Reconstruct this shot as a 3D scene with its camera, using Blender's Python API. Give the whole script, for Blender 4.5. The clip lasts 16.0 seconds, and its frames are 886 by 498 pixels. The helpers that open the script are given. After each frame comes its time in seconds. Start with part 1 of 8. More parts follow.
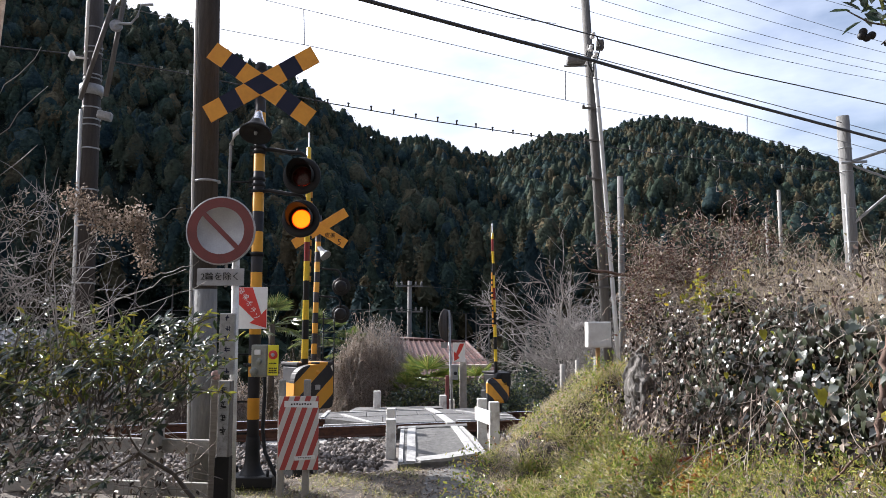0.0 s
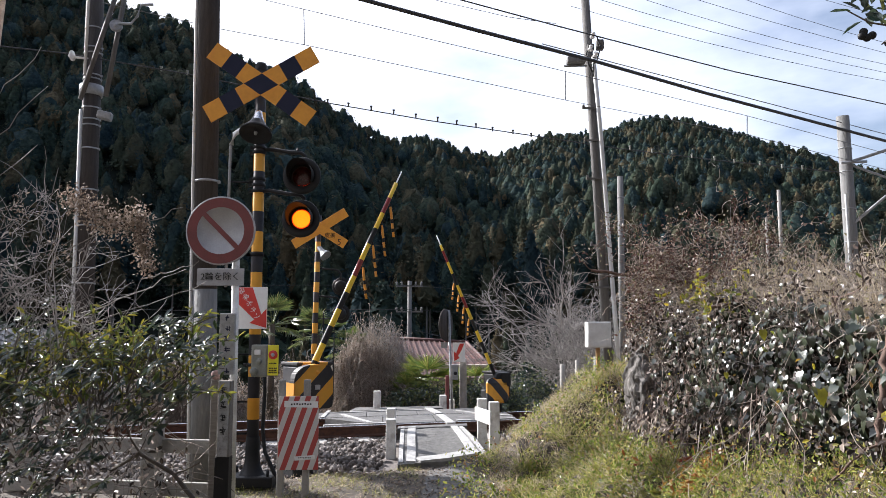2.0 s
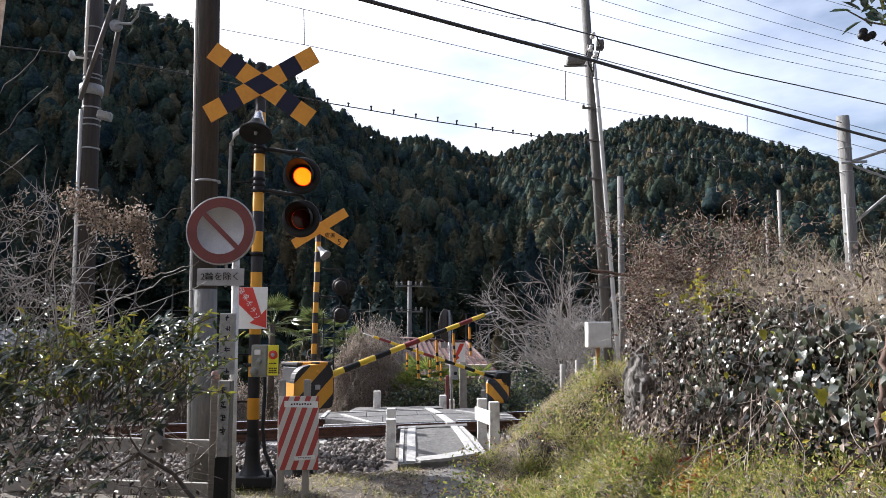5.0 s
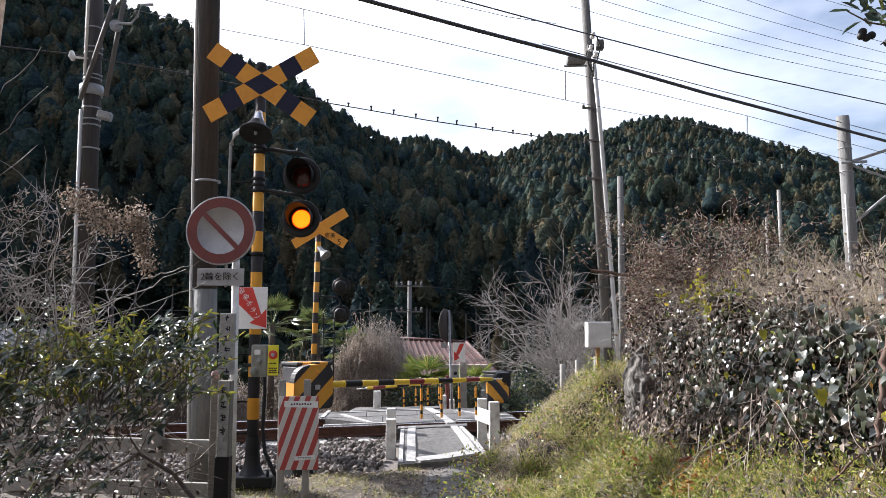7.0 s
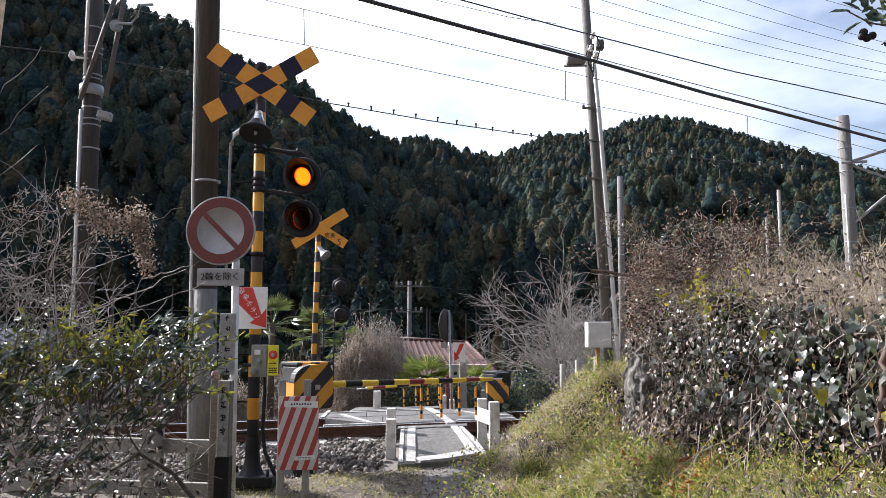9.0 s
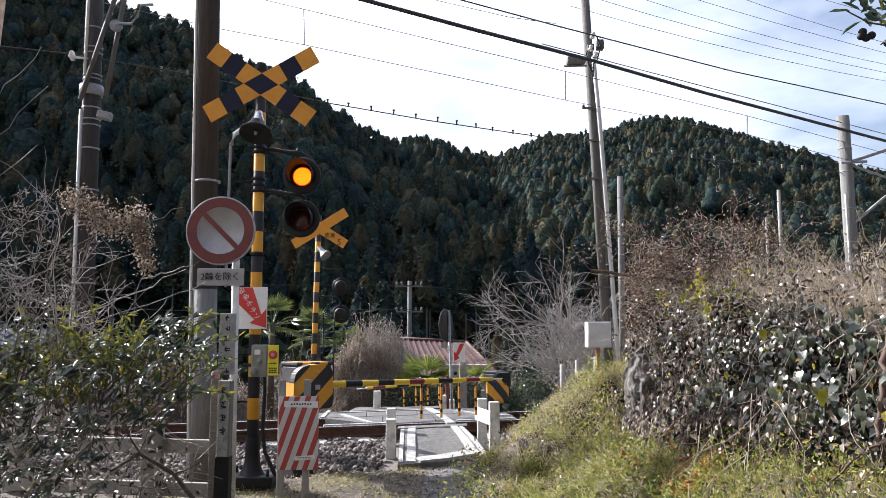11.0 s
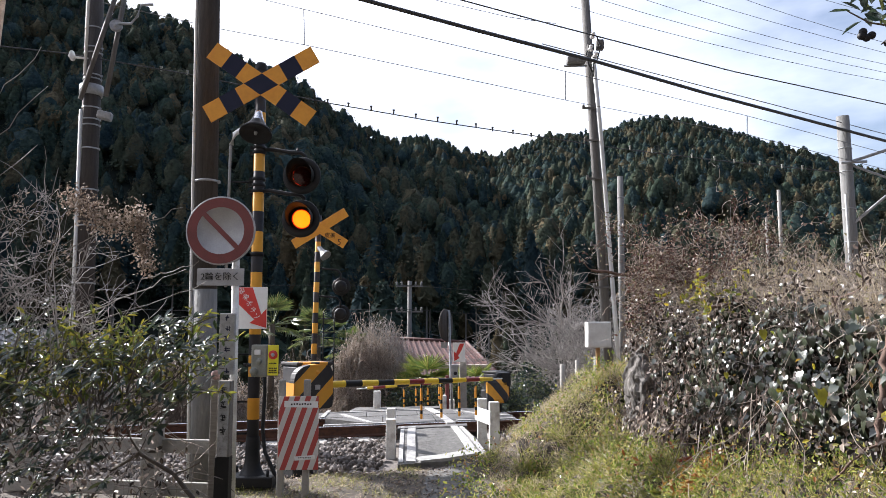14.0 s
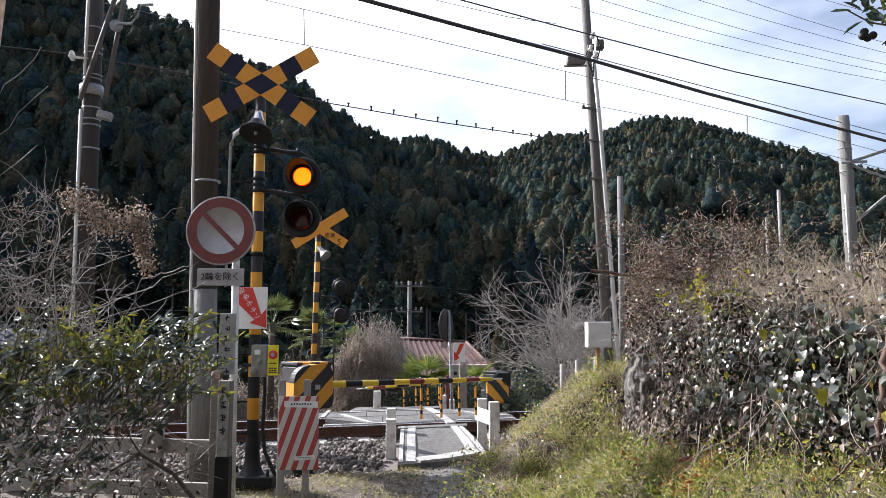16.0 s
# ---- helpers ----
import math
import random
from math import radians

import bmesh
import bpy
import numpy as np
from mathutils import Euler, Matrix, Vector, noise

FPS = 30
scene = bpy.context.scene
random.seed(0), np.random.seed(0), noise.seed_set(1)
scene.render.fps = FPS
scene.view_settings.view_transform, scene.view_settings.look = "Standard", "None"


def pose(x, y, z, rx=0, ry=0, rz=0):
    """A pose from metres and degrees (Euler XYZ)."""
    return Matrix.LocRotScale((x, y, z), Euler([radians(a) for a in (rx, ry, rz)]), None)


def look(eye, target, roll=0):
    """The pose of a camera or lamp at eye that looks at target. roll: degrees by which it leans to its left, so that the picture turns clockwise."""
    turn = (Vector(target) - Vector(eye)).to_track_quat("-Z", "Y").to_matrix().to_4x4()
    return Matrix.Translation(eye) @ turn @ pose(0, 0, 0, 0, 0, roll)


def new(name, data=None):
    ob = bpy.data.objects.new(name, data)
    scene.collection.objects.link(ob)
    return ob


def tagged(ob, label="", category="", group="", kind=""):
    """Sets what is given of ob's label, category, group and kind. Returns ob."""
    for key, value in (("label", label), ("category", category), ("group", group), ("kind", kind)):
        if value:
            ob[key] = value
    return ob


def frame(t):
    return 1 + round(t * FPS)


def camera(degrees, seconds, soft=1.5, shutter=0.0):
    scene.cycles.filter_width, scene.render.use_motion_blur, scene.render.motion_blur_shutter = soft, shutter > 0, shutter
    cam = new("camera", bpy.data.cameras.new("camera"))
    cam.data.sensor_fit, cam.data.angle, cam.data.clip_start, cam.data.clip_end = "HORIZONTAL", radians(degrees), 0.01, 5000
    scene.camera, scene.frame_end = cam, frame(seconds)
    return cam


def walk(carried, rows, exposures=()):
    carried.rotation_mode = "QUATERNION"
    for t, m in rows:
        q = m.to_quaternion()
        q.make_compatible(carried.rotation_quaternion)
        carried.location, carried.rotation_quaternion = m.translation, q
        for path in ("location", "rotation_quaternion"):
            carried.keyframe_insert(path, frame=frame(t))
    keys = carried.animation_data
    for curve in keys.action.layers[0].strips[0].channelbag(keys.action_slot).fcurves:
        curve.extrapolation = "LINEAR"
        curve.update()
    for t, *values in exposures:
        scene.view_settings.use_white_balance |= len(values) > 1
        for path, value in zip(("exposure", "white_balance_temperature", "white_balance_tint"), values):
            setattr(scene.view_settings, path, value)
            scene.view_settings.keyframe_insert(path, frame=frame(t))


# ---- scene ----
from math import sin, cos, tan, pi, atan2, sqrt

# ---- camera: it stands still beside the path, tilted up a little ----
EYE = (0.0, 0.0, 1.2)
cam = camera(62.2, 16.0, soft=0.75)
STAND = look(EYE, (0.0, 10.0, 1.2 + 10.0 * 159 / 1300))
walk(cam, [(0.0, STAND), (16.0, STAND)], exposures=[(0.0, 1.10), (4.0, 1.06), (7.0, 1.14), (14.0, 1.18), (16.0, 1.13)])

# ---- world and sun ----
SUN_TURN, SUN_RISE = radians(-56), radians(31)  # left of the view, high behind the crossing
SUN_WAY = Vector((sin(SUN_TURN) * cos(SUN_RISE), cos(SUN_TURN) * cos(SUN_RISE), sin(SUN_RISE)))

world = bpy.data.worlds.new("sky")
scene.world = world
world.use_nodes = True
wn, wl = world.node_tree.nodes, world.node_tree.links
wn.clear()
w_out = wn.new("ShaderNodeOutputWorld")
w_bg = wn.new("ShaderNodeBackground")
w_sky = wn.new("ShaderNodeTexSky")
w_sky.sky_type, w_sky.sun_disc = "NISHITA", False
w_sky.sun_elevation, w_sky.sun_rotation = SUN_RISE, SUN_TURN
w_sky.air_density, w_sky.dust_density = 1.0, 2.5
w_tc = wn.new("ShaderNodeTexCoord")
w_map = wn.new("ShaderNodeMapping")
w_map.inputs["Scale"].default_value = (1.0, 1.0, 2.6)
w_map.inputs["Rotation"].default_value = (0, 0, radians(20))
w_noise = wn.new("ShaderNodeTexNoise")
w_noise.inputs["Scale"].default_value, w_noise.inputs["Detail"].default_value = 2.2, 7
w_noise.inputs["Roughness"].default_value = 0.5
w_ramp = wn.new("ShaderNodeValToRGB")
w_ramp.color_ramp.elements[0].position, w_ramp.color_ramp.elements[1].position = 0.56, 0.95
w_dim = wn.new("ShaderNodeMix")
w_dim.data_type, w_dim.blend_type = "RGBA", "MULTIPLY"
w_dim.inputs["Factor"].default_value = 1.0
w_dim.inputs["B"].default_value = (0.108, 0.108, 0.116, 1)
w_mix = wn.new("ShaderNodeMix")
w_mix.data_type = "RGBA"
w_mix.inputs["B"].default_value = (1.13, 1.18, 1.38, 1)
wl.new(w_tc.outputs["Generated"], w_map.inputs["Vector"])
wl.new(w_map.outputs["Vector"], w_noise.inputs["Vector"])
w_dot = wn.new("ShaderNodeVectorMath")  # cloud veil thickens towards the sun
w_dot.operation = "DOT_PRODUCT"
w_dot.inputs[1].default_value = SUN_WAY
wl.new(w_tc.outputs["Generated"], w_dot.inputs[0])
w_veil = wn.new("ShaderNodeMath")
w_veil.operation = "MULTIPLY_ADD"
w_veil.inputs[1].default_value = 0.5
wl.new(w_dot.outputs["Value"], w_veil.inputs[0])
wl.new(w_noise.outputs["Fac"], w_veil.inputs[2])
wl.new(w_veil.outputs["Value"], w_ramp.inputs["Fac"])
wl.new(w_sky.outputs["Color"], w_dim.inputs["A"])
wl.new(w_dim.outputs["Result"], w_mix.inputs["A"])
wl.new(w_ramp.outputs["Color"], w_mix.inputs["Factor"])
wl.new(w_mix.outputs["Result"], w_bg.inputs["Color"])
wl.new(w_bg.outputs["Background"], w_out.inputs["Surface"])
w_bg.inputs["Strength"].default_value = 0.76

sun_data = bpy.data.lights.new("sun", "SUN")
sun_data.energy, sun_data.angle, sun_data.color = 5.0, radians(0.6), (1.0, 0.968, 0.965)
sun = new("sun", sun_data)
sun.matrix_world = look(SUN_WAY * 50, (0, 0, 0))


# ---- materials ----
def shader(name):
    m = bpy.data.materials.new(name)
    m.use_nodes = True
    return m, m.node_tree.nodes, m.node_tree.links, m.node_tree.nodes["Principled BSDF"]


def surface(name, a, b=None, size=0.1, rough=0.7, metal=0.0, bump=0.2, fine=8.0, stain=None, island=0.0, spec=0.5, through_light=0.0, stretch=(1, 1, 1), per_object=0.0):
    """Paint or matter of colour a mottled with b over patches of that size (metres), with finer grain and stains."""
    m, n, l, p = shader(name)
    b = b or tuple(c * 0.72 for c in a)
    tc = n.new("ShaderNodeTexCoord")
    mp = n.new("ShaderNodeMapping")
    mp.inputs["Scale"].default_value = stretch
    l.new(tc.outputs["Object"], mp.inputs["Vector"])
    n1 = n.new("ShaderNodeTexNoise")
    n1.inputs["Scale"].default_value, n1.inputs["Detail"].default_value = 1.0 / size, 4
    n2 = n.new("ShaderNodeTexNoise")
    n2.inputs["Scale"].default_value, n2.inputs["Detail"].default_value = fine / size, 5
    for k in (n1, n2):
        l.new(mp.outputs["Vector"], k.inputs["Vector"])
    add = n.new("ShaderNodeMath")
    add.operation = "MULTIPLY_ADD"
    add.inputs[1].default_value = 0.45
    l.new(n2.outputs["Fac"], add.inputs[0])
    l.new(n1.outputs["Fac"], add.inputs[2])
    ramp = n.new("ShaderNodeValToRGB")
    ramp.color_ramp.elements[0].position, ramp.color_ramp.elements[1].position = 0.5, 0.95
    ramp.color_ramp.elements[0].color, ramp.color_ramp.elements[1].color = (*a, 1), (*b, 1)
    l.new(add.outputs["Value"], ramp.inputs["Fac"])
    col = ramp.outputs["Color"]
    if stain:
        n3 = n.new("ShaderNodeTexNoise")
        n3.inputs["Scale"].default_value, n3.inputs["Detail"].default_value = 0.45 / size, 9
        n3.inputs["Roughness"].default_value = 0.7
        l.new(mp.outputs["Vector"], n3.inputs["Vector"])
        r3 = n.new("ShaderNodeValToRGB")
        r3.color_ramp.elements[0].position, r3.color_ramp.elements[1].position = 0.55, 0.72
        l.new(n3.outputs["Fac"], r3.inputs["Fac"])
        mx = n.new("ShaderNodeMix")
        mx.data_type = "RGBA"
        mx.inputs["B"].default_value = (*stain, 1)
        l.new(r3.outputs["Color"], mx.inputs["Factor"])
        l.new(col, mx.inputs["A"])
        col = mx.outputs["Result"]
    if island or per_object:
        if island:
            gi = n.new("ShaderNodeNewGeometry")
            src = gi.outputs["Random Per Island"]
        else:
            gi = n.new("ShaderNodeObjectInfo")
            src = gi.outputs["Random"]
        hs = n.new("ShaderNodeHueSaturation")
        k = n.new("ShaderNodeMapRange")
        v = island or per_object
        k.inputs["To Min"].default_value, k.inputs["To Max"].default_value = 1 - v, 1 + v
        l.new(src, k.inputs["Value"])
        l.new(k.outputs["Result"], hs.inputs["Value"])
        l.new(col, hs.inputs["Color"])
        col = hs.outputs["Color"]
    l.new(col, p.inputs["Base Color"])
    p.inputs["Metallic"].default_value = metal
    p.inputs["Specular IOR Level"].default_value = spec
    rr = n.new("ShaderNodeMapRange")
    rr.inputs["To Min"].default_value, rr.inputs["To Max"].default_value = max(0.05, rough - 0.12), min(1, rough + 0.12)
    l.new(n2.outputs["Fac"], rr.inputs["Value"])
    l.new(rr.outputs["Result"], p.inputs["Roughness"])
    if bump:
        bp = n.new("ShaderNodeBump")
        bp.inputs["Strength"].default_value, bp.inputs["Distance"].default_value = bump, size * 0.2
        l.new(add.outputs["Value"], bp.inputs["Height"])
        l.new(bp.outputs["Normal"], p.inputs["Normal"])
    if through_light:
        tr = n.new("ShaderNodeBsdfTranslucent")
        l.new(col, tr.inputs["Color"])
        ms = n.new("ShaderNodeMixShader")
        ms.inputs["Fac"].default_value = through_light
        l.new(p.outputs["BSDF"], ms.inputs[1])
        l.new(tr.outputs["BSDF"], ms.inputs[2])
        l.new(ms.outputs["Shader"], n["Material Output"].inputs["Surface"])
    return m


def foliage(name, colours, rough=0.4, spec=0.5, glow=0.25, gain=0.35, grain=28.0, broad=0.0):
    """Leaves: each one takes one of the colours by its island, with blotches."""
    m, n, l, p = shader(name)
    gi = n.new("ShaderNodeNewGeometry")
    ramp = n.new("ShaderNodeValToRGB")
    ramp.color_ramp.interpolation = "LINEAR"
    els = ramp.color_ramp.elements
    while len(els) < len(colours):
        els.new(0.5)
    for i, c in enumerate(colours):
        els[i].position = i / max(1, len(colours) - 1)
        els[i].color = (*c, 1)
    tc = n.new("ShaderNodeTexCoord")
    if broad:
        vo = n.new("ShaderNodeTexVoronoi")
        vo.inputs["Scale"].default_value = broad
        flat = n.new("ShaderNodeMapping")
        flat.inputs["Scale"].default_value = (1, 1, 0.3)
        l.new(tc.outputs["Object"], flat.inputs["Vector"])
        l.new(flat.outputs["Vector"], vo.inputs["Vector"])
        sep = n.new("ShaderNodeSeparateColor")
        l.new(vo.outputs["Color"], sep.inputs["Color"])
        half = n.new("ShaderNodeMath")
        half.operation = "MULTIPLY_ADD"
        half.inputs[1].default_value = 0.12
        l.new(gi.outputs["Random Per Island"], half.inputs[0])
        q7 = n.new("ShaderNodeMath")
        q7.operation = "MULTIPLY"
        q7.inputs[1].default_value = 0.9
        l.new(sep.outputs["Red"], q7.inputs[0])
        l.new(q7.outputs["Value"], half.inputs[2])
        l.new(half.outputs["Value"], ramp.inputs["Fac"])
    else:
        l.new(gi.outputs["Random Per Island"], ramp.inputs["Fac"])
    n1 = n.new("ShaderNodeTexNoise")
    n1.inputs["Scale"].default_value, n1.inputs["Detail"].default_value = grain, 3
    l.new(tc.outputs["Object"], n1.inputs["Vector"])
    k = n.new("ShaderNodeMapRange")
    k.inputs["From Min"].default_value, k.inputs["From Max"].default_value = 0.3, 0.7
    k.inputs["To Min"].default_value, k.inputs["To Max"].default_value = 1 - gain, 1 + gain
    l.new(n1.outputs["Fac"], k.inputs["Value"])
    hs = n.new("ShaderNodeHueSaturation")
    l.new(ramp.outputs["Color"], hs.inputs["Color"])
    l.new(k.outputs["Result"], hs.inputs["Value"])
    l.new(hs.outputs["Color"], p.inputs["Base Color"])
    p.inputs["Roughness"].default_value, p.inputs["Specular IOR Level"].default_value = rough, spec
    tr = n.new("ShaderNodeBsdfTranslucent")
    l.new(hs.outputs["Color"], tr.inputs["Color"])
    ms = n.new("ShaderNodeMixShader")
    ms.inputs["Fac"].default_value = glow
    l.new(p.outputs["BSDF"], ms.inputs[1])
    l.new(tr.outputs["BSDF"], ms.inputs[2])
    l.new(ms.outputs["Shader"], n["Material Output"].inputs["Surface"])
    return m


def striped(name, way, period, shift, duty, a, b, rough=0.45, dirt=0.35, fade=0.0):
    """Painted stripes across the given way, in the object's own space; a fills the duty part of each period, b the rest."""
    m, n, l, p = shader(name)
    tc = n.new("ShaderNodeTexCoord")
    dot = n.new("ShaderNodeVectorMath")
    dot.operation = "DOT_PRODUCT"
    dot.inputs[1].default_value = Vector(way).normalized()
    l.new(tc.outputs["Object"], dot.inputs[0])
    ma = n.new("ShaderNodeMath")
    ma.operation = "MULTIPLY_ADD"
    ma.inputs[1].default_value, ma.inputs[2].default_value = 1 / period, 100 - shift / period
    l.new(dot.outputs["Value"], ma.inputs[0])
    fr = n.new("ShaderNodeMath")
    fr.operation = "FRACT"
    l.new(ma.outputs["Value"], fr.inputs[0])
    gt = n.new("ShaderNodeMath")
    gt.operation = "GREATER_THAN"
    gt.inputs[1].default_value = duty
    l.new(fr.outputs["Value"], gt.inputs[0])
    mx = n.new("ShaderNodeMix")
    mx.data_type = "RGBA"
    mx.inputs["A"].default_value, mx.inputs["B"].default_value = (*a, 1), (*b, 1)
    l.new(gt.outputs["Value"], mx.inputs["Factor"])
    n1 = n.new("ShaderNodeTexNoise")
    n1.inputs["Scale"].default_value, n1.inputs["Detail"].default_value = 9, 8
    n1.inputs["Roughness"].default_value = 0.65
    l.new(tc.outputs["Object"], n1.inputs["Vector"])
    r = n.new("ShaderNodeMapRange")
    r.inputs["From Min"].default_value, r.inputs["From Max"].default_value = 0.35, 0.75
    r.inputs["To Min"].default_value, r.inputs["To Max"].default_value = 0.0, dirt
    l.new(n1.outputs["Fac"], r.inputs["Value"])
    m2 = n.new("ShaderNodeMix")
    m2.data_type = "RGBA"
    m2.inputs["B"].default_value = (0.16, 0.13, 0.1, 1)
    l.new(r.outputs["Result"], m2.inputs["Factor"])
    l.new(mx.outputs["Result"], m2.inputs["A"])
    l.new(m2.outputs["Result"], p.inputs["Base Color"])
    r2 = n.new("ShaderNodeMapRange")
    r2.inputs["To Min"].default_value, r2.inputs["To Max"].default_value = rough - 0.12, rough + 0.2
    l.new(n1.outputs["Fac"], r2.inputs["Value"])
    l.new(r2.outputs["Result"], p.inputs["Roughness"])
    bp = n.new("ShaderNodeBump")
    bp.inputs["Strength"].default_value, bp.inputs["Distance"].default_value = 0.12, 0.01
    l.new(n1.outputs["Fac"], bp.inputs["Height"])
    l.new(bp.outputs["Normal"], p.inputs["Normal"])
    return m


def glowing(name, colour, strength):
    m, n, l, p = shader(name)
    p.inputs["Base Color"].default_value = (*colour, 1)
    tc = n.new("ShaderNodeTexCoord")
    vo = n.new("ShaderNodeTexVoronoi")
    vo.inputs["Scale"].default_value = 60
    l.new(tc.outputs["Object"], vo.inputs["Vector"])
    k = n.new("ShaderNodeMapRange")
    k.inputs["To Min"].default_value, k.inputs["To Max"].default_value = strength * 1.1, strength * 0.8
    l.new(vo.outputs["Distance"], k.inputs["Value"])
    p.inputs["Emission Color"].default_value = (*colour, 1)
    l.new(k.outputs["Result"], p.inputs["Emission Strength"])
    return m


YELLOW, AMBER, BLACK = (0.78, 0.42, 0.03), (0.72, 0.34, 0.03), (0.012, 0.014, 0.022)
M = {}
M["amber"] = surface("amber_paint", (0.74, 0.33, 0.035), (0.62, 0.26, 0.03), 0.3, 0.45, bump=0.05)
M["navy"] = surface("black_paint", (0.008, 0.011, 0.034), (0.014, 0.018, 0.042), 0.3, 0.55, bump=0.05, spec=0.25)
M["yellow"] = surface("yellow_paint", (0.80, 0.56, 0.03), (0.66, 0.44, 0.03), 0.2, 0.4, bump=0.05)
M["black"] = surface("black_enamel", (0.009, 0.0095, 0.011), (0.02, 0.02, 0.02), 0.2, 0.55, bump=0.08, spec=0.25)
M["red"] = surface("red_paint", (0.64, 0.04, 0.03), (0.50, 0.035, 0.03), 0.2, 0.4, bump=0.05)
M["faded_red"] = surface("faded_red_film", (0.19, 0.045, 0.045), (0.14, 0.04, 0.04), 0.08, 0.5, bump=0.05)
M["sign_white"] = surface("weathered_white_film", (0.40, 0.40, 0.41), (0.30, 0.30, 0.31), 0.1, 0.5, bump=0.05)
M["white"] = surface("white_paint", (0.74, 0.74, 0.72), (0.52, 0.51, 0.485), 0.09, 0.65, bump=0.3, stain=(0.33, 0.30, 0.26))
M["white_clean"] = surface("clean_white_paint", (0.78, 0.78, 0.78), (0.7, 0.7, 0.69), 0.1, 0.45, bump=0.05)
M["galv"] = surface("galvanised_steel", (0.34, 0.35, 0.36), (0.22, 0.23, 0.24), 0.06, 0.5, metal=0.4, bump=0.08)
M["steel"] = surface("polished_rail_steel", (0.62, 0.62, 0.63), (0.45, 0.44, 0.43), 0.08, 0.25, metal=1.0, bump=0.03)
M["rust"] = surface("rusty_steel", (0.115, 0.050, 0.030), (0.06, 0.03, 0.022), 0.05, 0.85, metal=0.15, bump=0.4)
M["concrete"] = surface("weathered_concrete", (0.36, 0.345, 0.32), (0.24, 0.23, 0.21), 0.15, 0.85, bump=0.35, stain=(0.14, 0.135, 0.12))
M["pole"] = surface("weathered_brown_grey_pole", (0.064, 0.056, 0.054), (0.034, 0.030, 0.029), 0.09, 0.85, bump=0.4, stretch=(3, 3, 0.25), stain=(0.075, 0.068, 0.062))
M["mast"] = surface("dark_brown_mast", (0.042, 0.035, 0.032), (0.024, 0.02, 0.018), 0.09, 0.8, bump=0.4, stretch=(3, 3, 0.25), stain=(0.055, 0.048, 0.044))
M["pole_mid"] = surface("stained_grey_concrete_pole", (0.135, 0.128, 0.122), (0.08, 0.076, 0.072), 0.10, 0.82, bump=0.35, stretch=(3, 3, 0.3), stain=(0.07, 0.064, 0.06))
M["pole_grey"] = surface("grey_concrete_pole", (0.19, 0.188, 0.182), (0.12, 0.119, 0.115), 0.12, 0.8, bump=0.3, stretch=(3, 3, 0.3))
M["asphalt"] = surface("worn_asphalt", (0.085, 0.083, 0.08), (0.16, 0.156, 0.147), 0.06, 0.9, bump=0.9, fine=10, stain=(0.09, 0.083, 0.073))
M["dusty_path"] = surface("dusty_worn_asphalt", (0.075, 0.072, 0.069), (0.17, 0.162, 0.15), 0.05, 0.9, bump=0.8, fine=11, stain=(0.13, 0.115, 0.095))
M["faint_line"] = surface("nearly_worn_off_line_paint", (0.40, 0.395, 0.38), (0.26, 0.255, 0.245), 0.10, 0.8, bump=0.5, fine=14, stain=(0.10, 0.097, 0.092))
M["line"] = surface("worn_line_paint", (0.47, 0.465, 0.455), (0.27, 0.265, 0.255), 0.09, 0.75, bump=0.4, fine=9, stain=(0.15, 0.145, 0.14))
M["deck"] = surface("worn_concrete_deck", (0.135, 0.132, 0.128), (0.07, 0.068, 0.066), 0.16, 0.85, bump=0.35, fine=16, stain=(0.20, 0.197, 0.19))
M["stone"] = surface("ballast_stone", (0.205, 0.18, 0.162), (0.10, 0.084, 0.074), 0.05, 0.85, bump=0.5, island=0.65)
M["stone_single"] = surface("ballast_stone_loose", (0.205, 0.18, 0.162), (0.10, 0.084, 0.074), 0.5, 0.85, bump=0.5, per_object=0.65)
M["soil"] = surface("leaf_litter_soil", (0.068, 0.056, 0.045), (0.15, 0.125, 0.098), 0.12, 0.95, bump=0.8, fine=12, stain=(0.04, 0.045, 0.022))
M["hood"] = surface("matt_black_hood", (0.009, 0.009, 0.009), (0.006, 0.006, 0.006), 0.1, 0.7, bump=0.05)
M["rock"] = surface("grey_rock", (0.23, 0.215, 0.20), (0.075, 0.068, 0.06), 0.05, 0.92, bump=0.9, fine=7, stain=(0.10, 0.09, 0.08), spec=0.2, stretch=(2, 2, 0.6))
M["timber"] = surface("weathered_timber", (0.25, 0.225, 0.195), (0.15, 0.132, 0.11), 0.05, 0.85, bump=0.5, stretch=(0.2, 3, 3))
M["box_grey"] = surface("grey_green_box_paint", (0.24, 0.25, 0.22), (0.18, 0.185, 0.165), 0.08, 0.5, bump=0.08)
M["box_white"] = surface("pale_grey_box_paint", (0.62, 0.63, 0.62), (0.5, 0.5, 0.49), 0.15, 0.5, bump=0.06)
M["lemon"] = surface("lemon_yellow_plate", (0.78, 0.74, 0.03), (0.7, 0.64, 0.03), 0.1, 0.4, bump=0.03)
M["wire"] = surface("black_cable", (0.02, 0.02, 0.022), (0.035, 0.035, 0.037), 0.05, 0.5, bump=0.1)
M["wire_pale"] = surface("dull_wire", (0.16, 0.16, 0.165), (0.1, 0.1, 0.1), 0.05, 0.5, metal=0.4, bump=0.1)
M["porcelain"] = surface("white_porcelain", (0.8, 0.8, 0.79), (0.7, 0.7, 0.69), 0.05, 0.2, bump=0.02)
M["roof"] = surface("dull_red_roof_paint", (0.12, 0.058, 0.053), (0.08, 0.046, 0.043), 0.5, 0.7, bump=0.15, spec=0.3, stain=(0.18, 0.12, 0.11))
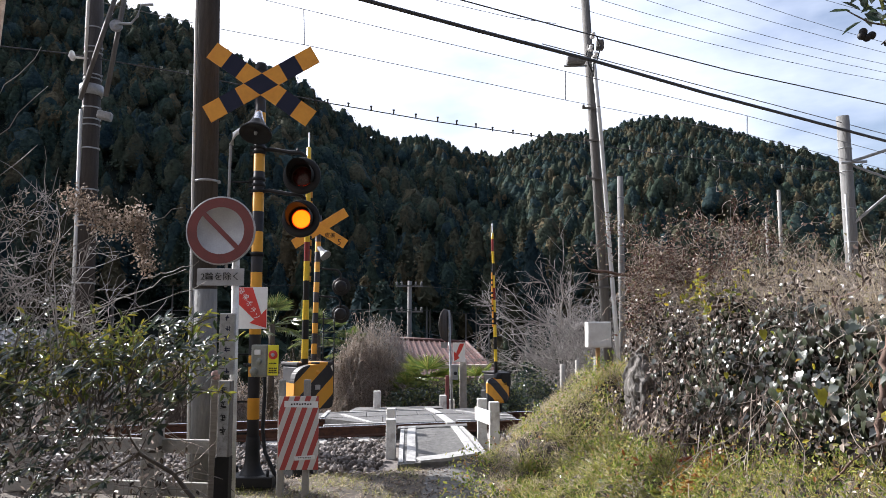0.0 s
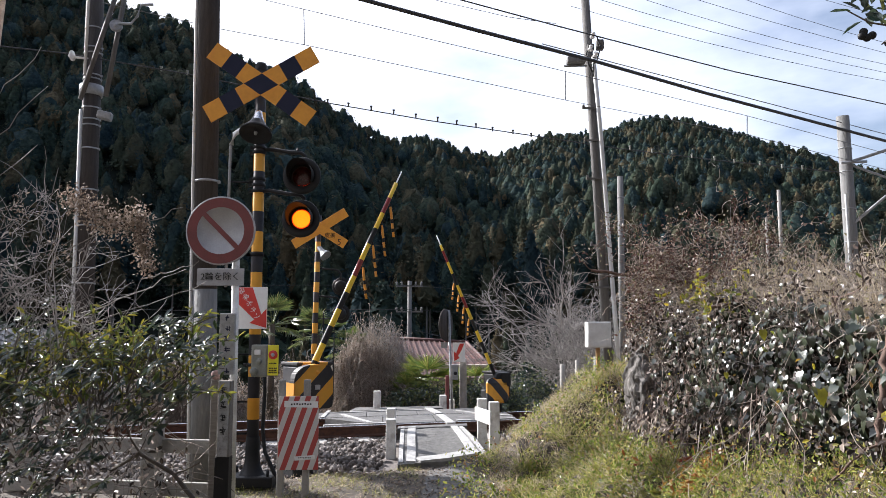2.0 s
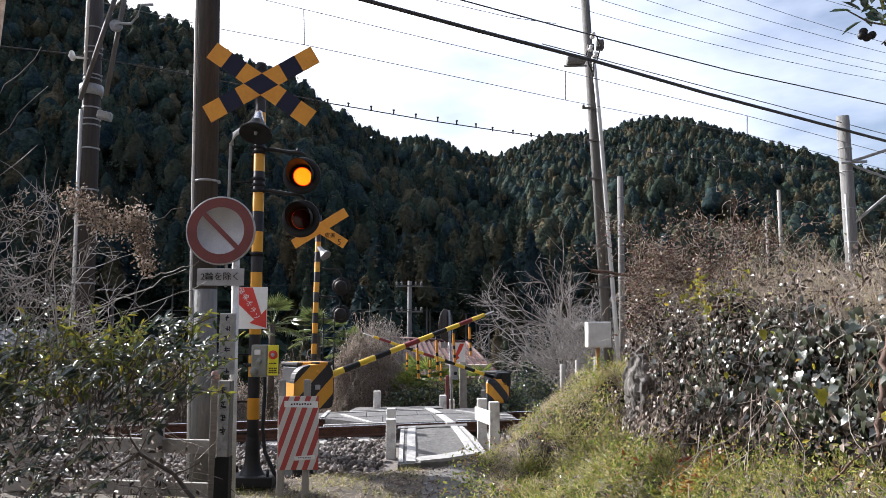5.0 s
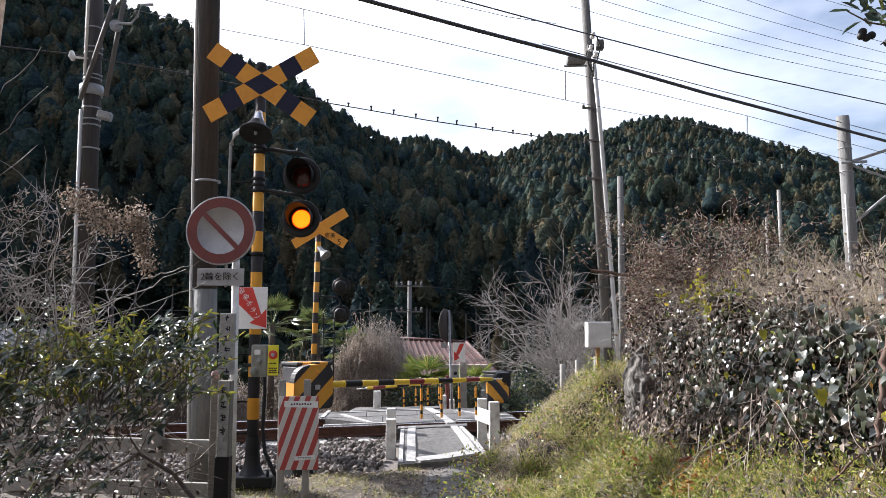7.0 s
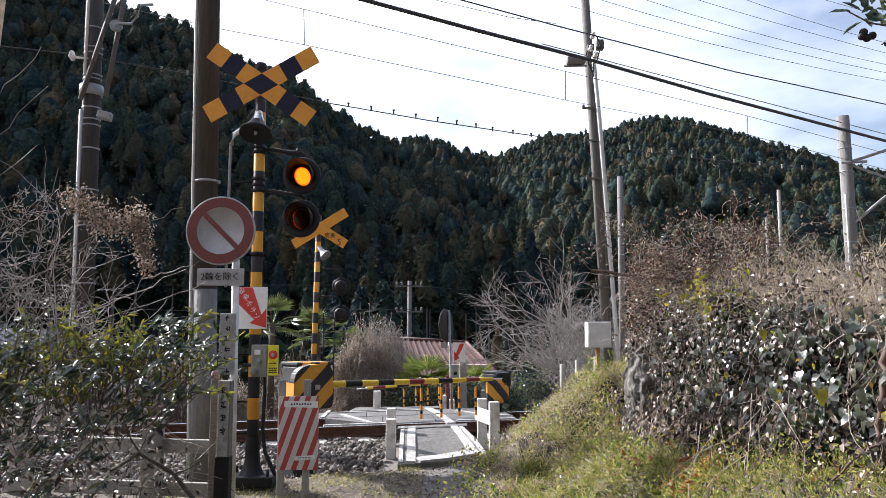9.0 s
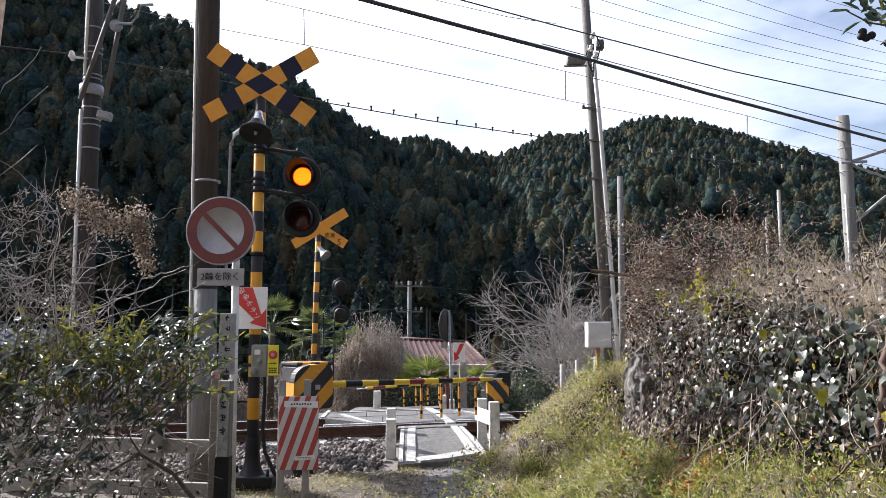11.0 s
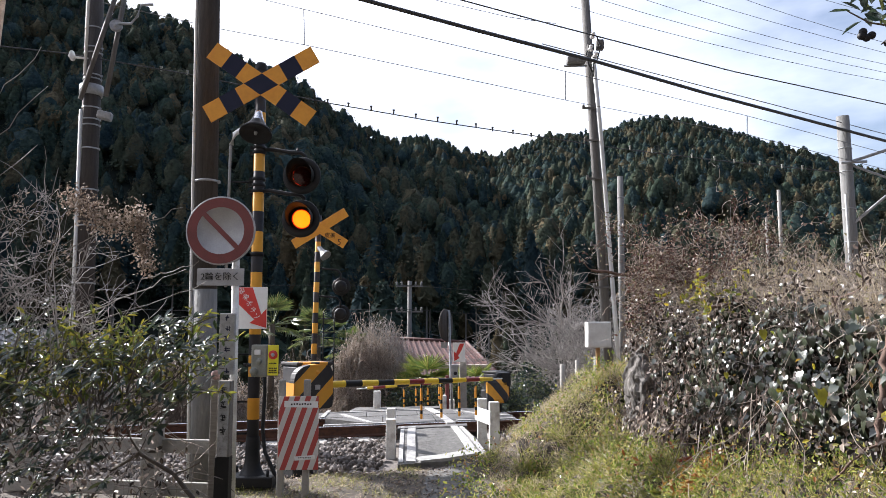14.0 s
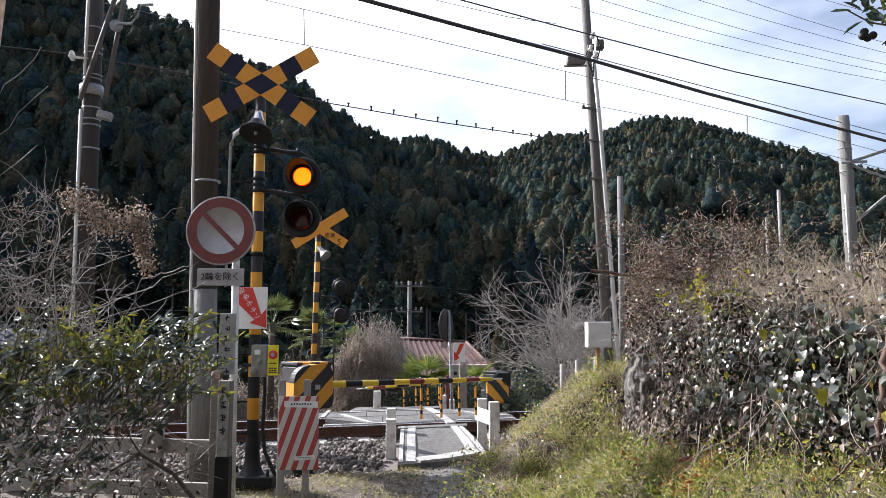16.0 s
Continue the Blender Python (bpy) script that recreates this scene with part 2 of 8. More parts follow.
M["wall"] = surface("old_plaster", (0.42, 0.38, 0.32), (0.34, 0.30, 0.25), 0.5, 0.9, bump=0.3)
M["bark"] = surface("grey_bark", (0.12, 0.10, 0.08), (0.06, 0.05, 0.04), 0.03, 0.9, bump=0.6, island=0.3)
M["dry_twig"] = surface("dry_twigs", (0.30, 0.265, 0.235), (0.12, 0.10, 0.085), 0.04, 0.85, bump=0.4, island=0.45)
M["brown_twig"] = surface("red_brown_twigs", (0.135, 0.085, 0.064), (0.075, 0.046, 0.035), 0.04, 0.85, bump=0.4, island=0.45)
M["dark_red"] = surface("dull_red_reflector", (0.26, 0.02, 0.02), (0.16, 0.015, 0.015), 0.1, 0.4, bump=0.05)
M["tan_twig"] = surface("tan_dry_stems", (0.56, 0.49, 0.43), (0.32, 0.27, 0.235), 0.04, 0.85, bump=0.4, island=0.4, through_light=0.4)
M["flaking"] = surface("flaking_white_paint", (0.42, 0.42, 0.415), (0.27, 0.265, 0.255), 0.05, 0.8, bump=0.4, stain=(0.13, 0.12, 0.105))
M["pale_twig"] = surface("pale_grey_twigs", (0.36, 0.335, 0.32), (0.19, 0.175, 0.165), 0.04, 0.85, bump=0.4, island=0.4)
def roughen(m, scale, depth):
    """Clumped needles: a strong coarse bump."""
    n, l = m.node_tree.nodes, m.node_tree.links
    tc, no, bu = n.new("ShaderNodeTexCoord"), n.new("ShaderNodeTexNoise"), n.new("ShaderNodeBump")
    no.inputs["Scale"].default_value, no.inputs["Detail"].default_value = scale, 4
    no.inputs["Roughness"].default_value = 0.75
    bu.inputs["Strength"].default_value, bu.inputs["Distance"].default_value = 1.0, depth
    l.new(tc.outputs["Object"], no.inputs["Vector"])
    l.new(no.outputs["Fac"], bu.inputs["Height"])
    for p in n:
        if p.type == "BSDF_PRINCIPLED":
            l.new(bu.outputs["Normal"], p.inputs["Normal"])


# bluish tones put the distant haze into the colour of the needles
M["forest"] = foliage("haze_tinted_cedar", [(0.022, 0.040, 0.048), (0.030, 0.050, 0.048), (0.041, 0.059, 0.041), (0.060, 0.062, 0.041), (0.104, 0.082, 0.048)], 0.95, 0.08, 0.16, 0.4, 1.1, 0.2)
roughen(M["forest"], 2.0, 0.25)
# near-black ground: the shade under trees and across the valley put into colour
M["floor_shade"] = surface("shaded_forest_floor", (0.016, 0.02, 0.016), (0.009, 0.012, 0.010), 2.0, 0.95, bump=0.3, spec=0.05)
# soil darkened so its colour holds the deep shade between leaves and grass
M["shade_soil"] = surface("soil_with_painted_shade", (0.020, 0.016, 0.012), (0.045, 0.036, 0.028), 0.08, 0.95, bump=0.9, fine=9, stain=(0.016, 0.018, 0.010), spec=0.2)
M["trunk"] = surface("cedar_trunk", (0.17, 0.165, 0.16), (0.10, 0.096, 0.09), 0.3, 0.9, bump=0.3, stretch=(1, 1, 0.1))
M["evergreen"] = foliage("glossy_evergreen_leaves", [(0.016, 0.030, 0.024), (0.022, 0.040, 0.029), (0.030, 0.052, 0.033), (0.05, 0.075, 0.037), (0.17, 0.18, 0.05)], 0.28, 0.9, 0.3)
M["ivy"] = foliage("dark_vine_leaves", [(0.010, 0.018, 0.010), (0.014, 0.024, 0.012), (0.02, 0.032, 0.015), (0.028, 0.036, 0.018), (0.05, 0.052, 0.03), (0.05, 0.055, 0.022), (0.11, 0.09, 0.065)], 0.32, 0.85, 0.12)
# withered tones; the palest also paint the highlights on the leaves
M["withered"] = foliage("withered_vine_leaves", [(0.018, 0.014, 0.011), (0.032, 0.024, 0.018), (0.055, 0.040, 0.030), (0.105, 0.079, 0.062), (0.29, 0.232, 0.195), (0.68, 0.59, 0.515)], 0.38, 0.45, 0.25)
# darker matte copy of the vine leaves, with recess shade in its colour
M["ivy_shade"] = foliage("shaded_vine_leaves", [(0.010, 0.016, 0.008), (0.016, 0.02, 0.010), (0.022, 0.018, 0.013), (0.03, 0.024, 0.017)], 0.75, 0.15, 0.05)
M["ivy_single"] = surface("single_vine_leaf", (0.018, 0.027, 0.013), (0.034, 0.042, 0.022), 0.6, 0.33, bump=0.1, spec=0.9, per_object=0.65)
M["dry_leaf"] = foliage("dry_brown_leaves", [(0.12, 0.085, 0.06), (0.20, 0.15, 0.115), (0.30, 0.24, 0.19), (0.44, 0.37, 0.31)], 0.6, 0.35, 0.3)
M["grass"] = foliage("winter_grass", [(0.12, 0.16, 0.03), (0.21, 0.245, 0.05), (0.32, 0.33, 0.08), (0.40, 0.37, 0.13), (0.50, 0.45, 0.26), (0.18, 0.13, 0.075)], 0.32, 0.35, 0.5)
M["straw"] = foliage("dry_straw", [(0.38, 0.31, 0.21), (0.56, 0.48, 0.34), (0.27, 0.21, 0.14), (0.68, 0.60, 0.46)], 0.55, 0.4, 0.45)
M["yellowing"] = foliage("yellowing_leaves", [(0.09, 0.11, 0.02), (0.18, 0.19, 0.025), (0.32, 0.29, 0.03), (0.40, 0.29, 0.04)], 0.4, 0.4, 0.4)
M["rusty_leaf"] = foliage("rusty_fern_leaves", [(0.16, 0.06, 0.025), (0.28, 0.12, 0.035), (0.36, 0.20, 0.05), (0.40, 0.30, 0.06)], 0.5, 0.3, 0.4)
M["shoot"] = foliage("shoot_leaves", [(0.05, 0.08, 0.022), (0.10, 0.13, 0.03), (0.22, 0.22, 0.035), (0.32, 0.27, 0.035)], 0.3, 0.6, 0.4)
M["palm"] = foliage("fan_palm_leaves", [(0.045, 0.08, 0.026), (0.075, 0.115, 0.034), (0.115, 0.15, 0.042), (0.19, 0.19, 0.07)], 0.33, 0.8, 0.35)
M["palm_bright"] = foliage("bright_palm_leaves", [(0.07, 0.12, 0.028), (0.12, 0.18, 0.036), (0.2, 0.24, 0.05), (0.26, 0.25, 0.08)], 0.35, 0.6, 0.4)
M["lit"] = glowing("lit_lens", (1.0, 0.235, 0.006), 0.95)
M["lit_rim"] = glowing("lit_lens_rim", (0.9, 0.025, 0.003), 0.45)
M["unlit"] = surface("unlit_red_lens", (0.055, 0.008, 0.006), (0.03, 0.006, 0.005), 0.03, 0.25, bump=0.1)


# ---- mesh helpers ----
def box(bm, x, y, z, sx, sy, sz, turn=None, bevel=0.0, mi=0):
    m = Matrix.Translation((x, y, z)) @ (turn.to_4x4() if turn else Matrix()) @ Matrix.Diagonal((sx, sy, sz, 1))
    before = set(bm.faces)
    vs = bmesh.ops.create_cube(bm, size=1, matrix=m)["verts"]
    if bevel:
        es = list({e for v in vs for e in v.link_edges})
        bmesh.ops.bevel(bm, geom=es, offset=bevel, segments=2, affect="EDGES", profile=0.5)
    for f in bm.faces:
        if f not in before:
            f.material_index = mi


def cyl(bm, a, b, r, r2=None, n=12, mi=0, cap=True):
    a, b = Vector(a), Vector(b)
    q = (b - a).to_track_quat("Z", "Y").to_matrix().to_4x4()
    before = set(bm.faces)
    bmesh.ops.create_cone(bm, cap_ends=cap, segments=n, radius1=r, radius2=r if r2 is None else r2, depth=(b - a).length,
                          matrix=Matrix.Translation((a + b) / 2) @ q)
    for f in bm.faces:
        if f not in before:
            f.material_index = mi
            f.smooth = len(f.verts) == 4


def lathe(bm, profile, centre, axis, n=24, mi=0):
    """Turns (radius, height) pairs round the axis."""
    q = Vector(axis).to_track_quat("Z", "Y").to_matrix().to_4x4()
    m = Matrix.Translation(centre) @ q
    rings = [[bm.verts.new(m @ Vector((max(r, 1e-4) * cos(2 * pi * i / n), max(r, 1e-4) * sin(2 * pi * i / n), h))) for i in range(n)] for r, h in profile]
    for p, q2 in zip(rings, rings[1:]):
        for i in range(n):
            f = bm.faces.new((p[i], p[(i + 1) % n], q2[(i + 1) % n], q2[i]))
            f.smooth, f.material_index = True, mi


def tube(bm, pts, r, n=8, mi=0):
    pts = [Vector(p) for p in pts]
    rings = []
    for i, p in enumerate(pts):
        d = (pts[min(i + 1, len(pts) - 1)] - pts[max(i - 1, 0)]).normalized()
        s = d.cross(Vector((0.13, 0.31, 1) if abs(d.z) < 0.9 else (1, 0.2, 0))).normalized()
        u = s.cross(d)
        rings.append([bm.verts.new(p + r * (s * cos(2 * pi * k / n) + u * sin(2 * pi * k / n))) for k in range(n)])
    for a, b in zip(rings, rings[1:]):
        for k in range(n):
            f = bm.faces.new((a[k], a[(k + 1) % n], b[(k + 1) % n], b[k]))
            f.smooth, f.material_index = True, mi
    for e in (rings[0], rings[-1][::-1]):
        bm.faces.new(e[::-1]).material_index = mi


def ringed(bm, cuts, radii, kinds, axis="x", n=14):
    """One tube along an axis, ring by ring, with a material for each ring."""
    def at(u, r, k):
        c, s = r * cos(2 * pi * k / n), r * sin(2 * pi * k / n)
        return (u, c, s) if axis == "x" else (c, s, u)
    rings = [[bm.verts.new(at(u, r, k)) for k in range(n)] for u, r in zip(cuts, radii)]
    for a, b, m in zip(rings, rings[1:], kinds):
        for k in range(n):
            f = bm.faces.new((a[k], a[(k + 1) % n], b[(k + 1) % n], b[k]))
            f.smooth, f.material_index = True, m
    bm.faces.new(rings[0]).material_index = kinds[0]
    bm.faces.new(rings[-1]).material_index = kinds[-1]


def slab(bm, poly, z0, z1, mi=0):
    lo = [bm.verts.new((x, y, z0)) for x, y in poly]
    hi = [bm.verts.new((x, y, z1)) for x, y in poly]
    k = len(poly)
    fs = [bm.faces.new(hi), bm.faces.new(lo[::-1])]
    fs += [bm.faces.new((lo[i], lo[(i + 1) % k], hi[(i + 1) % k], hi[i])) for i in range(k)]
    for f in fs:
        f.material_index = mi


def part(name, bm, mat, parent=None, label="", at=None):
    """Links a bmesh, or a mesh, as one object under parent."""
    if isinstance(bm, bmesh.types.BMesh):
        bmesh.ops.recalc_face_normals(bm, faces=bm.faces)
        me = bpy.data.meshes.new(name)
        bm.to_mesh(me)
        bm.free()
    else:
        me = bm
    for k in (mat if isinstance(mat, (list, tuple)) else [mat]):
        me.materials.append(k)
    ob = new(name, me)
    if at is not None:
        ob.matrix_basis = at
    if parent is not None:
        ob.parent = parent
    if label:
        ob["label"] = label
    return ob


def thing(name, m=None, label="", category="", group=""):
    ob = new(name)
    ob.empty_display_size = 0.1
    if m is not None:
        ob.matrix_basis = m
    return tagged(ob, label, category, group)


def mesh_np(name, v, f, smooth=False):
    """A mesh from arrays: points (n, 3) and faces (m, k)."""
    v, f = np.asarray(v, np.float32), np.asarray(f, np.int32)
    me = bpy.data.meshes.new(name)
    me.vertices.add(len(v))
    me.vertices.foreach_set("co", v.ravel())
    me.loops.add(f.size)
    me.loops.foreach_set("vertex_index", f.ravel())
    me.polygons.add(len(f))
    me.polygons.foreach_set("loop_start", np.arange(len(f), dtype=np.int32) * f.shape[1])
    me.polygons.foreach_set("use_smooth", np.full(len(f), smooth))
    me.update(calc_edges=True)
    me.validate()
    return me


def unit(a):
    return a / np.maximum(np.linalg.norm(a, axis=1, keepdims=True), 1e-9)


def leaf_mesh(name, p, way, up, size, wide=0.5, fold=0.25, curl=0.2):
    """Folded pointed leaves at p: way is the midrib, up the upper side."""
    n = len(p)
    size = np.broadcast_to(size, (n,))[:, None]
    way = unit(way)
    side = unit(np.cross(way, up))
    up = np.cross(side, way)
    w = wide * size * 0.5
    near_up = up * (fold * w - curl * size * 0.28 + np.minimum(0.28 * curl * size, 0.4 * w))
    far_up = up * (fold * w - curl * size * 0.68 + np.minimum(0.38 * curl * size, 0.55 * w))
    pts = [p, p + way * size * 0.28 - side * w * 0.85 + near_up, p + way * size * 0.68 - side * w * 0.8 + far_up, p + way * size - up * curl * size,
           p + way * size * 0.68 + side * w * 0.8 + far_up, p + way * size * 0.28 + side * w * 0.85 + near_up]
    v = np.stack(pts, 1).reshape(-1, 3)
    b = np.arange(n)[:, None] * 6
    f = np.concatenate([b + np.array([[0, 3, 2, 1]]), b + np.array([[0, 5, 4, 3]])])
    return mesh_np(name, v, f)


def tubes_np(name, paths, radii, sides=3):
    """Many thin tapering stems: paths of points, radii (start, end)."""
    vs, fs, base = [], [], 0
    ang = np.arange(sides) * 2 * pi / sides
    for path, (ra, rb) in zip(paths, radii):
        path = np.asarray(path, float)
        k = len(path)
        d = unit(np.gradient(path, axis=0))
        ref = np.where(np.abs(d[:, 2:3]) < 0.85, np.array([[0.1, 0.2, 1.0]]), np.array([[1.0, 0.3, 0]]))
        s = unit(np.cross(d, ref))
        u = np.cross(s, d)
        r = np.linspace(ra, rb, k)[:, None, None]
        ring = path[:, None, :] + r * (s[:, None, :] * np.cos(ang)[None, :, None] + u[:, None, :] * np.sin(ang)[None, :, None])
        vs.append(ring.reshape(-1, 3))
        i = base + np.arange(k - 1)[:, None] * sides
        j = np.arange(sides)[None, :]
        a, b = i + j, i + (j + 1) % sides
        fs.append(np.stack([a, b, b + sides, a + sides], 2).reshape(-1, 4))
        base += k * sides
    return mesh_np(name, np.concatenate(vs), np.concatenate(fs), True)


def wander(rng, p, d, length, steps=6, wild=0.25, droop=0.0):
    """A crooked stem from p towards d."""
    pts = [np.array(p, float)]
    d = np.array(d, float)
    d /= np.linalg.norm(d)
    for _ in range(steps):
        d = d + rng.normal(0, wild, 3) + np.array([0, 0, -droop])
        d /= np.linalg.norm(d)
        pts.append(pts[-1] + d * length / steps)
    return np.array(pts)


def grow(rng, p, d, length, r, level, wild=0.2, droop=0.0, kids=4, spread=0.8, shrink=0.6, paths=None, radii=None):
    """A branching plant: fills paths and radii."""
    path = wander(rng, p, d, length, 7 if level else 5, wild, droop)
    paths.append(path)
    radii.append((r, r * 0.45))
    if level:
        for _ in range(kids):
            k = rng.integers(2, len(path))
            dd = path[k] - path[k - 1]
            dd = dd / np.linalg.norm(dd) + rng.normal(0, spread, 3) * np.array([1, 1, 0.7])
            grow(rng, path[k], dd, length * shrink * rng.uniform(0.6, 1.15), r * 0.55, level - 1, wild, droop, kids, spread, shrink, paths, radii)


def letters(words, size, name="lettering"):
    """Words as a thin mesh in the x-z plane, centred, facing -y."""
    cu = bpy.data.curves.new(name, "FONT")
    cu.body, cu.size, cu.extrude = words, size, 0.0008
    cu.align_x, cu.align_y = "CENTER", "CENTER"
    ob = bpy.data.objects.new(name, cu)
    scene.collection.objects.link(ob)
    me = bpy.data.meshes.new_from_object(ob.evaluated_get(bpy.context.evaluated_depsgraph_get()))
    bpy.data.objects.remove(ob)
    me.transform(pose(0, 0, 0, 90, 0, 0))
    me.materials.clear()
    return me


# ---- the lie of the land ----
TRACK_TURN = radians(19)
ALONG, ACROSS = np.array([cos(TRACK_TURN), sin(TRACK_TURN)]), np.array([-sin(TRACK_TURN), cos(TRACK_TURN)])
TRACK_MID = np.array([0.0, 11.46])
RIDGE_Q = np.array([-0.978, -0.807, -0.638, -0.496, -0.431, -0.366, -0.308, -0.251, -0.202, -0.154, -0.114, -0.066, -0.035, 0.013, 0.076, 0.107, 0.139, 0.179, 0.218, 0.25, 0.294, 0.353, 0.408, 0.486, 0.547, 0.615, 0.793])
# first two heights are out of view, raised to shade the lower forest
RIDGE_E = np.array([0.80, 0.72, 0.533, 0.482, 0.471, 0.446, 0.406, 0.377, 0.356, 0.319, 0.297, 0.276, 0.28, 0.27, 0.253, 0.264, 0.277, 0.282, 0.285, 0.297, 0.309, 0.301, 0.287, 0.264, 0.242, 0.226, 0.186])
FOOT = 112.0


def step(a, b, x):
    t = np.clip((x - a) / (b - a), 0, 1)
    return t * t * (3 - 2 * t)


def ridge(x, y):
    """Distance and height of the ridge beyond the point."""
    q = np.clip(x / np.maximum(y, 1), -0.978, 0.793)
    far = 320 + 140 * step(-0.25, 0.2, q)
    return far, np.interp(q, RIDGE_Q, RIDGE_E) * far - 2.0 + 1.2 * step(0.0, 0.2, q)


def wave(x, y, s):
    return np.sin(x / s * 1.7 + 1.3 * np.sin(y / s * 1.1)) * np.cos(y / s * 1.3 + 0.7 * np.sin(x / s * 0.9 + 2))


def bank_edge(y):
    """Where the overgrown bank's face begins."""
    return 1.80 + 0.06 * np.sin(y * 0.9) + 0.85 * step(7.6, 8.8, y)


def land(x, y):
    s = (x - TRACK_MID[0]) * ACROSS[0] + (y - TRACK_MID[1]) * ACROSS[1]
    z = -0.16 - 0.16 * step(8.2, 4.5, y) - 0.5 * step(1.7, 3.2, s) - 2.3 * step(16, 26, y)
    z = z - 0.22 * step(-3.3, -2.9, s) * step(2.2, 1.2, s)
    z = z + 0.015 * wave(x, y, 0.35) + 0.02 * wave(x + 3, y, 0.9)
    # grass slope and overgrown bank beside the path
    d = x - bank_edge(y)
    keep = step(13.0, 10.6, y) * step(-5, 1, y)
    low = 0.42 + 0.30 * step(7.6, 8.8, y) + 0.12 * np.clip(7.2 - y, 0, 5)
    ramped = step(7.2, 8.6, y)
    low = low * (1 - ramped) + 1.02 * ramped
    slope = step(-1.05, 0.0, d) * (1 - ramped) + np.clip((d + 2.02) / 1.35, 0, 1) ** 1.15 * ramped
    rise = low * slope + (1.42 - low + 0.25 * wave(x, y, 1.1) * step(0, 0.5, d)) * step(-0.05, 0.6, d) + 0.50 * step(0.5, 1.7, d)
    rise = rise * (1 - 0.1 * step(6.0, 4.0, y) * step(0.0, 0.5, d)) + 0.06 * wave(x, y, 0.28) * step(-0.4, 0.3, d) + (0.035 * wave(x + 2, y, 0.17) + 0.04 * wave(x, y + 1, 0.33)) * step(-2.0, -1.4, d) * step(0.5, 0.9, x)
    z = z + keep * rise
    # low ground beside the fence
    z = z + 0.10 * step(-2.2, -3.5, x) * step(8, 6, y)
    far, top = ridge(x, y)
    t = np.clip((y - FOOT) / (far - FOOT), 0, 1)
    hill = (top + 3.0) * (0.9 * t + 0.1 * t * t) + step(0.02, 0.3, t) * (6 * wave(x, y, 33) + 4 * wave(x + 9, y, 15)) * (1 - 0.7 * t)
    hill = np.where(y > far, (top + 3.0) * np.clip(1 - (y - far) / 500, 0.05, 1), hill)
    z = np.where(y > FOOT, z + hill, z)
    # unseen slope added behind the camera to block sky light from there
    return z + 95 * step(-9, -120, y)


def spaced(lo, hi, fine, end, cap):
    v, out = hi, []
    d = fine
    while v < end:
        d = min(d * 1.16, cap if v < 700 else 1e9)
        v += d
        out.append(v)
    mid = list(np.arange(lo, hi, fine))
    return mid, out


mx, out_x = spaced(-5.0, 8.0, 0.1, 3200, 14)
gx = np.array([-(v - 8.0) - 5.0 for v in out_x][::-1] + mx + out_x)
my, out_y = spaced(1.0, 16.0, 0.1, 3200, 12)
gy = np.array([-(v - 16.0) * 1.0 + 1.0 for v in out_y][::-3] + my + out_y)
GX, GY = np.meshgrid(gx, gy)
gv = np.stack([GX, GY, land(GX, GY)], 2).reshape(-1, 3)
nx, ny = len(gx), len(gy)
gi = (np.arange(ny - 1)[:, None] * nx + np.arange(nx - 1)[None, :]).ravel()
ground = part("ground", mesh_np("ground", gv, np.stack([gi, gi + 1, gi + nx + 1, gi + nx], 1), True), [M["soil"], M["floor_shade"], M["shade_soil"]])
# faces of the bank and verge that take the soil with shade painted in
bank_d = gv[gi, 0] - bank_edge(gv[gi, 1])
in_gap_shade = (gv[gi, 1] > 1.5) & (gv[gi, 1] < 11) & (bank_d < 1.2) & ((bank_d > -0.12) | ((gv[gi, 0] > 0.75) & (wave(gv[gi, 0] * 1.1, gv[gi, 1], 0.25) > -0.2)))
ground.data.polygons.foreach_set("material_index", np.where(in_gap_shade, 2, (gv[gi, 1] > 34).astype(np.int32)).astype(np.int32))
tagged(ground, "leaf-littered earth rising into a wooded mountain", "ground", kind="structure")


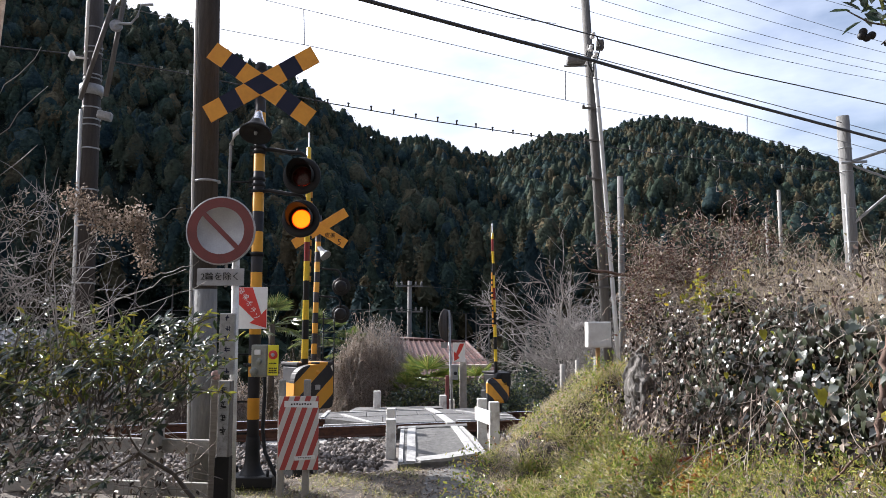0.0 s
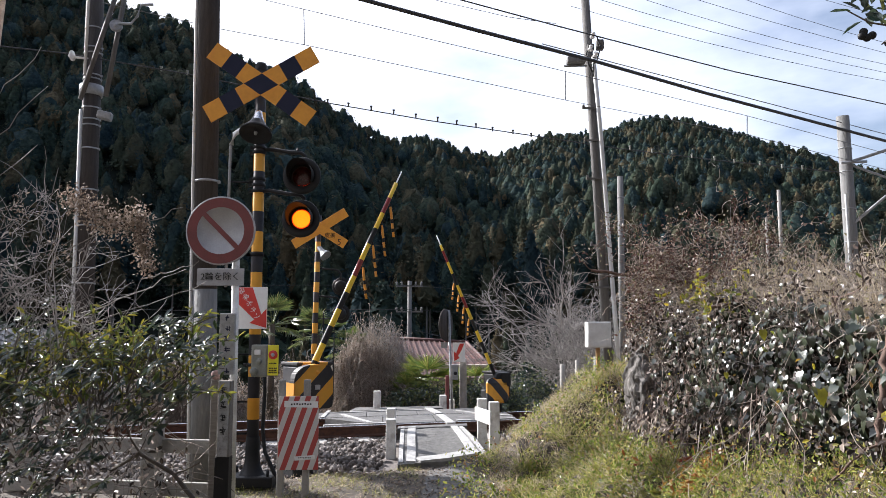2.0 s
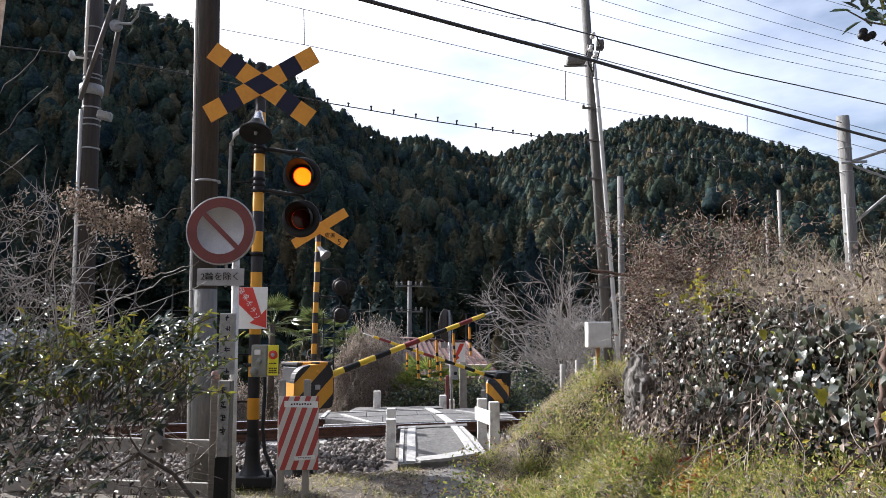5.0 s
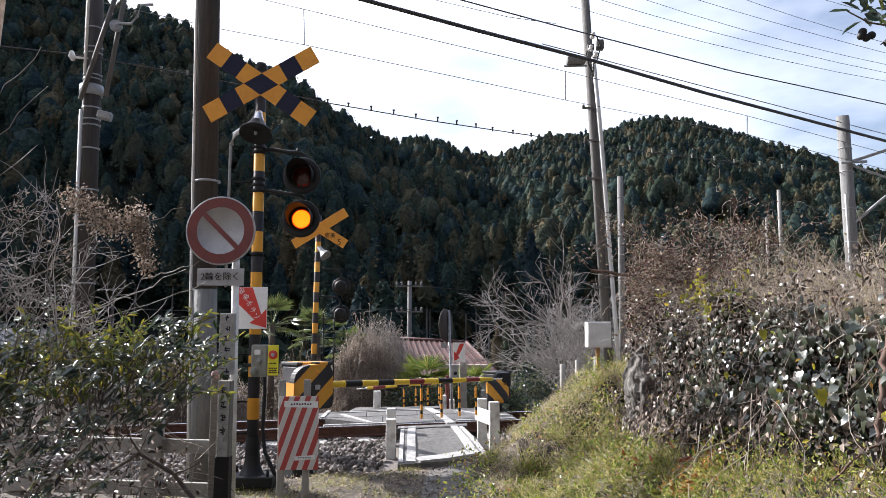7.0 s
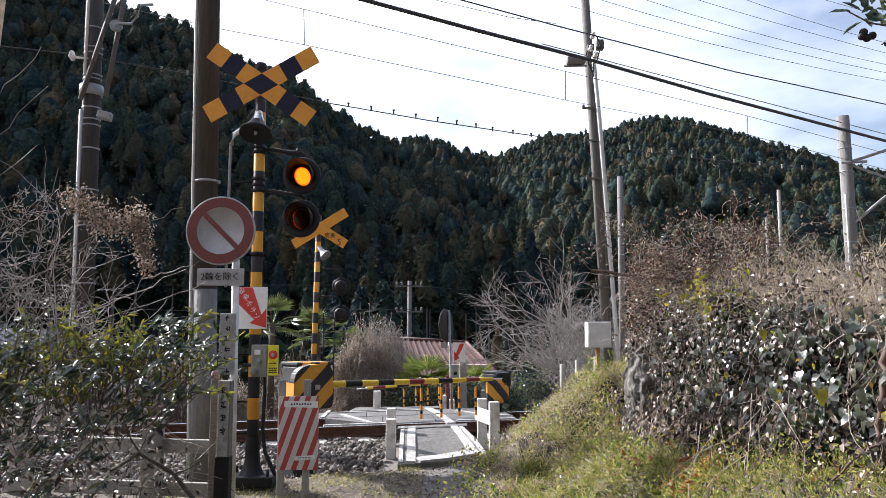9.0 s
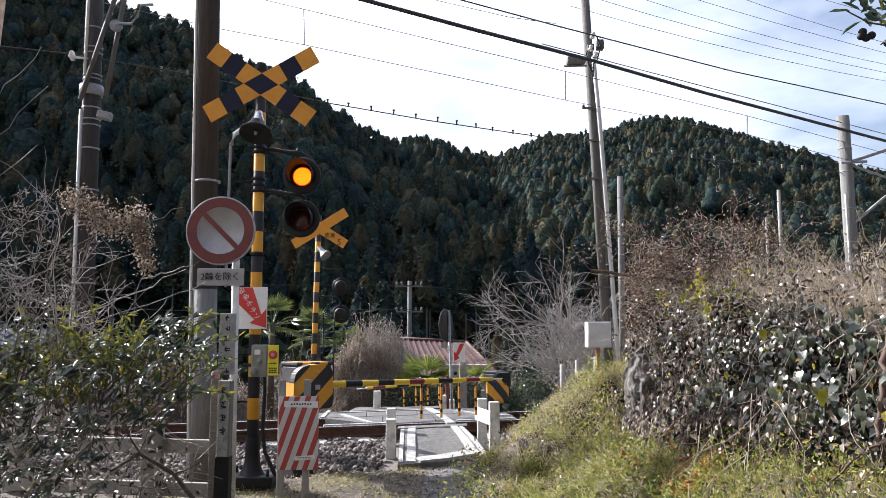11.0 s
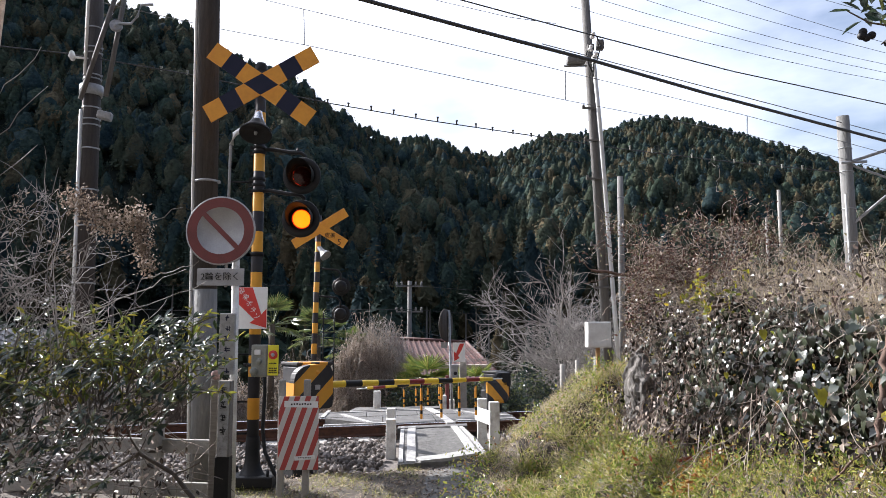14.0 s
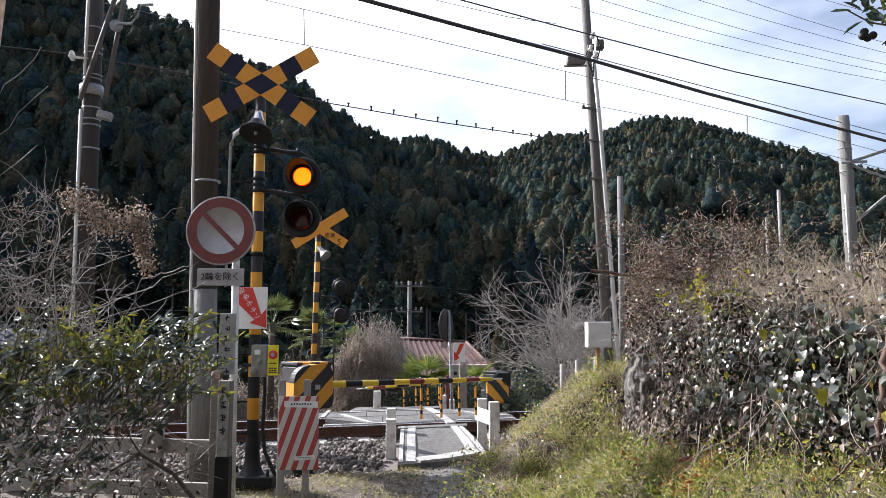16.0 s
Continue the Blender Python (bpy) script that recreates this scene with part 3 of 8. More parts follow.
# ---- the wooded mountain ----
def conifer_shapes(rng, tufts, low, fine=0.07, fat=0.25, round_top=0.75, rings=6, k=6):
    """Points and faces of one tree of height 1: a lumpy core under many small sprays that face outwards."""
    h = low + (1 - low) * rng.uniform(0, 1, tufts) ** 0.85
    a = rng.uniform(0, 2 * pi, tufts)
    tier = 1 + 0.16 * np.sin(h * 34 + 2 * np.sin(a * 2 + 3 * fat)) + 0.14 * np.sin(a * 3 + h * 9)
    r = fat * np.clip((1 - h) / (1 - low), 0, 1) ** round_top * tier * rng.uniform(0.82, 1.15, tufts) + 0.006
    out = np.stack([np.cos(a), np.sin(a), np.zeros(tufts)], 1)
    p = out * r[:, None] + np.array([0, 0, 1]) * h[:, None]
    face = unit(out + np.array([[0, 0, 0.55]]) + rng.normal(0, 0.42, (tufts, 3)))
    t1 = unit(np.cross(face, rng.normal(0, 1, (tufts, 3))))
    t2 = np.cross(face, t1)
    s = (fine * (0.6 + 0.6 * (1 - h)) * rng.uniform(0.65, 1.35, tufts))[:, None]
    v = np.stack([p + t1 * s * 1.1, p - t1 * s * 0.5 + t2 * s * 0.8, p - t1 * s * 0.5 - t2 * s * 0.8], 1).reshape(-1, 3)
    f = np.arange(tufts * 3).reshape(-1, 3)
    # the lumpy core of the crown
    hh = np.repeat(np.linspace(0, 0.95, rings), k)
    ca = np.tile(np.arange(k) * 2 * pi / k, rings) + hh * 3
    lump = 0.95 + 0.2 * np.sin(ca * 3 + hh * 17) * np.cos(hh * 23 + ca) + rng.normal(0, 0.14, rings * k)
    rr = fat * 0.8 * (1 - hh) ** round_top * np.clip(hh * 5 + 0.35, 0, 1) * lump
    core = np.stack([np.cos(ca) * rr, np.sin(ca) * rr, low + (1 - low) * hh + rng.normal(0, 0.015, rings * k)], 1)
    core = np.concatenate([core, [[0, 0, 0.975]]])
    cf = [[j * k + i, j * k + (i + 1) % k, (j + 1) * k + i] for j in range(rings - 1) for i in range(k)]
    cf += [[j * k + (i + 1) % k, (j + 1) * k + (i + 1) % k, (j + 1) * k + i] for j in range(rings - 1) for i in range(k)]
    cf += [[(rings - 1) * k + i, (rings - 1) * k + (i + 1) % k, rings * k] for i in range(k)]
    return np.concatenate([v, core]), np.concatenate([f, np.array(cf) + len(v)])


def forest(name, spots, heights, kinds, label):
    rng = np.random.default_rng(5)
    pick = rng.integers(0, len(kinds), len(spots))
    vs, fs, base = [], [], 0
    for k, (tv, tf) in enumerate(kinds):
        w = np.nonzero(pick == k)[0]
        turn = rng.uniform(0, 2 * pi, len(w))
        fat = heights[w] * rng.uniform(0.85, 1.35, len(w))
        x = tv[None, :, 0] * np.cos(turn)[:, None] - tv[None, :, 1] * np.sin(turn)[:, None]
        y = tv[None, :, 0] * np.sin(turn)[:, None] + tv[None, :, 1] * np.cos(turn)[:, None]
        z = tv[None, :, 2] * heights[w][:, None]
        v = np.stack([x * fat[:, None], y * fat[:, None], z], 2) + spots[w][:, None, :]
        vs.append(v.reshape(-1, 3))
        fs.append((tf[None] + (base + np.arange(len(w)) * len(tv))[:, None, None]).reshape(-1, 3))
        base += v.shape[0] * v.shape[1]
    ob = part(name, mesh_np(name, np.concatenate(vs), np.concatenate(fs), True), M["forest"])
    return tagged(ob, label, "forest", kind="stuff")


rng = np.random.default_rng(11)
spots = []
yy = FOOT + 4
while yy < 480:
    gap = 4.75 + 0.5 * min(1, (yy - FOOT) / 150)
    xs = np.arange(-0.72 * yy, 0.72 * yy, gap)
    xs = xs + rng.uniform(-0.48, 0.48, len(xs)) * gap
    ys = yy + rng.uniform(-0.48, 0.48, len(xs)) * gap
    far, top = ridge(xs, ys)
    ok = ys < far + 6
    spots.append(np.stack([xs, ys, land(xs, ys) - 0.4], 1)[ok])
    yy += gap
spots = np.concatenate(spots)
tall = rng.uniform(5.5, 10.0, len(spots)) * (1 + 0.2 * wave(spots[:, 0], spots[:, 1], 20))
far, top = ridge(spots[:, 0], spots[:, 1])
crest = spots[:, 1] > far - 14
tall = np.where(crest, rng.uniform(5.0, 7.5, len(spots)), tall)
tall = tall * (1 - 0.3 * step(220, 400, spots[:, 1]))
stand = crest & (rng.uniform(0, 1, len(spots)) < 0.06)
tall[stand] *= 1.5
edge = spots[:, 1] < FOOT + 10
near_w = ~edge & (spots[:, 1] < FOOT + 75)
rest = ~edge & ~near_w & ~(crest & ~stand)
SHAPE = ((0.24, 0.8), (0.29, 0.7), (0.42, 0.42), (0.27, 0.9), (0.40, 0.5), (0.34, 0.6), (0.46, 0.38))
kinds = [conifer_shapes(np.random.default_rng(20 + k), 120, 0.04, 0.062, a * 1.12, b, 5, 6) for k, (a, b) in enumerate(SHAPE)]
forest("mountain_forest", spots[rest], tall[rest], kinds, "dense dark cedar forest covering the steep mountain")
kinds = [conifer_shapes(np.random.default_rng(50 + k), 170, 0.04, 0.06, a, 0.42, 6, 7) for k, a in enumerate((0.46, 0.52, 0.42, 0.56))]
forest("ridge_forest", spots[crest & ~stand], tall[crest & ~stand], kinds, "rounded dark treetops along the mountain's crest")
kinds = [conifer_shapes(np.random.default_rng(30 + k), 480, 0.04, 0.034, a * 0.95, b + 0.1, 8, 7) for k, (a, b) in enumerate(SHAPE)]
forest("lower_forest", spots[near_w], tall[near_w] * 1.15, kinds, "dense dark cedar forest on the mountain's lower slope")
bare = [conifer_shapes(np.random.default_rng(40 + k), 260, 0.46, 0.024, (0.11, 0.13, 0.15, 0.12, 0.14)[k], 0.5, 13, 11) for k in range(5)]
e_spots, e_tall = spots[edge], rng.uniform(15, 21, int(edge.sum()))
g_n = 150
gx, gy = rng.uniform(-34, 52, g_n), rng.uniform(70, 104, g_n)
gh = rng.uniform(3.5, 6.5, g_n)
gx[:5], gy[:5], gh[:5] = np.array([-0.107, -0.085, -0.06, -0.16, -0.185]) * 92, 92, np.array([12.6, 12.0, 12.4, 11.0, 13.0])
forest("young_conifers", np.stack([gx, gy, land(gx, gy) - 0.2], 1), gh, [conifer_shapes(np.random.default_rng(60 + k), 170, 0.03, 0.036, (0.16, 0.18, 0.2)[k], 0.8, 12, 9) for k in range(3)], "young conifers on the valley floor below the forest")
forest("forest_edge", e_spots, e_tall, bare, "tall cedars with bare trunks at the mountain's foot")
part_trunks = tubes_np("forest_trunks", [np.array([p, p + [0, 0, h * 0.6]]) for p, h in zip(e_spots, e_tall)],
                       [(0.17, 0.11)] * len(e_spots), 5)
tagged(part("forest_trunks", part_trunks, M["trunk"]), "straight pale bare cedar trunks at the forest edge", "tree trunks", kind="stuff")


# ---- railway ----
def on_track(s, o, z=0.0):
    p = TRACK_MID + ALONG * s + ACROSS * o
    return Vector((p[0], p[1], z))


def rail(o):
    bm = bmesh.new()
    prof = [(-0.06, -0.15), (0.06, -0.15), (0.06, -0.138), (0.012, -0.12), (0.010, -0.045), (0.033, -0.035), (0.033, -0.004), (0.026, 0.0), (-0.026, 0.0),
            (-0.033, -0.004), (-0.033, -0.035), (-0.010, -0.045), (-0.012, -0.12), (-0.06, -0.138)]
    a = [bm.verts.new(on_track(-26, o + p, z)) for p, z in prof]
    b = [bm.verts.new(on_track(34, o + p, z)) for p, z in prof]
    k = len(prof)
    for i in range(k):
        f = bm.faces.new((a[i], a[(i + 1) % k], b[(i + 1) % k], b[i]))
        f.material_index = 1 if i in (6, 7, 8) else 0
    return tagged(part("rail", bm, [M["rust"], M["steel"]]), "rusty steel rail with a polished top", "rail", "rails of the track")


rail(-0.5335), rail(0.5335)

bm = bmesh.new()
box(bm, 0, 0, 0, 0.22, 2.0, 0.14, bevel=0.012)
me = bpy.data.meshes.new("sleeper")
bm.to_mesh(me)
bm.free()
me.materials.append(M["concrete"])
for i in range(60):
    s = -20 + i * 0.62
    ob = new("sleeper", me)
    ob.matrix_basis = Matrix.Translation(on_track(s, 0, -0.225)) @ pose(0, 0, 0, 0, 0, 19)
    tagged(ob, "grey concrete sleeper in the ballast", "sleeper", "sleepers of the track")

# ballast: a bed, and loose stones over it
bm = bmesh.new()
for sa, sb in ((-26, 34),):
    sec = [(-3.4, -0.5), (-2.6, -0.30), (-1.45, -0.225), (1.45, -0.225), (2.3, -0.5)]
    a = [bm.verts.new(on_track(sa, o, z)) for o, z in sec]
    b = [bm.verts.new(on_track(sb, o, z)) for o, z in sec]
    for i in range(4):
        bm.faces.new((a[i], a[i + 1], b[i + 1], b[i]))
bed = tagged(part("ballast_bed", bm, M["stone"]), "bed of crushed grey stone under the track", "ballast", kind="structure")


def stones(name, p, size, label):
    rng = np.random.default_rng(3)
    g = (1 + sqrt(5)) / 2
    base_v = np.array([[-1, g, 0], [1, g, 0], [-1, -g, 0], [1, -g, 0], [0, -1, g], [0, 1, g], [0, -1, -g], [0, 1, -g], [g, 0, -1], [g, 0, 1], [-g, 0, -1], [-g, 0, 1]]) / 1.9
    tri = np.array([[0, 11, 5], [0, 5, 1], [0, 1, 7], [0, 7, 10], [0, 10, 11], [1, 5, 9], [5, 11, 4], [11, 10, 2], [10, 7, 6], [7, 1, 8], [3, 9, 4], [3, 4, 2], [3, 2, 6], [3, 6, 8], [3, 8, 9], [4, 9, 5], [2, 4, 11], [6, 2, 10], [8, 6, 7], [9, 8, 1]])
    n = len(p)
    v = base_v[None] * rng.uniform(0.78, 1.18, (n, 12, 1)) * rng.uniform(0.62, 1.15, (n, 1, 3))
    q = unit(rng.normal(0, 1, (n, 3)))
    r = unit(np.cross(q, rng.normal(0, 1, (n, 3))))
    t = np.cross(q, r)
    v = v[:, :, 0:1] * q[:, None] + v[:, :, 1:2] * r[:, None] + v[:, :, 2:3] * t[:, None]
    v = v * size[:, None, None] + p[:, None]
    f = (tri[None] + (np.arange(n) * 12)[:, None, None]).reshape(-1, 3)
    ob = part(name, mesh_np(name, v.reshape(-1, 3), f), M["stone"])
    return tagged(ob, label, "ballast", kind="stuff")


n = 17000
s, o = rng.uniform(-7.5, 6.5, n), rng.uniform(-3.35, -0.45, n)
o[: n // 6] = rng.uniform(-0.5, 1.6, n // 6)
z = np.interp(o, [-3.2, -2.6, -1.4, 0, 1.4, 2.35], [-0.33, -0.25, -0.19, -0.2, -0.2, -0.40]) + rng.uniform(-0.03, 0.03, n)
p = TRACK_MID[None] + ALONG[None] * s[:, None] + ACROSS[None] * o[:, None]
keep = ~((p[:, 0] > -0.72) & (p[:, 0] < 0.62) & (o < 1.5)) & ~((o > -0.5) & (o < 1.4) & (p[:, 0] > -1.9) & (p[:, 0] < 1.2)) & (p[:, 0] < 1.9)
at, size = np.column_stack([p, z])[keep], rng.uniform(0.024, 0.048, n)[keep]
first = np.argsort(at[:, 1] + np.where((at[:, 0] > -3.2) & (at[:, 0] < 0.9), 0, 100))[:280]
single = np.zeros(len(at), bool)
single[first] = True
stones("ballast_stones", at[~single], size[~single], "loose angular grey and brown ballast stones")
shapes = []
for k in range(8):
    bm = bmesh.new()
    bmesh.ops.create_icosphere(bm, subdivisions=1, radius=1)
    for v in bm.verts:
        v.co = Vector([c * u for c, u in zip(v.co, (1.0, 0.8, 0.7))]) * rng.uniform(0.75, 1.15)
    me = bpy.data.meshes.new("stone")
    bm.to_mesh(me)
    bm.free()
    me.materials.append(M["stone_single"])
    shapes.append(me)
for k, (q, r) in enumerate(zip(at[single], size[single])):
    ob = new("stone", shapes[k % 8])
    ob.matrix_basis = Matrix.Translation(q) @ Euler(rng.uniform(0, 6, 3)).to_matrix().to_4x4() @ Matrix.Diagonal((r, r, r, 1))
    ob.parent = bed

# ---- crossing deck, ramp and path ----
deck = thing("crossing_deck", label="worn concrete crossing deck with white painted edges", category="crossing deck")
deck["kind"] = "structure"


def lie(o, x):
    """The point at x on the line o metres across the track."""
    k = (x - TRACK_MID[0] - ACROSS[0] * o) / ALONG[0]
    return tuple(TRACK_MID + ALONG * k + ACROSS * o)


for o0, o1, cuts in ((-0.47, 0.47, (-1.72, -0.86, -0.1, 0.55, 1.12)), (0.60, 1.35, (-1.95, -1.2, -0.4, 0.25, 0.75))):
    for xa, xb in zip(cuts, cuts[1:]):
        bm = bmesh.new()
        skew = 0.72 if xa == -1.72 else 0.0
        slab(bm, [lie(o0, xa + 0.012 + skew), lie(o0, xb), lie(o1, xb - 0.08), lie(o1, xa - 0.068)], -0.12, 0.003 + 0.004 * rng.uniform(-1, 1))
        part("deck_panel", bm, M["deck"], deck)
bm = bmesh.new()
slab(bm, [(-0.62, 10.16), (0.34, 10.5), (0.34, 10.76), (-0.62, 10.42)], -0.16, -0.004)
part("deck_kerb", bm, M["deck"], deck)


def ramp_z(y):
    return -0.012 - 0.165 * step(10.4, 8.2, y)


bm = bmesh.new()
rows_y = np.linspace(8.32, 10.42, 12)
left = [(-0.50 - 0.08 * (y - 8.3) / 2.1, y) for y in rows_y]
right = [(0.50 - 0.26 * (y - 8.3) / 2.1, y + 0.45 - 0.2 * (y - 8.3) / 2.1) for y in rows_y]
grid = [[bm.verts.new((a[0] + (b[0] - a[0]) * k / 6, a[1] + (b[1] - a[1]) * k / 6, ramp_z(a[1]) + 0.006 * wave(k, a[1], 0.7))) for k in range(7)] for a, b in zip(left, right)]
for r0, r1 in zip(grid, grid[1:]):
    for k in range(6):
        bm.faces.new((r0[k], r0[k + 1], r1[k + 1], r1[k]))
geo = bmesh.ops.extrude_face_region(bm, geom=list(bm.faces))["geom"]
for v in geo:
    if isinstance(v, bmesh.types.BMVert):
        v.co.z -= 0.16
part("ramp", bm, M["asphalt"], deck, "short patched grey asphalt ramp")


def line_on(name, pts, wide, z=None, mat="line"):
    bm = bmesh.new()
    ring = []
    for i, (x, y) in enumerate(pts):
        a, b = Vector(pts[max(0, i - 1)]), Vector(pts[min(len(pts) - 1, i + 1)])
        s = (b - a).normalized()
        s = Vector((-s.y, s.x)) * wide / 2
        zz = (ramp_z(y) + 0.012) if z is None else z
        ring.append([bm.verts.new((x + s.x, y + s.y, zz)), bm.verts.new((x - s.x, y - s.y, zz)), bm.verts.new((x - s.x, y - s.y, zz - 0.05)), bm.verts.new((x + s.x, y + s.y, zz - 0.05))])
    for a, b in zip(ring, ring[1:]):
        for k in range(4):
            bm.faces.new((a[k], a[(k + 1) % 4], b[(k + 1) % 4], b[k]))
    for e in (ring[0], ring[-1]):
        bm.faces.new(e)
    return part(name, bm, M[mat], deck, "worn white painted line")


line_on("edge_line", [(-0.47, 8.4), (-0.50, 9.0), (-0.53, 9.7), (-0.555, 10.35)], 0.05)
line_on("edge_line", [(-0.36, 8.45), (-0.38, 9.0), (-0.41, 9.7), (-0.43, 10.35)], 0.105)
line_on("edge_line", [(0.49, 8.85), (0.40, 9.5), (0.25, 10.4)], 0.05)
line_on("edge_line", [(0.385, 8.86), (0.29, 9.5), (0.15, 10.45)], 0.09)
line_on("stop_line", [(-0.30, 8.56), (0.0, 8.7), (0.33, 8.92)], 0.26, mat="faint_line")
line_on("deck_line", [(0.12, 10.72), (-0.05, 11.9)], 0.12, 0.014)
line_on("deck_line", [(-0.07, 12.1), (-0.26, 13.0)], 0.12, 0.014)
line_on("deck_line", [lie(0.62, -1.85), (-1.9, 12.5)], 0.06, 0.014)
line_on("deck_line", [(-1.62, 11.95), (-1.05, 10.8)], 0.08, 0.014)
line_on("deck_line", [lie(-0.44, -1.66), lie(-0.44, -0.75)], 0.06, 0.014)
line_on("deck_line", [lie(-0.44, 0.2), lie(-0.44, 1.06)], 0.06, 0.014)
line_on("deck_line", [(0.2, 12.55), (0.75, 11.9), (1.08, 11.75)], 0.07, 0.014)
line_on("deck_line", [lie(1.28, -1.9), lie(1.28, -0.3)], 0.07, 0.014)

# far apron and the trodden path on this side
bm = bmesh.new()
slab(bm, [(-1.6, 12.75), (0.0, 13.3), (-0.05, 13.7), (-1.55, 13.4)], -0.6, -0.02)
part("far_apron", bm, M["asphalt"], deck)

bm = bmesh.new()
pv = []
for y in np.linspace(1.0, 8.35, 38):
    mid = 0.02 + 0.10 * step(4, 8, y) - 0.05 * sin(y)
    half = 0.42 + 0.06 * sin(y * 2.1)
    row = []
    for k in range(-3, 4):
        x = mid + half * k / 3 + (0.04 * rng.normal() if abs(k) == 3 else 0)
        row.append(bm.verts.new((x, y, float(land(np.array(x), np.array(y))) + 0.02 - 0.012 * abs(k))))
    pv.append(row)
for a, b in zip(pv, pv[1:]):
    for k in range(6):
        bm.faces.new((a[k], a[k + 1], b[k + 1], b[k])).smooth = True
tagged(part("path", bm, M["dusty_path"]), "narrow worn asphalt path with ragged edges", "path", kind="structure")


# ---- crossing signals ----
POLE_PAINT = striped("pole_stripes", (0, 0, 1), 0.404, 2.454, 0.5, AMBER, BLACK, 0.65, 0.14)


def crossbuck(parent, x, y, z, lean, size=1.0, number=False):
    """Two boards crossed in one plane, painted in squares about a dark diamond; or plain."""
    if number:
        L, W = 1.25 * size, 0.198 * size
        for sgn, off in ((1, -0.012), (-1, 0.012)):
            bm = bmesh.new()
            box(bm, 0, 0, 0, L, 0.014, W, bevel=0.004)
            part("crossbuck_board", bm, [M["amber"]], parent, at=pose(x, y + off, z, 0, sgn * 32.2 + lean, 0))
        return
    a, W = radians(32.8), 0.188
    wide_c, high_c = W / 2 / sin(a), W / 2 / cos(a)
    def plate(bm, pts, mi):
        f = [bm.verts.new((px, -0.007, pz)) for px, pz in pts]
        b = [bm.verts.new((px, 0.007, pz)) for px, pz in pts]
        k = len(pts)
        for q in [f, b[::-1]] + [[f[i], f[(i + 1) % k], b[(i + 1) % k], b[i]] for i in range(k)]:
            bm.faces.new(q).material_index = mi
    for k, up_way in enumerate((1, -1)):
        bm = bmesh.new()
        if k == 0:
            plate(bm, [(wide_c, 0), (0, high_c), (-wide_c, 0), (0, -high_c)], 1)
        for side in (1, -1):
            d = Vector((cos(a), sin(a) * up_way)) * side
            n_ = Vector((-d.y, d.x)) * W / 2
            ends = [d * u for u in (0.25, 0.43, 0.618)]
            tip = Vector((0, high_c * up_way * side))
            hub = Vector((wide_c * side, 0))
            lo_, hi_ = (hub, tip) if up_way > 0 else (tip, hub)
            plate(bm, [lo_, ends[0] - n_, ends[0] + n_, hi_], 0)
            plate(bm, [ends[0] - n_, ends[1] - n_, ends[1] + n_, ends[0] + n_], 1)
            plate(bm, [ends[1] - n_, ends[2] - n_, ends[2] + n_, ends[1] + n_], 0)
        bmesh.ops.remove_doubles(bm, verts=bm.verts, dist=0.0005)
        part("crossbuck_board", bm, [M["amber"], M["navy"]], parent, at=pose(x, y, z, 0, lean, 0))


def lamp_head(parent, x, y, z, towards=-1.0):
    """Round black backboard with a hood; returns the lamp and its turning lens."""
    bm = bmesh.new()
    t = towards
    lathe(bm, [(0.12, -0.028), (0.118, 0.02), (0.178, 0.014), (0.185, 0.0), (0.178, -0.010), (0.12, -0.016)], (0, 0, 0), (0, t, 0), 40)
    lathe(bm, [(0.12, -0.016), (0.12, -0.13), (0.09, -0.17), (0.0, -0.18)], (0, 0, 0), (0, t, 0), 32)
    lathe(bm, [(0.098, -0.028), (0.12, -0.028), (0.12, -0.034), (0.098, -0.034), (0.098, -0.028)], (0, 0, 0), (0, t, 0), 36)
    head = part("lamp", bm, M["black"], parent, at=pose(x, y, z))
    bm = bmesh.new()
    n = 28
    for r in (0.122, 0.118):
        pts = []
        for i in range(n + 1):
            a = radians(-35) + radians(250) * i / n
            deep = 0.24 * (0.35 + 0.65 * max(0, sin((a + radians(35)) / radians(250) * pi)))
            pts.append((bm.verts.new((r * cos(a), t * 0.015, r * sin(a))), bm.verts.new((r * cos(a), t * deep, r * sin(a)))))
        for p, q in zip(pts, pts[1:]):
            bm.faces.new((p[0], q[0], q[1], p[1])).smooth = True
    part("hood", bm, M["hood"], head)
    return head


def signal_lens(head):
    """A lens disc that turns in its lamp: one face lit, the other dark."""
    bm = bmesh.new()
    lathe(bm, [(0.0, 0.022), (0.045, 0.019), (0.086, 0.006)], (0, 0, 0), (0, -1, 0), 36, 0)
    lathe(bm, [(0.086, 0.006), (0.094, 0.002)], (0, 0, 0), (0, -1, 0), 36, 2)
    lathe(bm, [(0.0, 0.022), (0.045, 0.019), (0.086, 0.006), (0.094, 0.002)], (0, 0, 0), (0, 1, 0), 36, 1)
    return part("lens", bm, [M["lit"], M["unlit"], M["lit_rim"]], head, "red lens of the flashing lamp", at=pose(0, 0.031, 0))


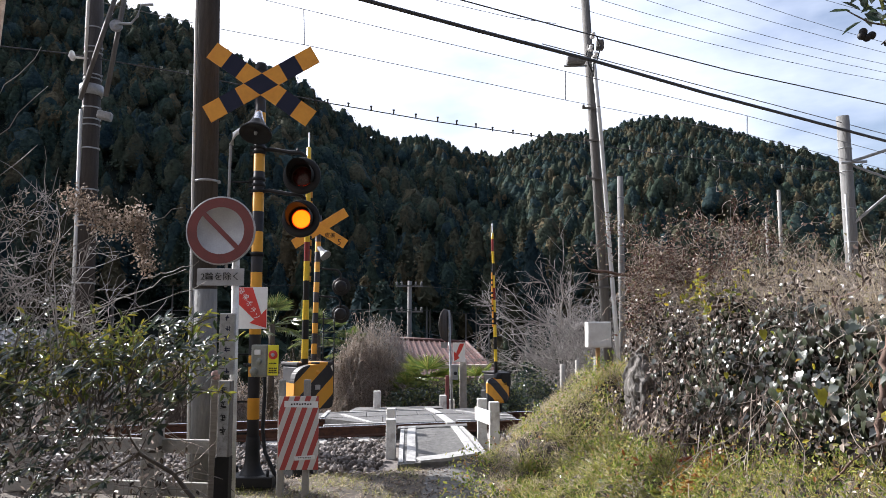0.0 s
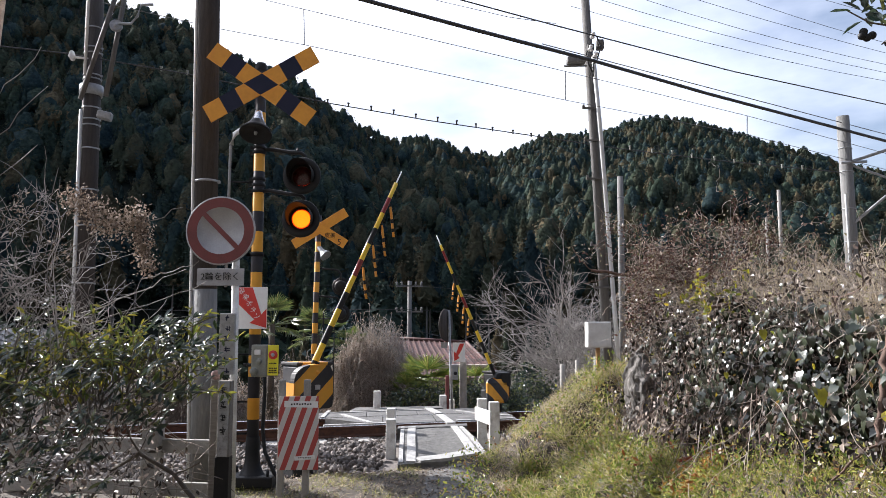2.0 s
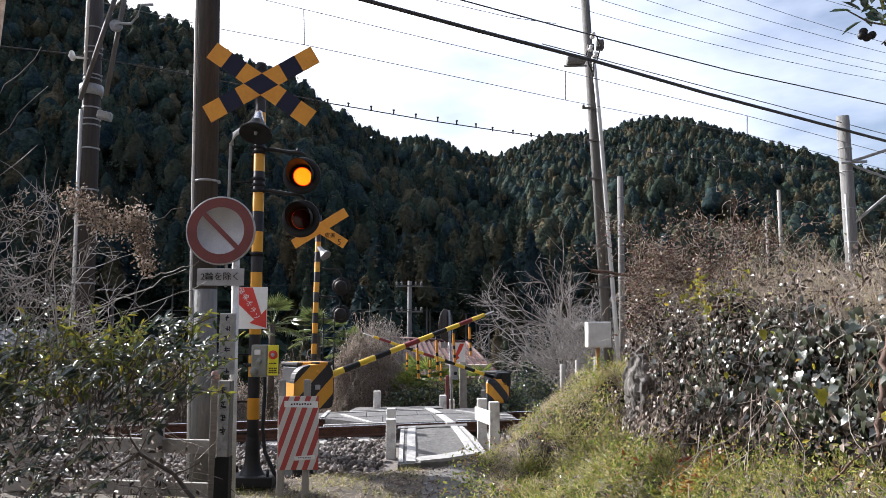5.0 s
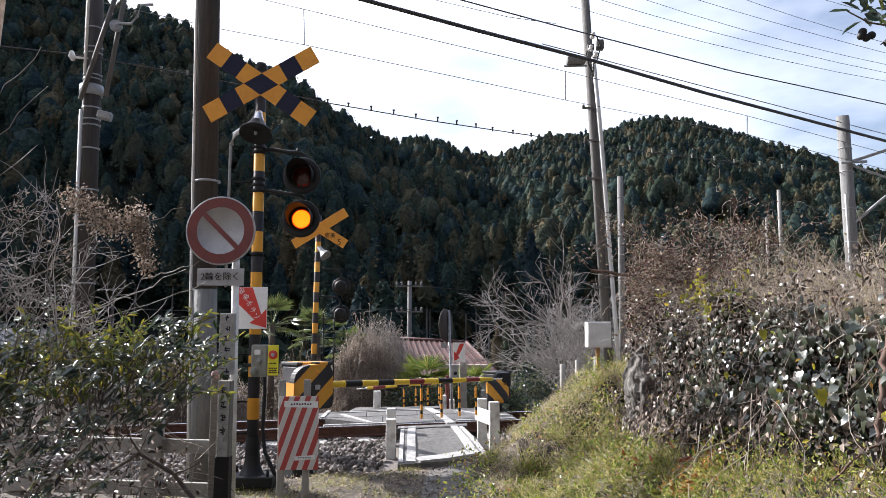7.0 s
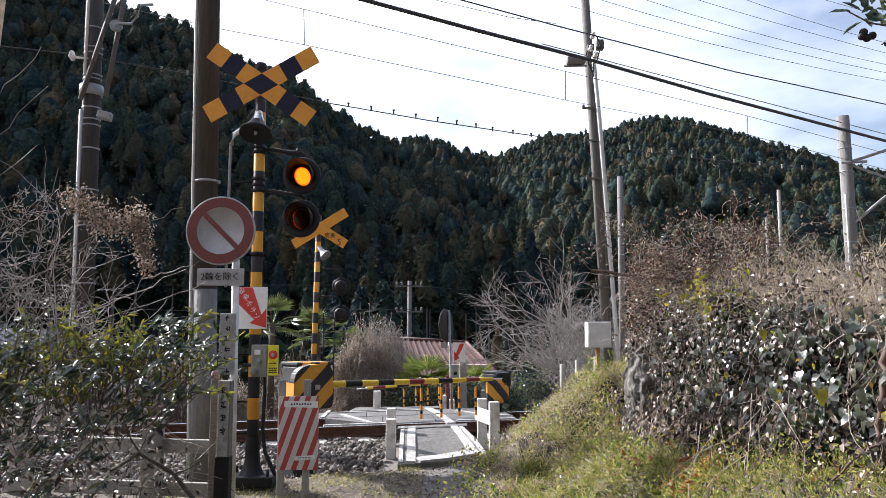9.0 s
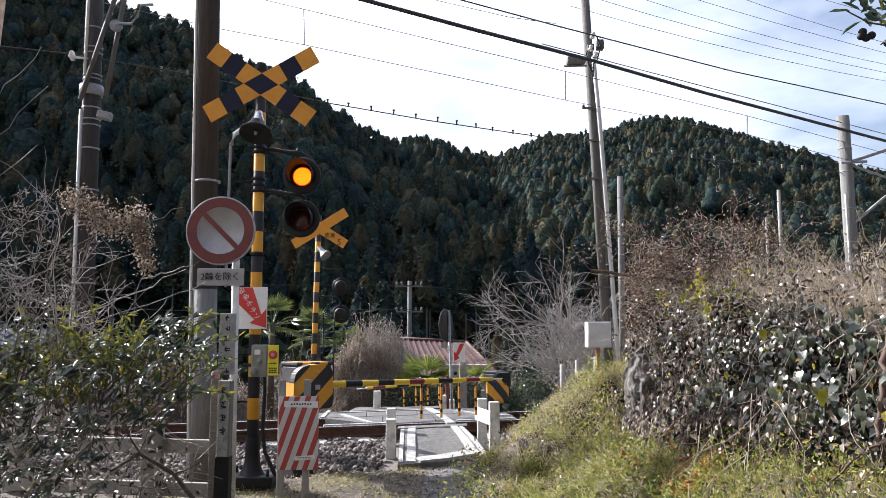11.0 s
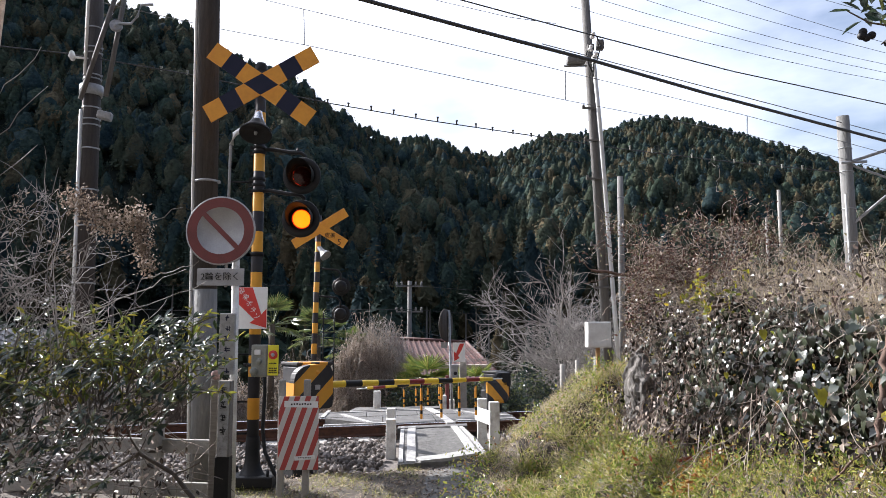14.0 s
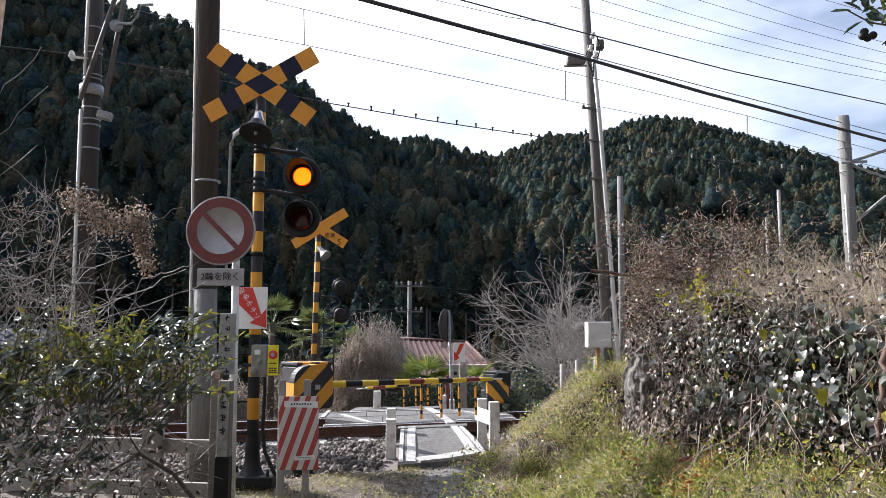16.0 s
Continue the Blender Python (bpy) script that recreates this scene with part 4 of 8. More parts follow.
signal = thing("crossing_signal", label="yellow and black crossing signal with crossbuck and two red lamps", category="crossing signal")
PX, PY = -1.82, 7.2
bm = bmesh.new()
cyl(bm, (PX, PY, -0.08), (PX - 0.03, PY, 3.92), 0.057, 0.055, 24)
pole_ob = part("pole", bm, POLE_PAINT, signal, "pole striped yellow and black")
bm = bmesh.new()
lathe(bm, [(0.06, 0), (0.06, 0.06), (0.045, 0.085), (0.0, 0.095)], (PX - 0.03, PY, 3.9), (0, 0, 1), 20)
part("cap", bm, M["black"], signal)
for z in (0.95, 1.62, 2.02, 2.72, 2.66, 2.78, 2.02, 3.05, 3.1):
    bm = bmesh.new()
    lathe(bm, [(0.058, -0.016), (0.068, -0.016), (0.068, 0.016), (0.058, 0.016)], (PX - 0.03 * z / 3.9, PY, z), (0, 0, 1), 20)
    box(bm, PX - 0.02 - 0.075, PY - 0.01, z, 0.03, 0.045, 0.03)
    part("clamp", bm, M["black"], signal)
bm = bmesh.new()
box(bm, PX, PY, -0.13, 0.46, 0.34, 0.10, bevel=0.012)
lathe(bm, [(0.062, 0.36), (0.066, 0.32), (0.068, 0.18), (0.076, 0.09), (0.10, 0.03), (0.125, 0.0)], (PX, PY, -0.085), (0, 0, 1), 24)
for dx, dy in ((-0.18, -0.13), (0.18, -0.13), (-0.18, 0.13), (0.18, 0.13)):
    cyl(bm, (PX + dx, PY + dy, -0.09), (PX + dx, PY + dy, -0.02), 0.014, n=8)
part("foot", bm, M["black"], signal, "black iron foot with bolts")
crossbuck(signal, -1.82, 7.10, 3.73, 2.4)
# horn loudspeaker
bm = bmesh.new()
lathe(bm, [(0.04, 0.16), (0.075, 0.13), (0.10, 0.07), (0.145, 0.015), (0.158, -0.005), (0.156, -0.02), (0.145, -0.02), (0.13, 0.0), (0.0, 0.012)], (-1.83, 6.99, 3.20), (0, 0.42, 0.9), 36)
horn = part("horn", bm, M["black"], signal, "dark bell-shaped horn")
bm = bmesh.new()
lathe(bm, [(0.0, 0.03), (0.012, 0.028), (0.018, 0.0)], (-1.83, 6.985, 3.203), (0, -0.42, -0.9), 14)
part("horn_centre", bm, M["galv"], horn)
bm = bmesh.new()
lathe(bm, [(0.0, 0.10), (0.035, 0.095), (0.042, 0.06), (0.05, 0.03), (0.07, -0.03), (0.085, -0.085)], (-1.83, 7.05, 3.345), (0, 0.2, 1), 28)
part("horn_cap", bm, M["steel"], signal, "shiny metal cap of the horn")
# lamp arms, lamps
LENSES = []
for z, za in ((2.77, 3.02), (2.35, 2.60)):
    bm = bmesh.new()
    tube(bm, [(PX, PY, za + 0.06), (PX + 0.1, PY - 0.03, za + 0.06), (PX + 0.3, PY - 0.09, za + 0.015), (PX + 0.42, PY - 0.12, za - 0.0), (PX + 0.46, PY - 0.12, za - 0.03), (PX + 0.465, PY - 0.12, z + 0.1)], 0.021, 10)
    cyl(bm, (PX + 0.385, PY - 0.11, za + 0.005), (PX + 0.385, PY - 0.11, za + 0.05), 0.012, n=8)
    part("lamp_arm", bm, M["black"], signal)
    LENSES.append(signal_lens(lamp_head(signal, -1.37, 6.99, z)))
# cable pipe, rungs
bm = bmesh.new()
tube(bm, [(-1.99, 7.15, 3.30), (-2.08, 7.15, 3.24), (-2.115, 7.15, 3.14), (-2.12, 7.15, 3.0), (-2.12, 7.15, 1.7)], 0.014, 8)
part("cable_pipe", bm, M["galv"], signal)
bm = bmesh.new()
tube(bm, [(-2.0, 7.15, 3.29), (-2.08, 7.14, 3.23), (-2.11, 7.14, 3.12)], 0.026, 10)
part("pipe_sleeve", bm, M["porcelain"], signal)
for z in (2.45, 2.75, 1.05, 0.6, 0.3):
    bm = bmesh.new()
    tube(bm, [(-1.84, 7.2, z), (-2.13, 7.17, z), (-2.13, 7.17, z + 0.04)], 0.010, 6)
    part("rung", bm, M["black"], signal)
bm = bmesh.new()
tube(bm, [(-1.72, 7.15, 0.95), (-1.70, 7.12, 0.7), (-1.71, 7.12, 0.35), (-1.68, 7.1, 0.15), (-1.58, 7.08, -0.05), (-1.50, 7.07, -0.14)], 0.018, 8)
part("cable", bm, M["black"], signal)
# emergency button box
button = thing("emergency_button", label="grey-green emergency button box with a yellow plate on the signal pole", category="emergency button")
bm = bmesh.new()
box(bm, -1.73, 7.03, 0.995, 0.145, 0.13, 0.30, bevel=0.014)
part("case", bm, M["box_grey"], button)
bm = bmesh.new()
box(bm, -1.74, 6.958, 1.075, 0.06, 0.01, 0.05, bevel=0.008)
part("label_plate", bm, M["white_clean"], button)
bm = bmesh.new()
lathe(bm, [(0.0, 0.03), (0.025, 0.03), (0.03, 0.0)], (-1.725, 6.965, 0.99), (0, -1, 0), 16)
lathe(bm, [(0.0, 0.05), (0.03, 0.05), (0.036, 0.0)], (-1.77, 6.965, 0.90), (0, -1, 0), 16)
part("key_cover", bm, M["box_grey"], button)
bm = bmesh.new()
box(bm, -1.602, 7.0, 1.0, 0.102, 0.012, 0.285, bevel=0.004)
plate = part("button_plate", bm, M["lemon"], button, "lemon yellow instruction plate")
bm = bmesh.new()
lathe(bm, [(0.0, 0.022), (0.025, 0.02), (0.041, 0.008), (0.043, 0.0)], (-1.602, 6.994, 1.05), (0, -1, 0), 24)
part("button", bm, M["red"], plate)
bm = bmesh.new()
lathe(bm, [(0.0, 0.024), (0.016, 0.024), (0.018, 0.018)], (-1.60, 6.99, 1.05), (0, -1, 0), 16)
part("button_dot", bm, M["sign_white"], plate)
for dz, wd in ((-0.03, 0.07), (-0.075, 0.08), (-0.095, 0.076), (-0.115, 0.08)):
    bm = bmesh.new()
    for k in range(5):
        box(bm, -1.602 - wd / 2 + wd * (k + 0.5) / 5, 6.992, 1.0 + dz, wd / 5 * 0.75, 0.003, 0.012)
    part("print_bar", bm, M["black"], plate)


# emergency arrow sign
def arrow_sign(x, y, z, w, h, words, label, flip=1):
    ob = thing("arrow_sign", pose(x, y, z), label, "direction sign")
    bm = bmesh.new()
    box(bm, 0, 0, 0, w, 0.006, h, bevel=0.002)
    part("board", bm, M["white_clean"], ob)
    bm = bmesh.new()
    def fl(p):
        return (p[0] * w * flip, p[1] * h)
    shape = [(-0.47, 0.49), (0.02, 0.49), (0.32, -0.16), (0.48, -0.02), (0.49, -0.48), (-0.05, -0.36), (0.10, -0.28), (-0.47, 0.12)]
    if flip < 0:
        shape = [(-0.42, 0.45), (-0.08, 0.45), (0.24, -0.06), (0.40, 0.06), (0.38, -0.46), (-0.06, -0.30), (0.08, -0.20), (-0.2, 0.1)]
    for quad in ((0, 1, 2, 6), (0, 6, 7), (2, 3, 4, 5), (2, 5, 6)):
        bm.faces.new([bm.verts.new((fl(shape[c])[0], -0.0065, fl(shape[c])[1])) for c in quad])
    part("arrow", bm, M["red"], ob)
    for i, ch in enumerate(words):
        part("letter", letters(ch, 0.062), M["white_clean"], ob, at=pose((-0.33 + 0.128 * i) * w, -0.009, (0.39 - 0.148 * i) * h, 0, 20, 0))
    return ob


arrow_sign(-1.835, 7.06, 1.495, 0.30, 0.40, "非常ボタン", "white board with a red arrow to the emergency button")

# ---- near and far barrier ----
HAZARD = striped("hazard_stripes", (1, 0, -1), 0.262, 0.111, 0.5, AMBER, BLACK, 0.55, 0.2)
HAZARD_BACK = striped("hazard_stripes_casing", (1, 0, -0.25), 0.19, 0.125, 0.5, AMBER, BLACK, 0.55, 0.2)


def barrier(x, y, z, floor, label, turn, face=1):
    """A crossing gate machine with its arm, pivoted at the given point. Returns (machine, arm, rods)."""
    ob = thing("crossing_gate", pose(x, y, 0, 0, 0, turn), label, "crossing gate")
    bm = bmesh.new()
    cx_ = 0.12 if face > 0 else -0.17
    cz = z if face > 0 else z - 0.13
    wide_b = 0.40 if face > 0 else 0.30
    box(bm, cx_, 0.20 * face, cz, wide_b, 0.40, 0.42, bevel=0.03)
    box(bm, cx_, 0.20 * face, cz + 0.222, wide_b + 0.025, 0.425, 0.035, bevel=0.008)
    part("casing", bm, HAZARD_BACK if face > 0 else M["black"], ob)
    bm = bmesh.new()
    prof = [(-0.225, -0.16), (-0.22, 0.07), (-0.20, 0.14), (-0.14, 0.19), (-0.05, 0.22), (0.06, 0.225), (0.16, 0.205), (0.21, 0.175), (0.225, 0.12), (0.225, -0.21), (0.20, -0.235), (0.0, -0.235)]
    if face > 0:
        lo = [bm.verts.new((px + 0.012, -0.21, z + pz)) for px, pz in prof]
        hi = [bm.verts.new((px + 0.012, -0.08, z + pz)) for px, pz in prof]
        bm.faces.new(lo), bm.faces.new(hi)
        for i in range(len(prof)):
            bm.faces.new((lo[i], lo[(i + 1) % len(prof)], hi[(i + 1) % len(prof)], hi[i]))
        bmesh.ops.bevel(bm, geom=list(bm.edges), offset=0.012, segments=2, affect="EDGES")
        cover = part("weight_cover", bm, HAZARD, ob, "rounded cover with diagonal yellow and black stripes")
        bm = bmesh.new()
        box(bm, 0.05, -0.213, z - 0.012, 0.06, 0.012, 0.05, bevel=0.004)
        part("plate", bm, M["sign_white"], cover)
        bm = bmesh.new()
        lathe(bm, [(0.0, 0.012), (0.02, 0.01), (0.024, 0.0)], (0.05, -0.21, z + 0.143), (0, -1, 0), 14)
        part("bolt", bm, M["amber"], cover)
    else:
        box(bm, 0.05, 0.10, z - 0.20, 0.46, 0.12, 0.42, bevel=0.08)
        part("weight_cover", bm, HAZARD, ob, "striped counterweight cover")
        bm = bmesh.new()
        lathe(bm, [(0.0, 0.08), (0.09, 0.08), (0.10, 0.06), (0.10, 0.0)], (0.0, 0.05, z), (0, 1, 0), 20)
        box(bm, -0.10, 0.06, z - 0.02, 0.2, 0.2, 0.24, bevel=0.03)
        part("drive", bm, M["black"], ob, "black arm drive")
    bm = bmesh.new()
    box(bm, 0.03 * face, 0.18 * face, (z - 0.2 + floor) / 2, 0.24, 0.30, z - 0.2 - floor, bevel=0.02)
    part("pedestal", bm, M["black"], ob)
    bm = bmesh.new()
    box(bm, 0.05 * face, 0.12 * face, floor + 0.03, 0.6, 0.6, 0.08, bevel=0.01)
    part("footing", bm, M["concrete"], ob)
    # arm along its own x
    bm = bmesh.new()
    L = 2.75 if face > 0 else 2.64
    cuts = [-0.05, 0.28] + [0.482 + 0.2095 * i for i in range(10)] + [L - 0.17, L - 0.165, L]
    kinds = [1, 0, 1, 0, 1, 0, 2, 0, 1, 0, 2, 0, 3, 3]
    slim = 1.0 if face > 0 else 0.8
    ringed(bm, cuts, [0.041 * slim] + [(0.0375 - 0.014 * i / 12) * slim for i in range(12)] + [0.009, 0.008], kinds)
    arm = part("arm", bm, [M["yellow"], M["black"], M["dark_red"], M["white_clean"]], ob, "long tube arm ringed yellow, black and red")
    rods = []
    for d in (1.50, 1.79, 2.06, 2.32) if face > 0 else (1.16, 1.38, 1.60, 1.82):
        bm = bmesh.new()
        us = [-u * (1.0 if face > 0 else 0.75) for u in (0.0, 0.04, 0.10, 0.19, 0.235, 0.30, 0.34, 0.40)]
        ringed(bm, us, [0.009, 0.012] + [0.0155] * 6, [1, 0, 0, 1, 0, 1, 0], "z", 8)
        rods.append((d, part("hanging_rod", bm, [M["amber"], M["black"]], arm)))
    return ob, arm, rods


NEAR = barrier(-1.47, 7.9, 0.712, -0.34, "crossing gate machine with diagonal hazard stripes and a lowering arm", 36)
FAR = barrier(0.90, 12.6, 0.54, -0.7, "distant crossing gate machine with striped casing and a lowering arm", 214, face=-1)

# ---- no-entry sign ----
sign = thing("no_entry_sign", label="round faded red and white no-entry sign on a white pole", category="road sign")
bm = bmesh.new()
cyl(bm, (-1.765, 6.34, -0.35), (-1.80, 6.34, 2.05), 0.032, n=18)
part("pole", bm, M["white"], sign)
bm = bmesh.new()
lathe(bm, [(0.0, 0.002), (0.205, 0.002), (0.205, 0.004)], (-1.925, 6.29, 2.13), (0, -1, 0), 64, 0)
lathe(bm, [(0.205, 0.004), (0.288, 0.004)], (-1.925, 6.29, 2.13), (0, -1, 0), 64, 1)
lathe(bm, [(0.288, 0.005), (0.30, 0.003), (0.30, -0.015), (0.29, -0.015)], (-1.925, 6.29, 2.13), (0, -1, 0), 64, 0)
lathe(bm, [(0.29, -0.006), (0.0, -0.006)], (-1.925, 6.29, 2.13), (0, -1, 0), 64, 2)
disc = part("disc", bm, [M["sign_white"], M["faded_red"], M["galv"]], sign)
bm = bmesh.new()
box(bm, 0, 0, 0, 0.43, 0.003, 0.042)
part("bar", bm, M["faded_red"], disc, "faded red slanting bar", at=pose(-1.925, 6.284, 2.13, 0, 45, 0))
bm = bmesh.new()
box(bm, -1.91, 6.29, 1.727, 0.405, 0.008, 0.148, bevel=0.0035)
sub = part("sub_plate", bm, M["sign_white"], sign, "small white plate with black lettering")
part("lettering", letters("2輪を除く", 0.076), M["black"], sub, at=pose(-1.91, 6.282, 1.727))
for z in (1.73, 2.0, 2.25):
    bm = bmesh.new()
    box(bm, -1.80, 6.315, z, 0.09, 0.03, 0.03, bevel=0.006)
    part("bracket", bm, M["galv"], sign)

# ---- boundary post with painted writing ----
post = thing("boundary_post", pose(0.035, 0, 0), label="weathered white boundary post with a black foot and painted characters", category="marker post")
bm = bmesh.new()
box(bm, -1.815, 6.12, 0.55, 0.105, 0.10, 0.62, bevel=0.008)
part("shaft", bm, M["timber"], post)
bm = bmesh.new()
box(bm, -1.812, 6.10, 1.16, 0.125, 0.05, 0.50, bevel=0.006)
part("upper_board", bm, M["flaking"], post, "flaking grey-white upper board")
bm = bmesh.new()
box(bm, -1.812, 6.058, 0.56, 0.085, 0.012, 0.60, bevel=0.004)
part("face_board", bm, M["flaking"], post, "flaking white painted face")
bm = bmesh.new()
box(bm, -1.815, 6.12, -0.02, 0.115, 0.112, 0.55, bevel=0.006)
part("black_foot", bm, M["black"], post)
def strokes(n, x, y, z, wide, high, thick, seed):
    """One unreadable painted character: thin crossing bars."""
    rg = random.Random(seed)
    bm = bmesh.new()
    for k in range(n):
        flat = k % 2 == 0
        box(bm, x + rg.uniform(-0.3, 0.3) * wide * (not flat), y - 0.0002 * k, z + rg.uniform(-0.45, 0.45) * high * flat,
            wide * rg.uniform(0.55, 1.0) if flat else thick, 0.003, thick if flat else high * rg.uniform(0.5, 1.0), turn=pose(0, 0, 0, 0, rg.uniform(-14, 14), 0).to_3x3())
    return bm


for i in range(4):
    part("painted_bars", strokes(7, -1.812, 6.051, 0.78 - 0.105 * i, 0.056, 0.07, 0.0055, 30 + i), M["black"], post)
for i in range(6):
    part("painted_bars", strokes(4, -1.812 + 0.008 * (i % 2), 6.074, 1.37 - 0.085 * i, 0.05, 0.055, 0.006, 60 + i), M["navy"], post)

# ---- striped guard board ----
board = thing("guard_board", label="tilted board striped red and white on two grey posts", category="warning board")
BOARD = striped("red_white_stripes", (1, 0, -0.36), 0.092, 0.0, 0.5, (0.62, 0.60, 0.58), (0.42, 0.055, 0.05), 0.5, 0.22)
bm = bmesh.new()
box(bm, 0, 0, 0, 0.355, 0.012, 0.64, bevel=0.003)
panel = part("panel", bm, BOARD, board, at=pose(-1.285, 6.68, 0.37, 0, -0.6, 0))
for z, dx, w in ((0.62, 0.02, 0.30), (0.155, 0.06, 0.18)):
    bm = bmesh.new()
    box(bm, -1.285 + dx, 6.672, z, w, 0.004, 0.055 if w > 0.2 else 0.035, turn=pose(0, 0, 0, 0, -4 if w < 0.2 else 1, 0).to_3x3())
    strip = part("label_strip", bm, M["white_clean"], board)
    bm = bmesh.new()
    for k in range(8):
        box(bm, -1.285 + dx - w * 0.28 + w * 0.08 * k, 6.669, z + (0.002 * (k % 3)), w * 0.045, 0.002, 0.014 if w > 0.2 else 0.008)
    part("print_bar", bm, M["black"], strip)
for x0, x1 in ((-1.45, -1.44), (-1.215, -1.225)):
    bm = bmesh.new()
    box(bm, (x0 + x1) / 2, 6.715, 0.26, 0.06, 0.05, 1.15, bevel=0.008)
    part("post", bm, M["concrete"], board)


# ---- fence by the bushes ----
fence = thing("rail_fence", label="low concrete and timber fence beside the bushes", category="fence")
for x, y, w, h, m in ((-2.505, 6.5, 0.15, 0.52, "concrete"), (-1.925, 6.36, 0.085, 0.86, "timber"), (-3.8, 6.8, 0.15, 0.5, "concrete")):
    bm = bmesh.new()
    box(bm, x, y, (h - 0.4) / 2, w, w, h + 0.4, bevel=0.012)
    part("fence_post", bm, M[m], fence)
for z, t in ((0.285, 0.12), (-0.075, 0.12)):
    bm = bmesh.new()
    box(bm, -2.9, 6.58, z, 1.95, 0.05, t, bevel=0.008, turn=pose(0, 0, 0, 0, 0.6, -6).to_3x3())
    part("fence_rail", bm, M["concrete"], fence)
bm = bmesh.new()
bmesh.ops.create_icosphere(bm, subdivisions=2, radius=0.05, matrix=pose(-1.93, 6.34, 0.9) @ Matrix.Diagonal((0.9, 0.9, 1.1, 1)))
part("post_cap", bm, surface("pink_stone", (0.42, 0.27, 0.24), (0.3, 0.2, 0.18), 0.03, 0.85, bump=0.4), fence, "rounded pinkish cap")


# ---- white crossing posts ----
def white_post(name, x, y, z0, z1, w, label):
    ob = thing(name, pose(x, y, 0), label, "guard post", "white guard posts")
    bm = bmesh.new()
    box(bm, 0, 0, (z0 + z1) / 2, w, w, z1 - z0, bevel=0.012)
    part("shaft", bm, M["white"], ob)
    return ob


white_post("guard_post", -0.64, 9.25, -0.4, 0.22, 0.12, "white painted concrete guard post beside the ramp")
white_post("guard_post", -0.70, 10.1, -0.4, 0.27, 0.12, "white painted concrete guard post beside the ramp")
pair = thing("guard_rail", label="two white posts joined by a white board", category="guard rail")
for x, y, w in ((0.52, 10.0, 0.13), (0.645, 9.45, 0.13)):
    bm = bmesh.new()
    box(bm, x, y, 0.0, w, w, 0.82, bevel=0.012)
    part("post", bm, M["white"], pair)
bm = bmesh.new()
box(bm, 0.525, 9.72, 0.21, 0.04, 0.72, 0.17, bevel=0.008, turn=pose(0, 0, 0, 0, 0, 13).to_3x3())
part("board", bm, M["white"], pair)
white_post("guard_post", -1.17, 13.3, -0.8, 0.28, 0.125, "white painted concrete guard post on the far side")
white_post("guard_post", 0.0, 13.9, -0.8, 0.16, 0.13, "white painted concrete guard post on the far side")
white_post("guard_post", 0.16, 14.2, -0.8, 0.06, 0.12, "short white concrete guard post on the far side")

# ---- far crossing signal ----
fs = thing("crossing_signal", label="distant yellow and black crossing signal seen from behind", category="crossing signal")
bm = bmesh.new()
cyl(bm, (-2.6, 14.8, -0.8), (-2.53, 14.8, 3.7), 0.057, n=16)
part("pole", bm, striped("far_pole_stripes", (0, 0, 1), 0.41, 2.95, 0.5, AMBER, BLACK, 0.75), fs)
crossbuck(fs, -2.49, 14.68, 3.42, 0.0, 1.0, True)
part("lettering", letters("東吾", 0.115), M["black"], fs, at=pose(-2.28, 14.655, 3.26, 0, 5, 0))
part("lettering", letters("5", 0.17), M["black"], fs, at=pose(-2.09, 14.655, 3.13, 0, 3, 0))
bm = bmesh.new()
lathe(bm, [(0.03, 0.16), (0.05, 0.12), (0.05, 0.04), (0.07, 0.0), (0.12, -0.10), (0.125, -0.11), (0.06, 0.0)], (-2.42, 14.7, 2.93), (-0.55, 0.3, 0.62), 20)
part("horn", bm, M["galv"], fs, "pale metal horn")
for z in (2.26, 1.70):
    bm = bmesh.new()
    tube(bm, [(-2.53, 14.8, z + 0.36), (-2.3, 14.85, z + 0.34), (-2.15, 14.9, z + 0.33), (-2.08, 14.9, z + 0.25), (-2.08, 14.9, z + 0.1)], 0.02, 8)
    part("lamp_arm", bm, M["black"], fs)
    lamp_head(fs, -2.08, 15.0, z, 1.0)
bm = bmesh.new()
for x in (-2.40, -2.18):
    cyl(bm, (x, 14.8, 0.0), (x, 14.8, 1.75), 0.012, n=6)
for z in np.arange(0.2, 1.8, 0.28):
    cyl(bm, (-2.56, 14.8, z), (-2.18, 14.8, z), 0.011, n=6)
part("ladder", bm, M["black"], fs)

# ---- far road sign, arrow and cabinet ----
far_sign = thing("road_sign", label="round road sign seen edge-on on a pale pole", category="road sign")
bm = bmesh.new()
cyl(bm, (0.19, 14.0, -0.8), (0.11, 14.0, 1.74), 0.026, n=14)
part("pole", bm, M["galv"], far_sign)
bm = bmesh.new()
lathe(bm, [(0.0, 0.006), (0.285, 0.006), (0.30, 0.012), (0.30, -0.008), (0.0, -0.006)], (0.055, 13.95, 1.46), (-0.90, 0.42, 0), 40)
part("disc", bm, M["pole"], far_sign)
bm = bmesh.new()
box(bm, 0.02, 14.06, 1.08, 0.12, 0.02, 0.11)
part("sub_plate", bm, M["galv"], far_sign)
arrow_sign(0.30, 13.95, 0.95, 0.235, 0.36, "", "small white board with a red arrow beside the far path", -1)
cab = thing("trackside_post", label="grey square post with a small cabinet on the far side", category="equipment post")
bm = bmesh.new()
box(bm, 0.38, 14.1, -0.05, 0.13, 0.13, 1.75, bevel=0.01)
part("post", bm, M["concrete"], cab)
bm = bmesh.new()
box(bm, 0.215, 13.95, 0.58, 0.14, 0.12, 0.28, bevel=0.015)
part("cabinet", bm, M["galv"], cab)
bm = bmesh.new()
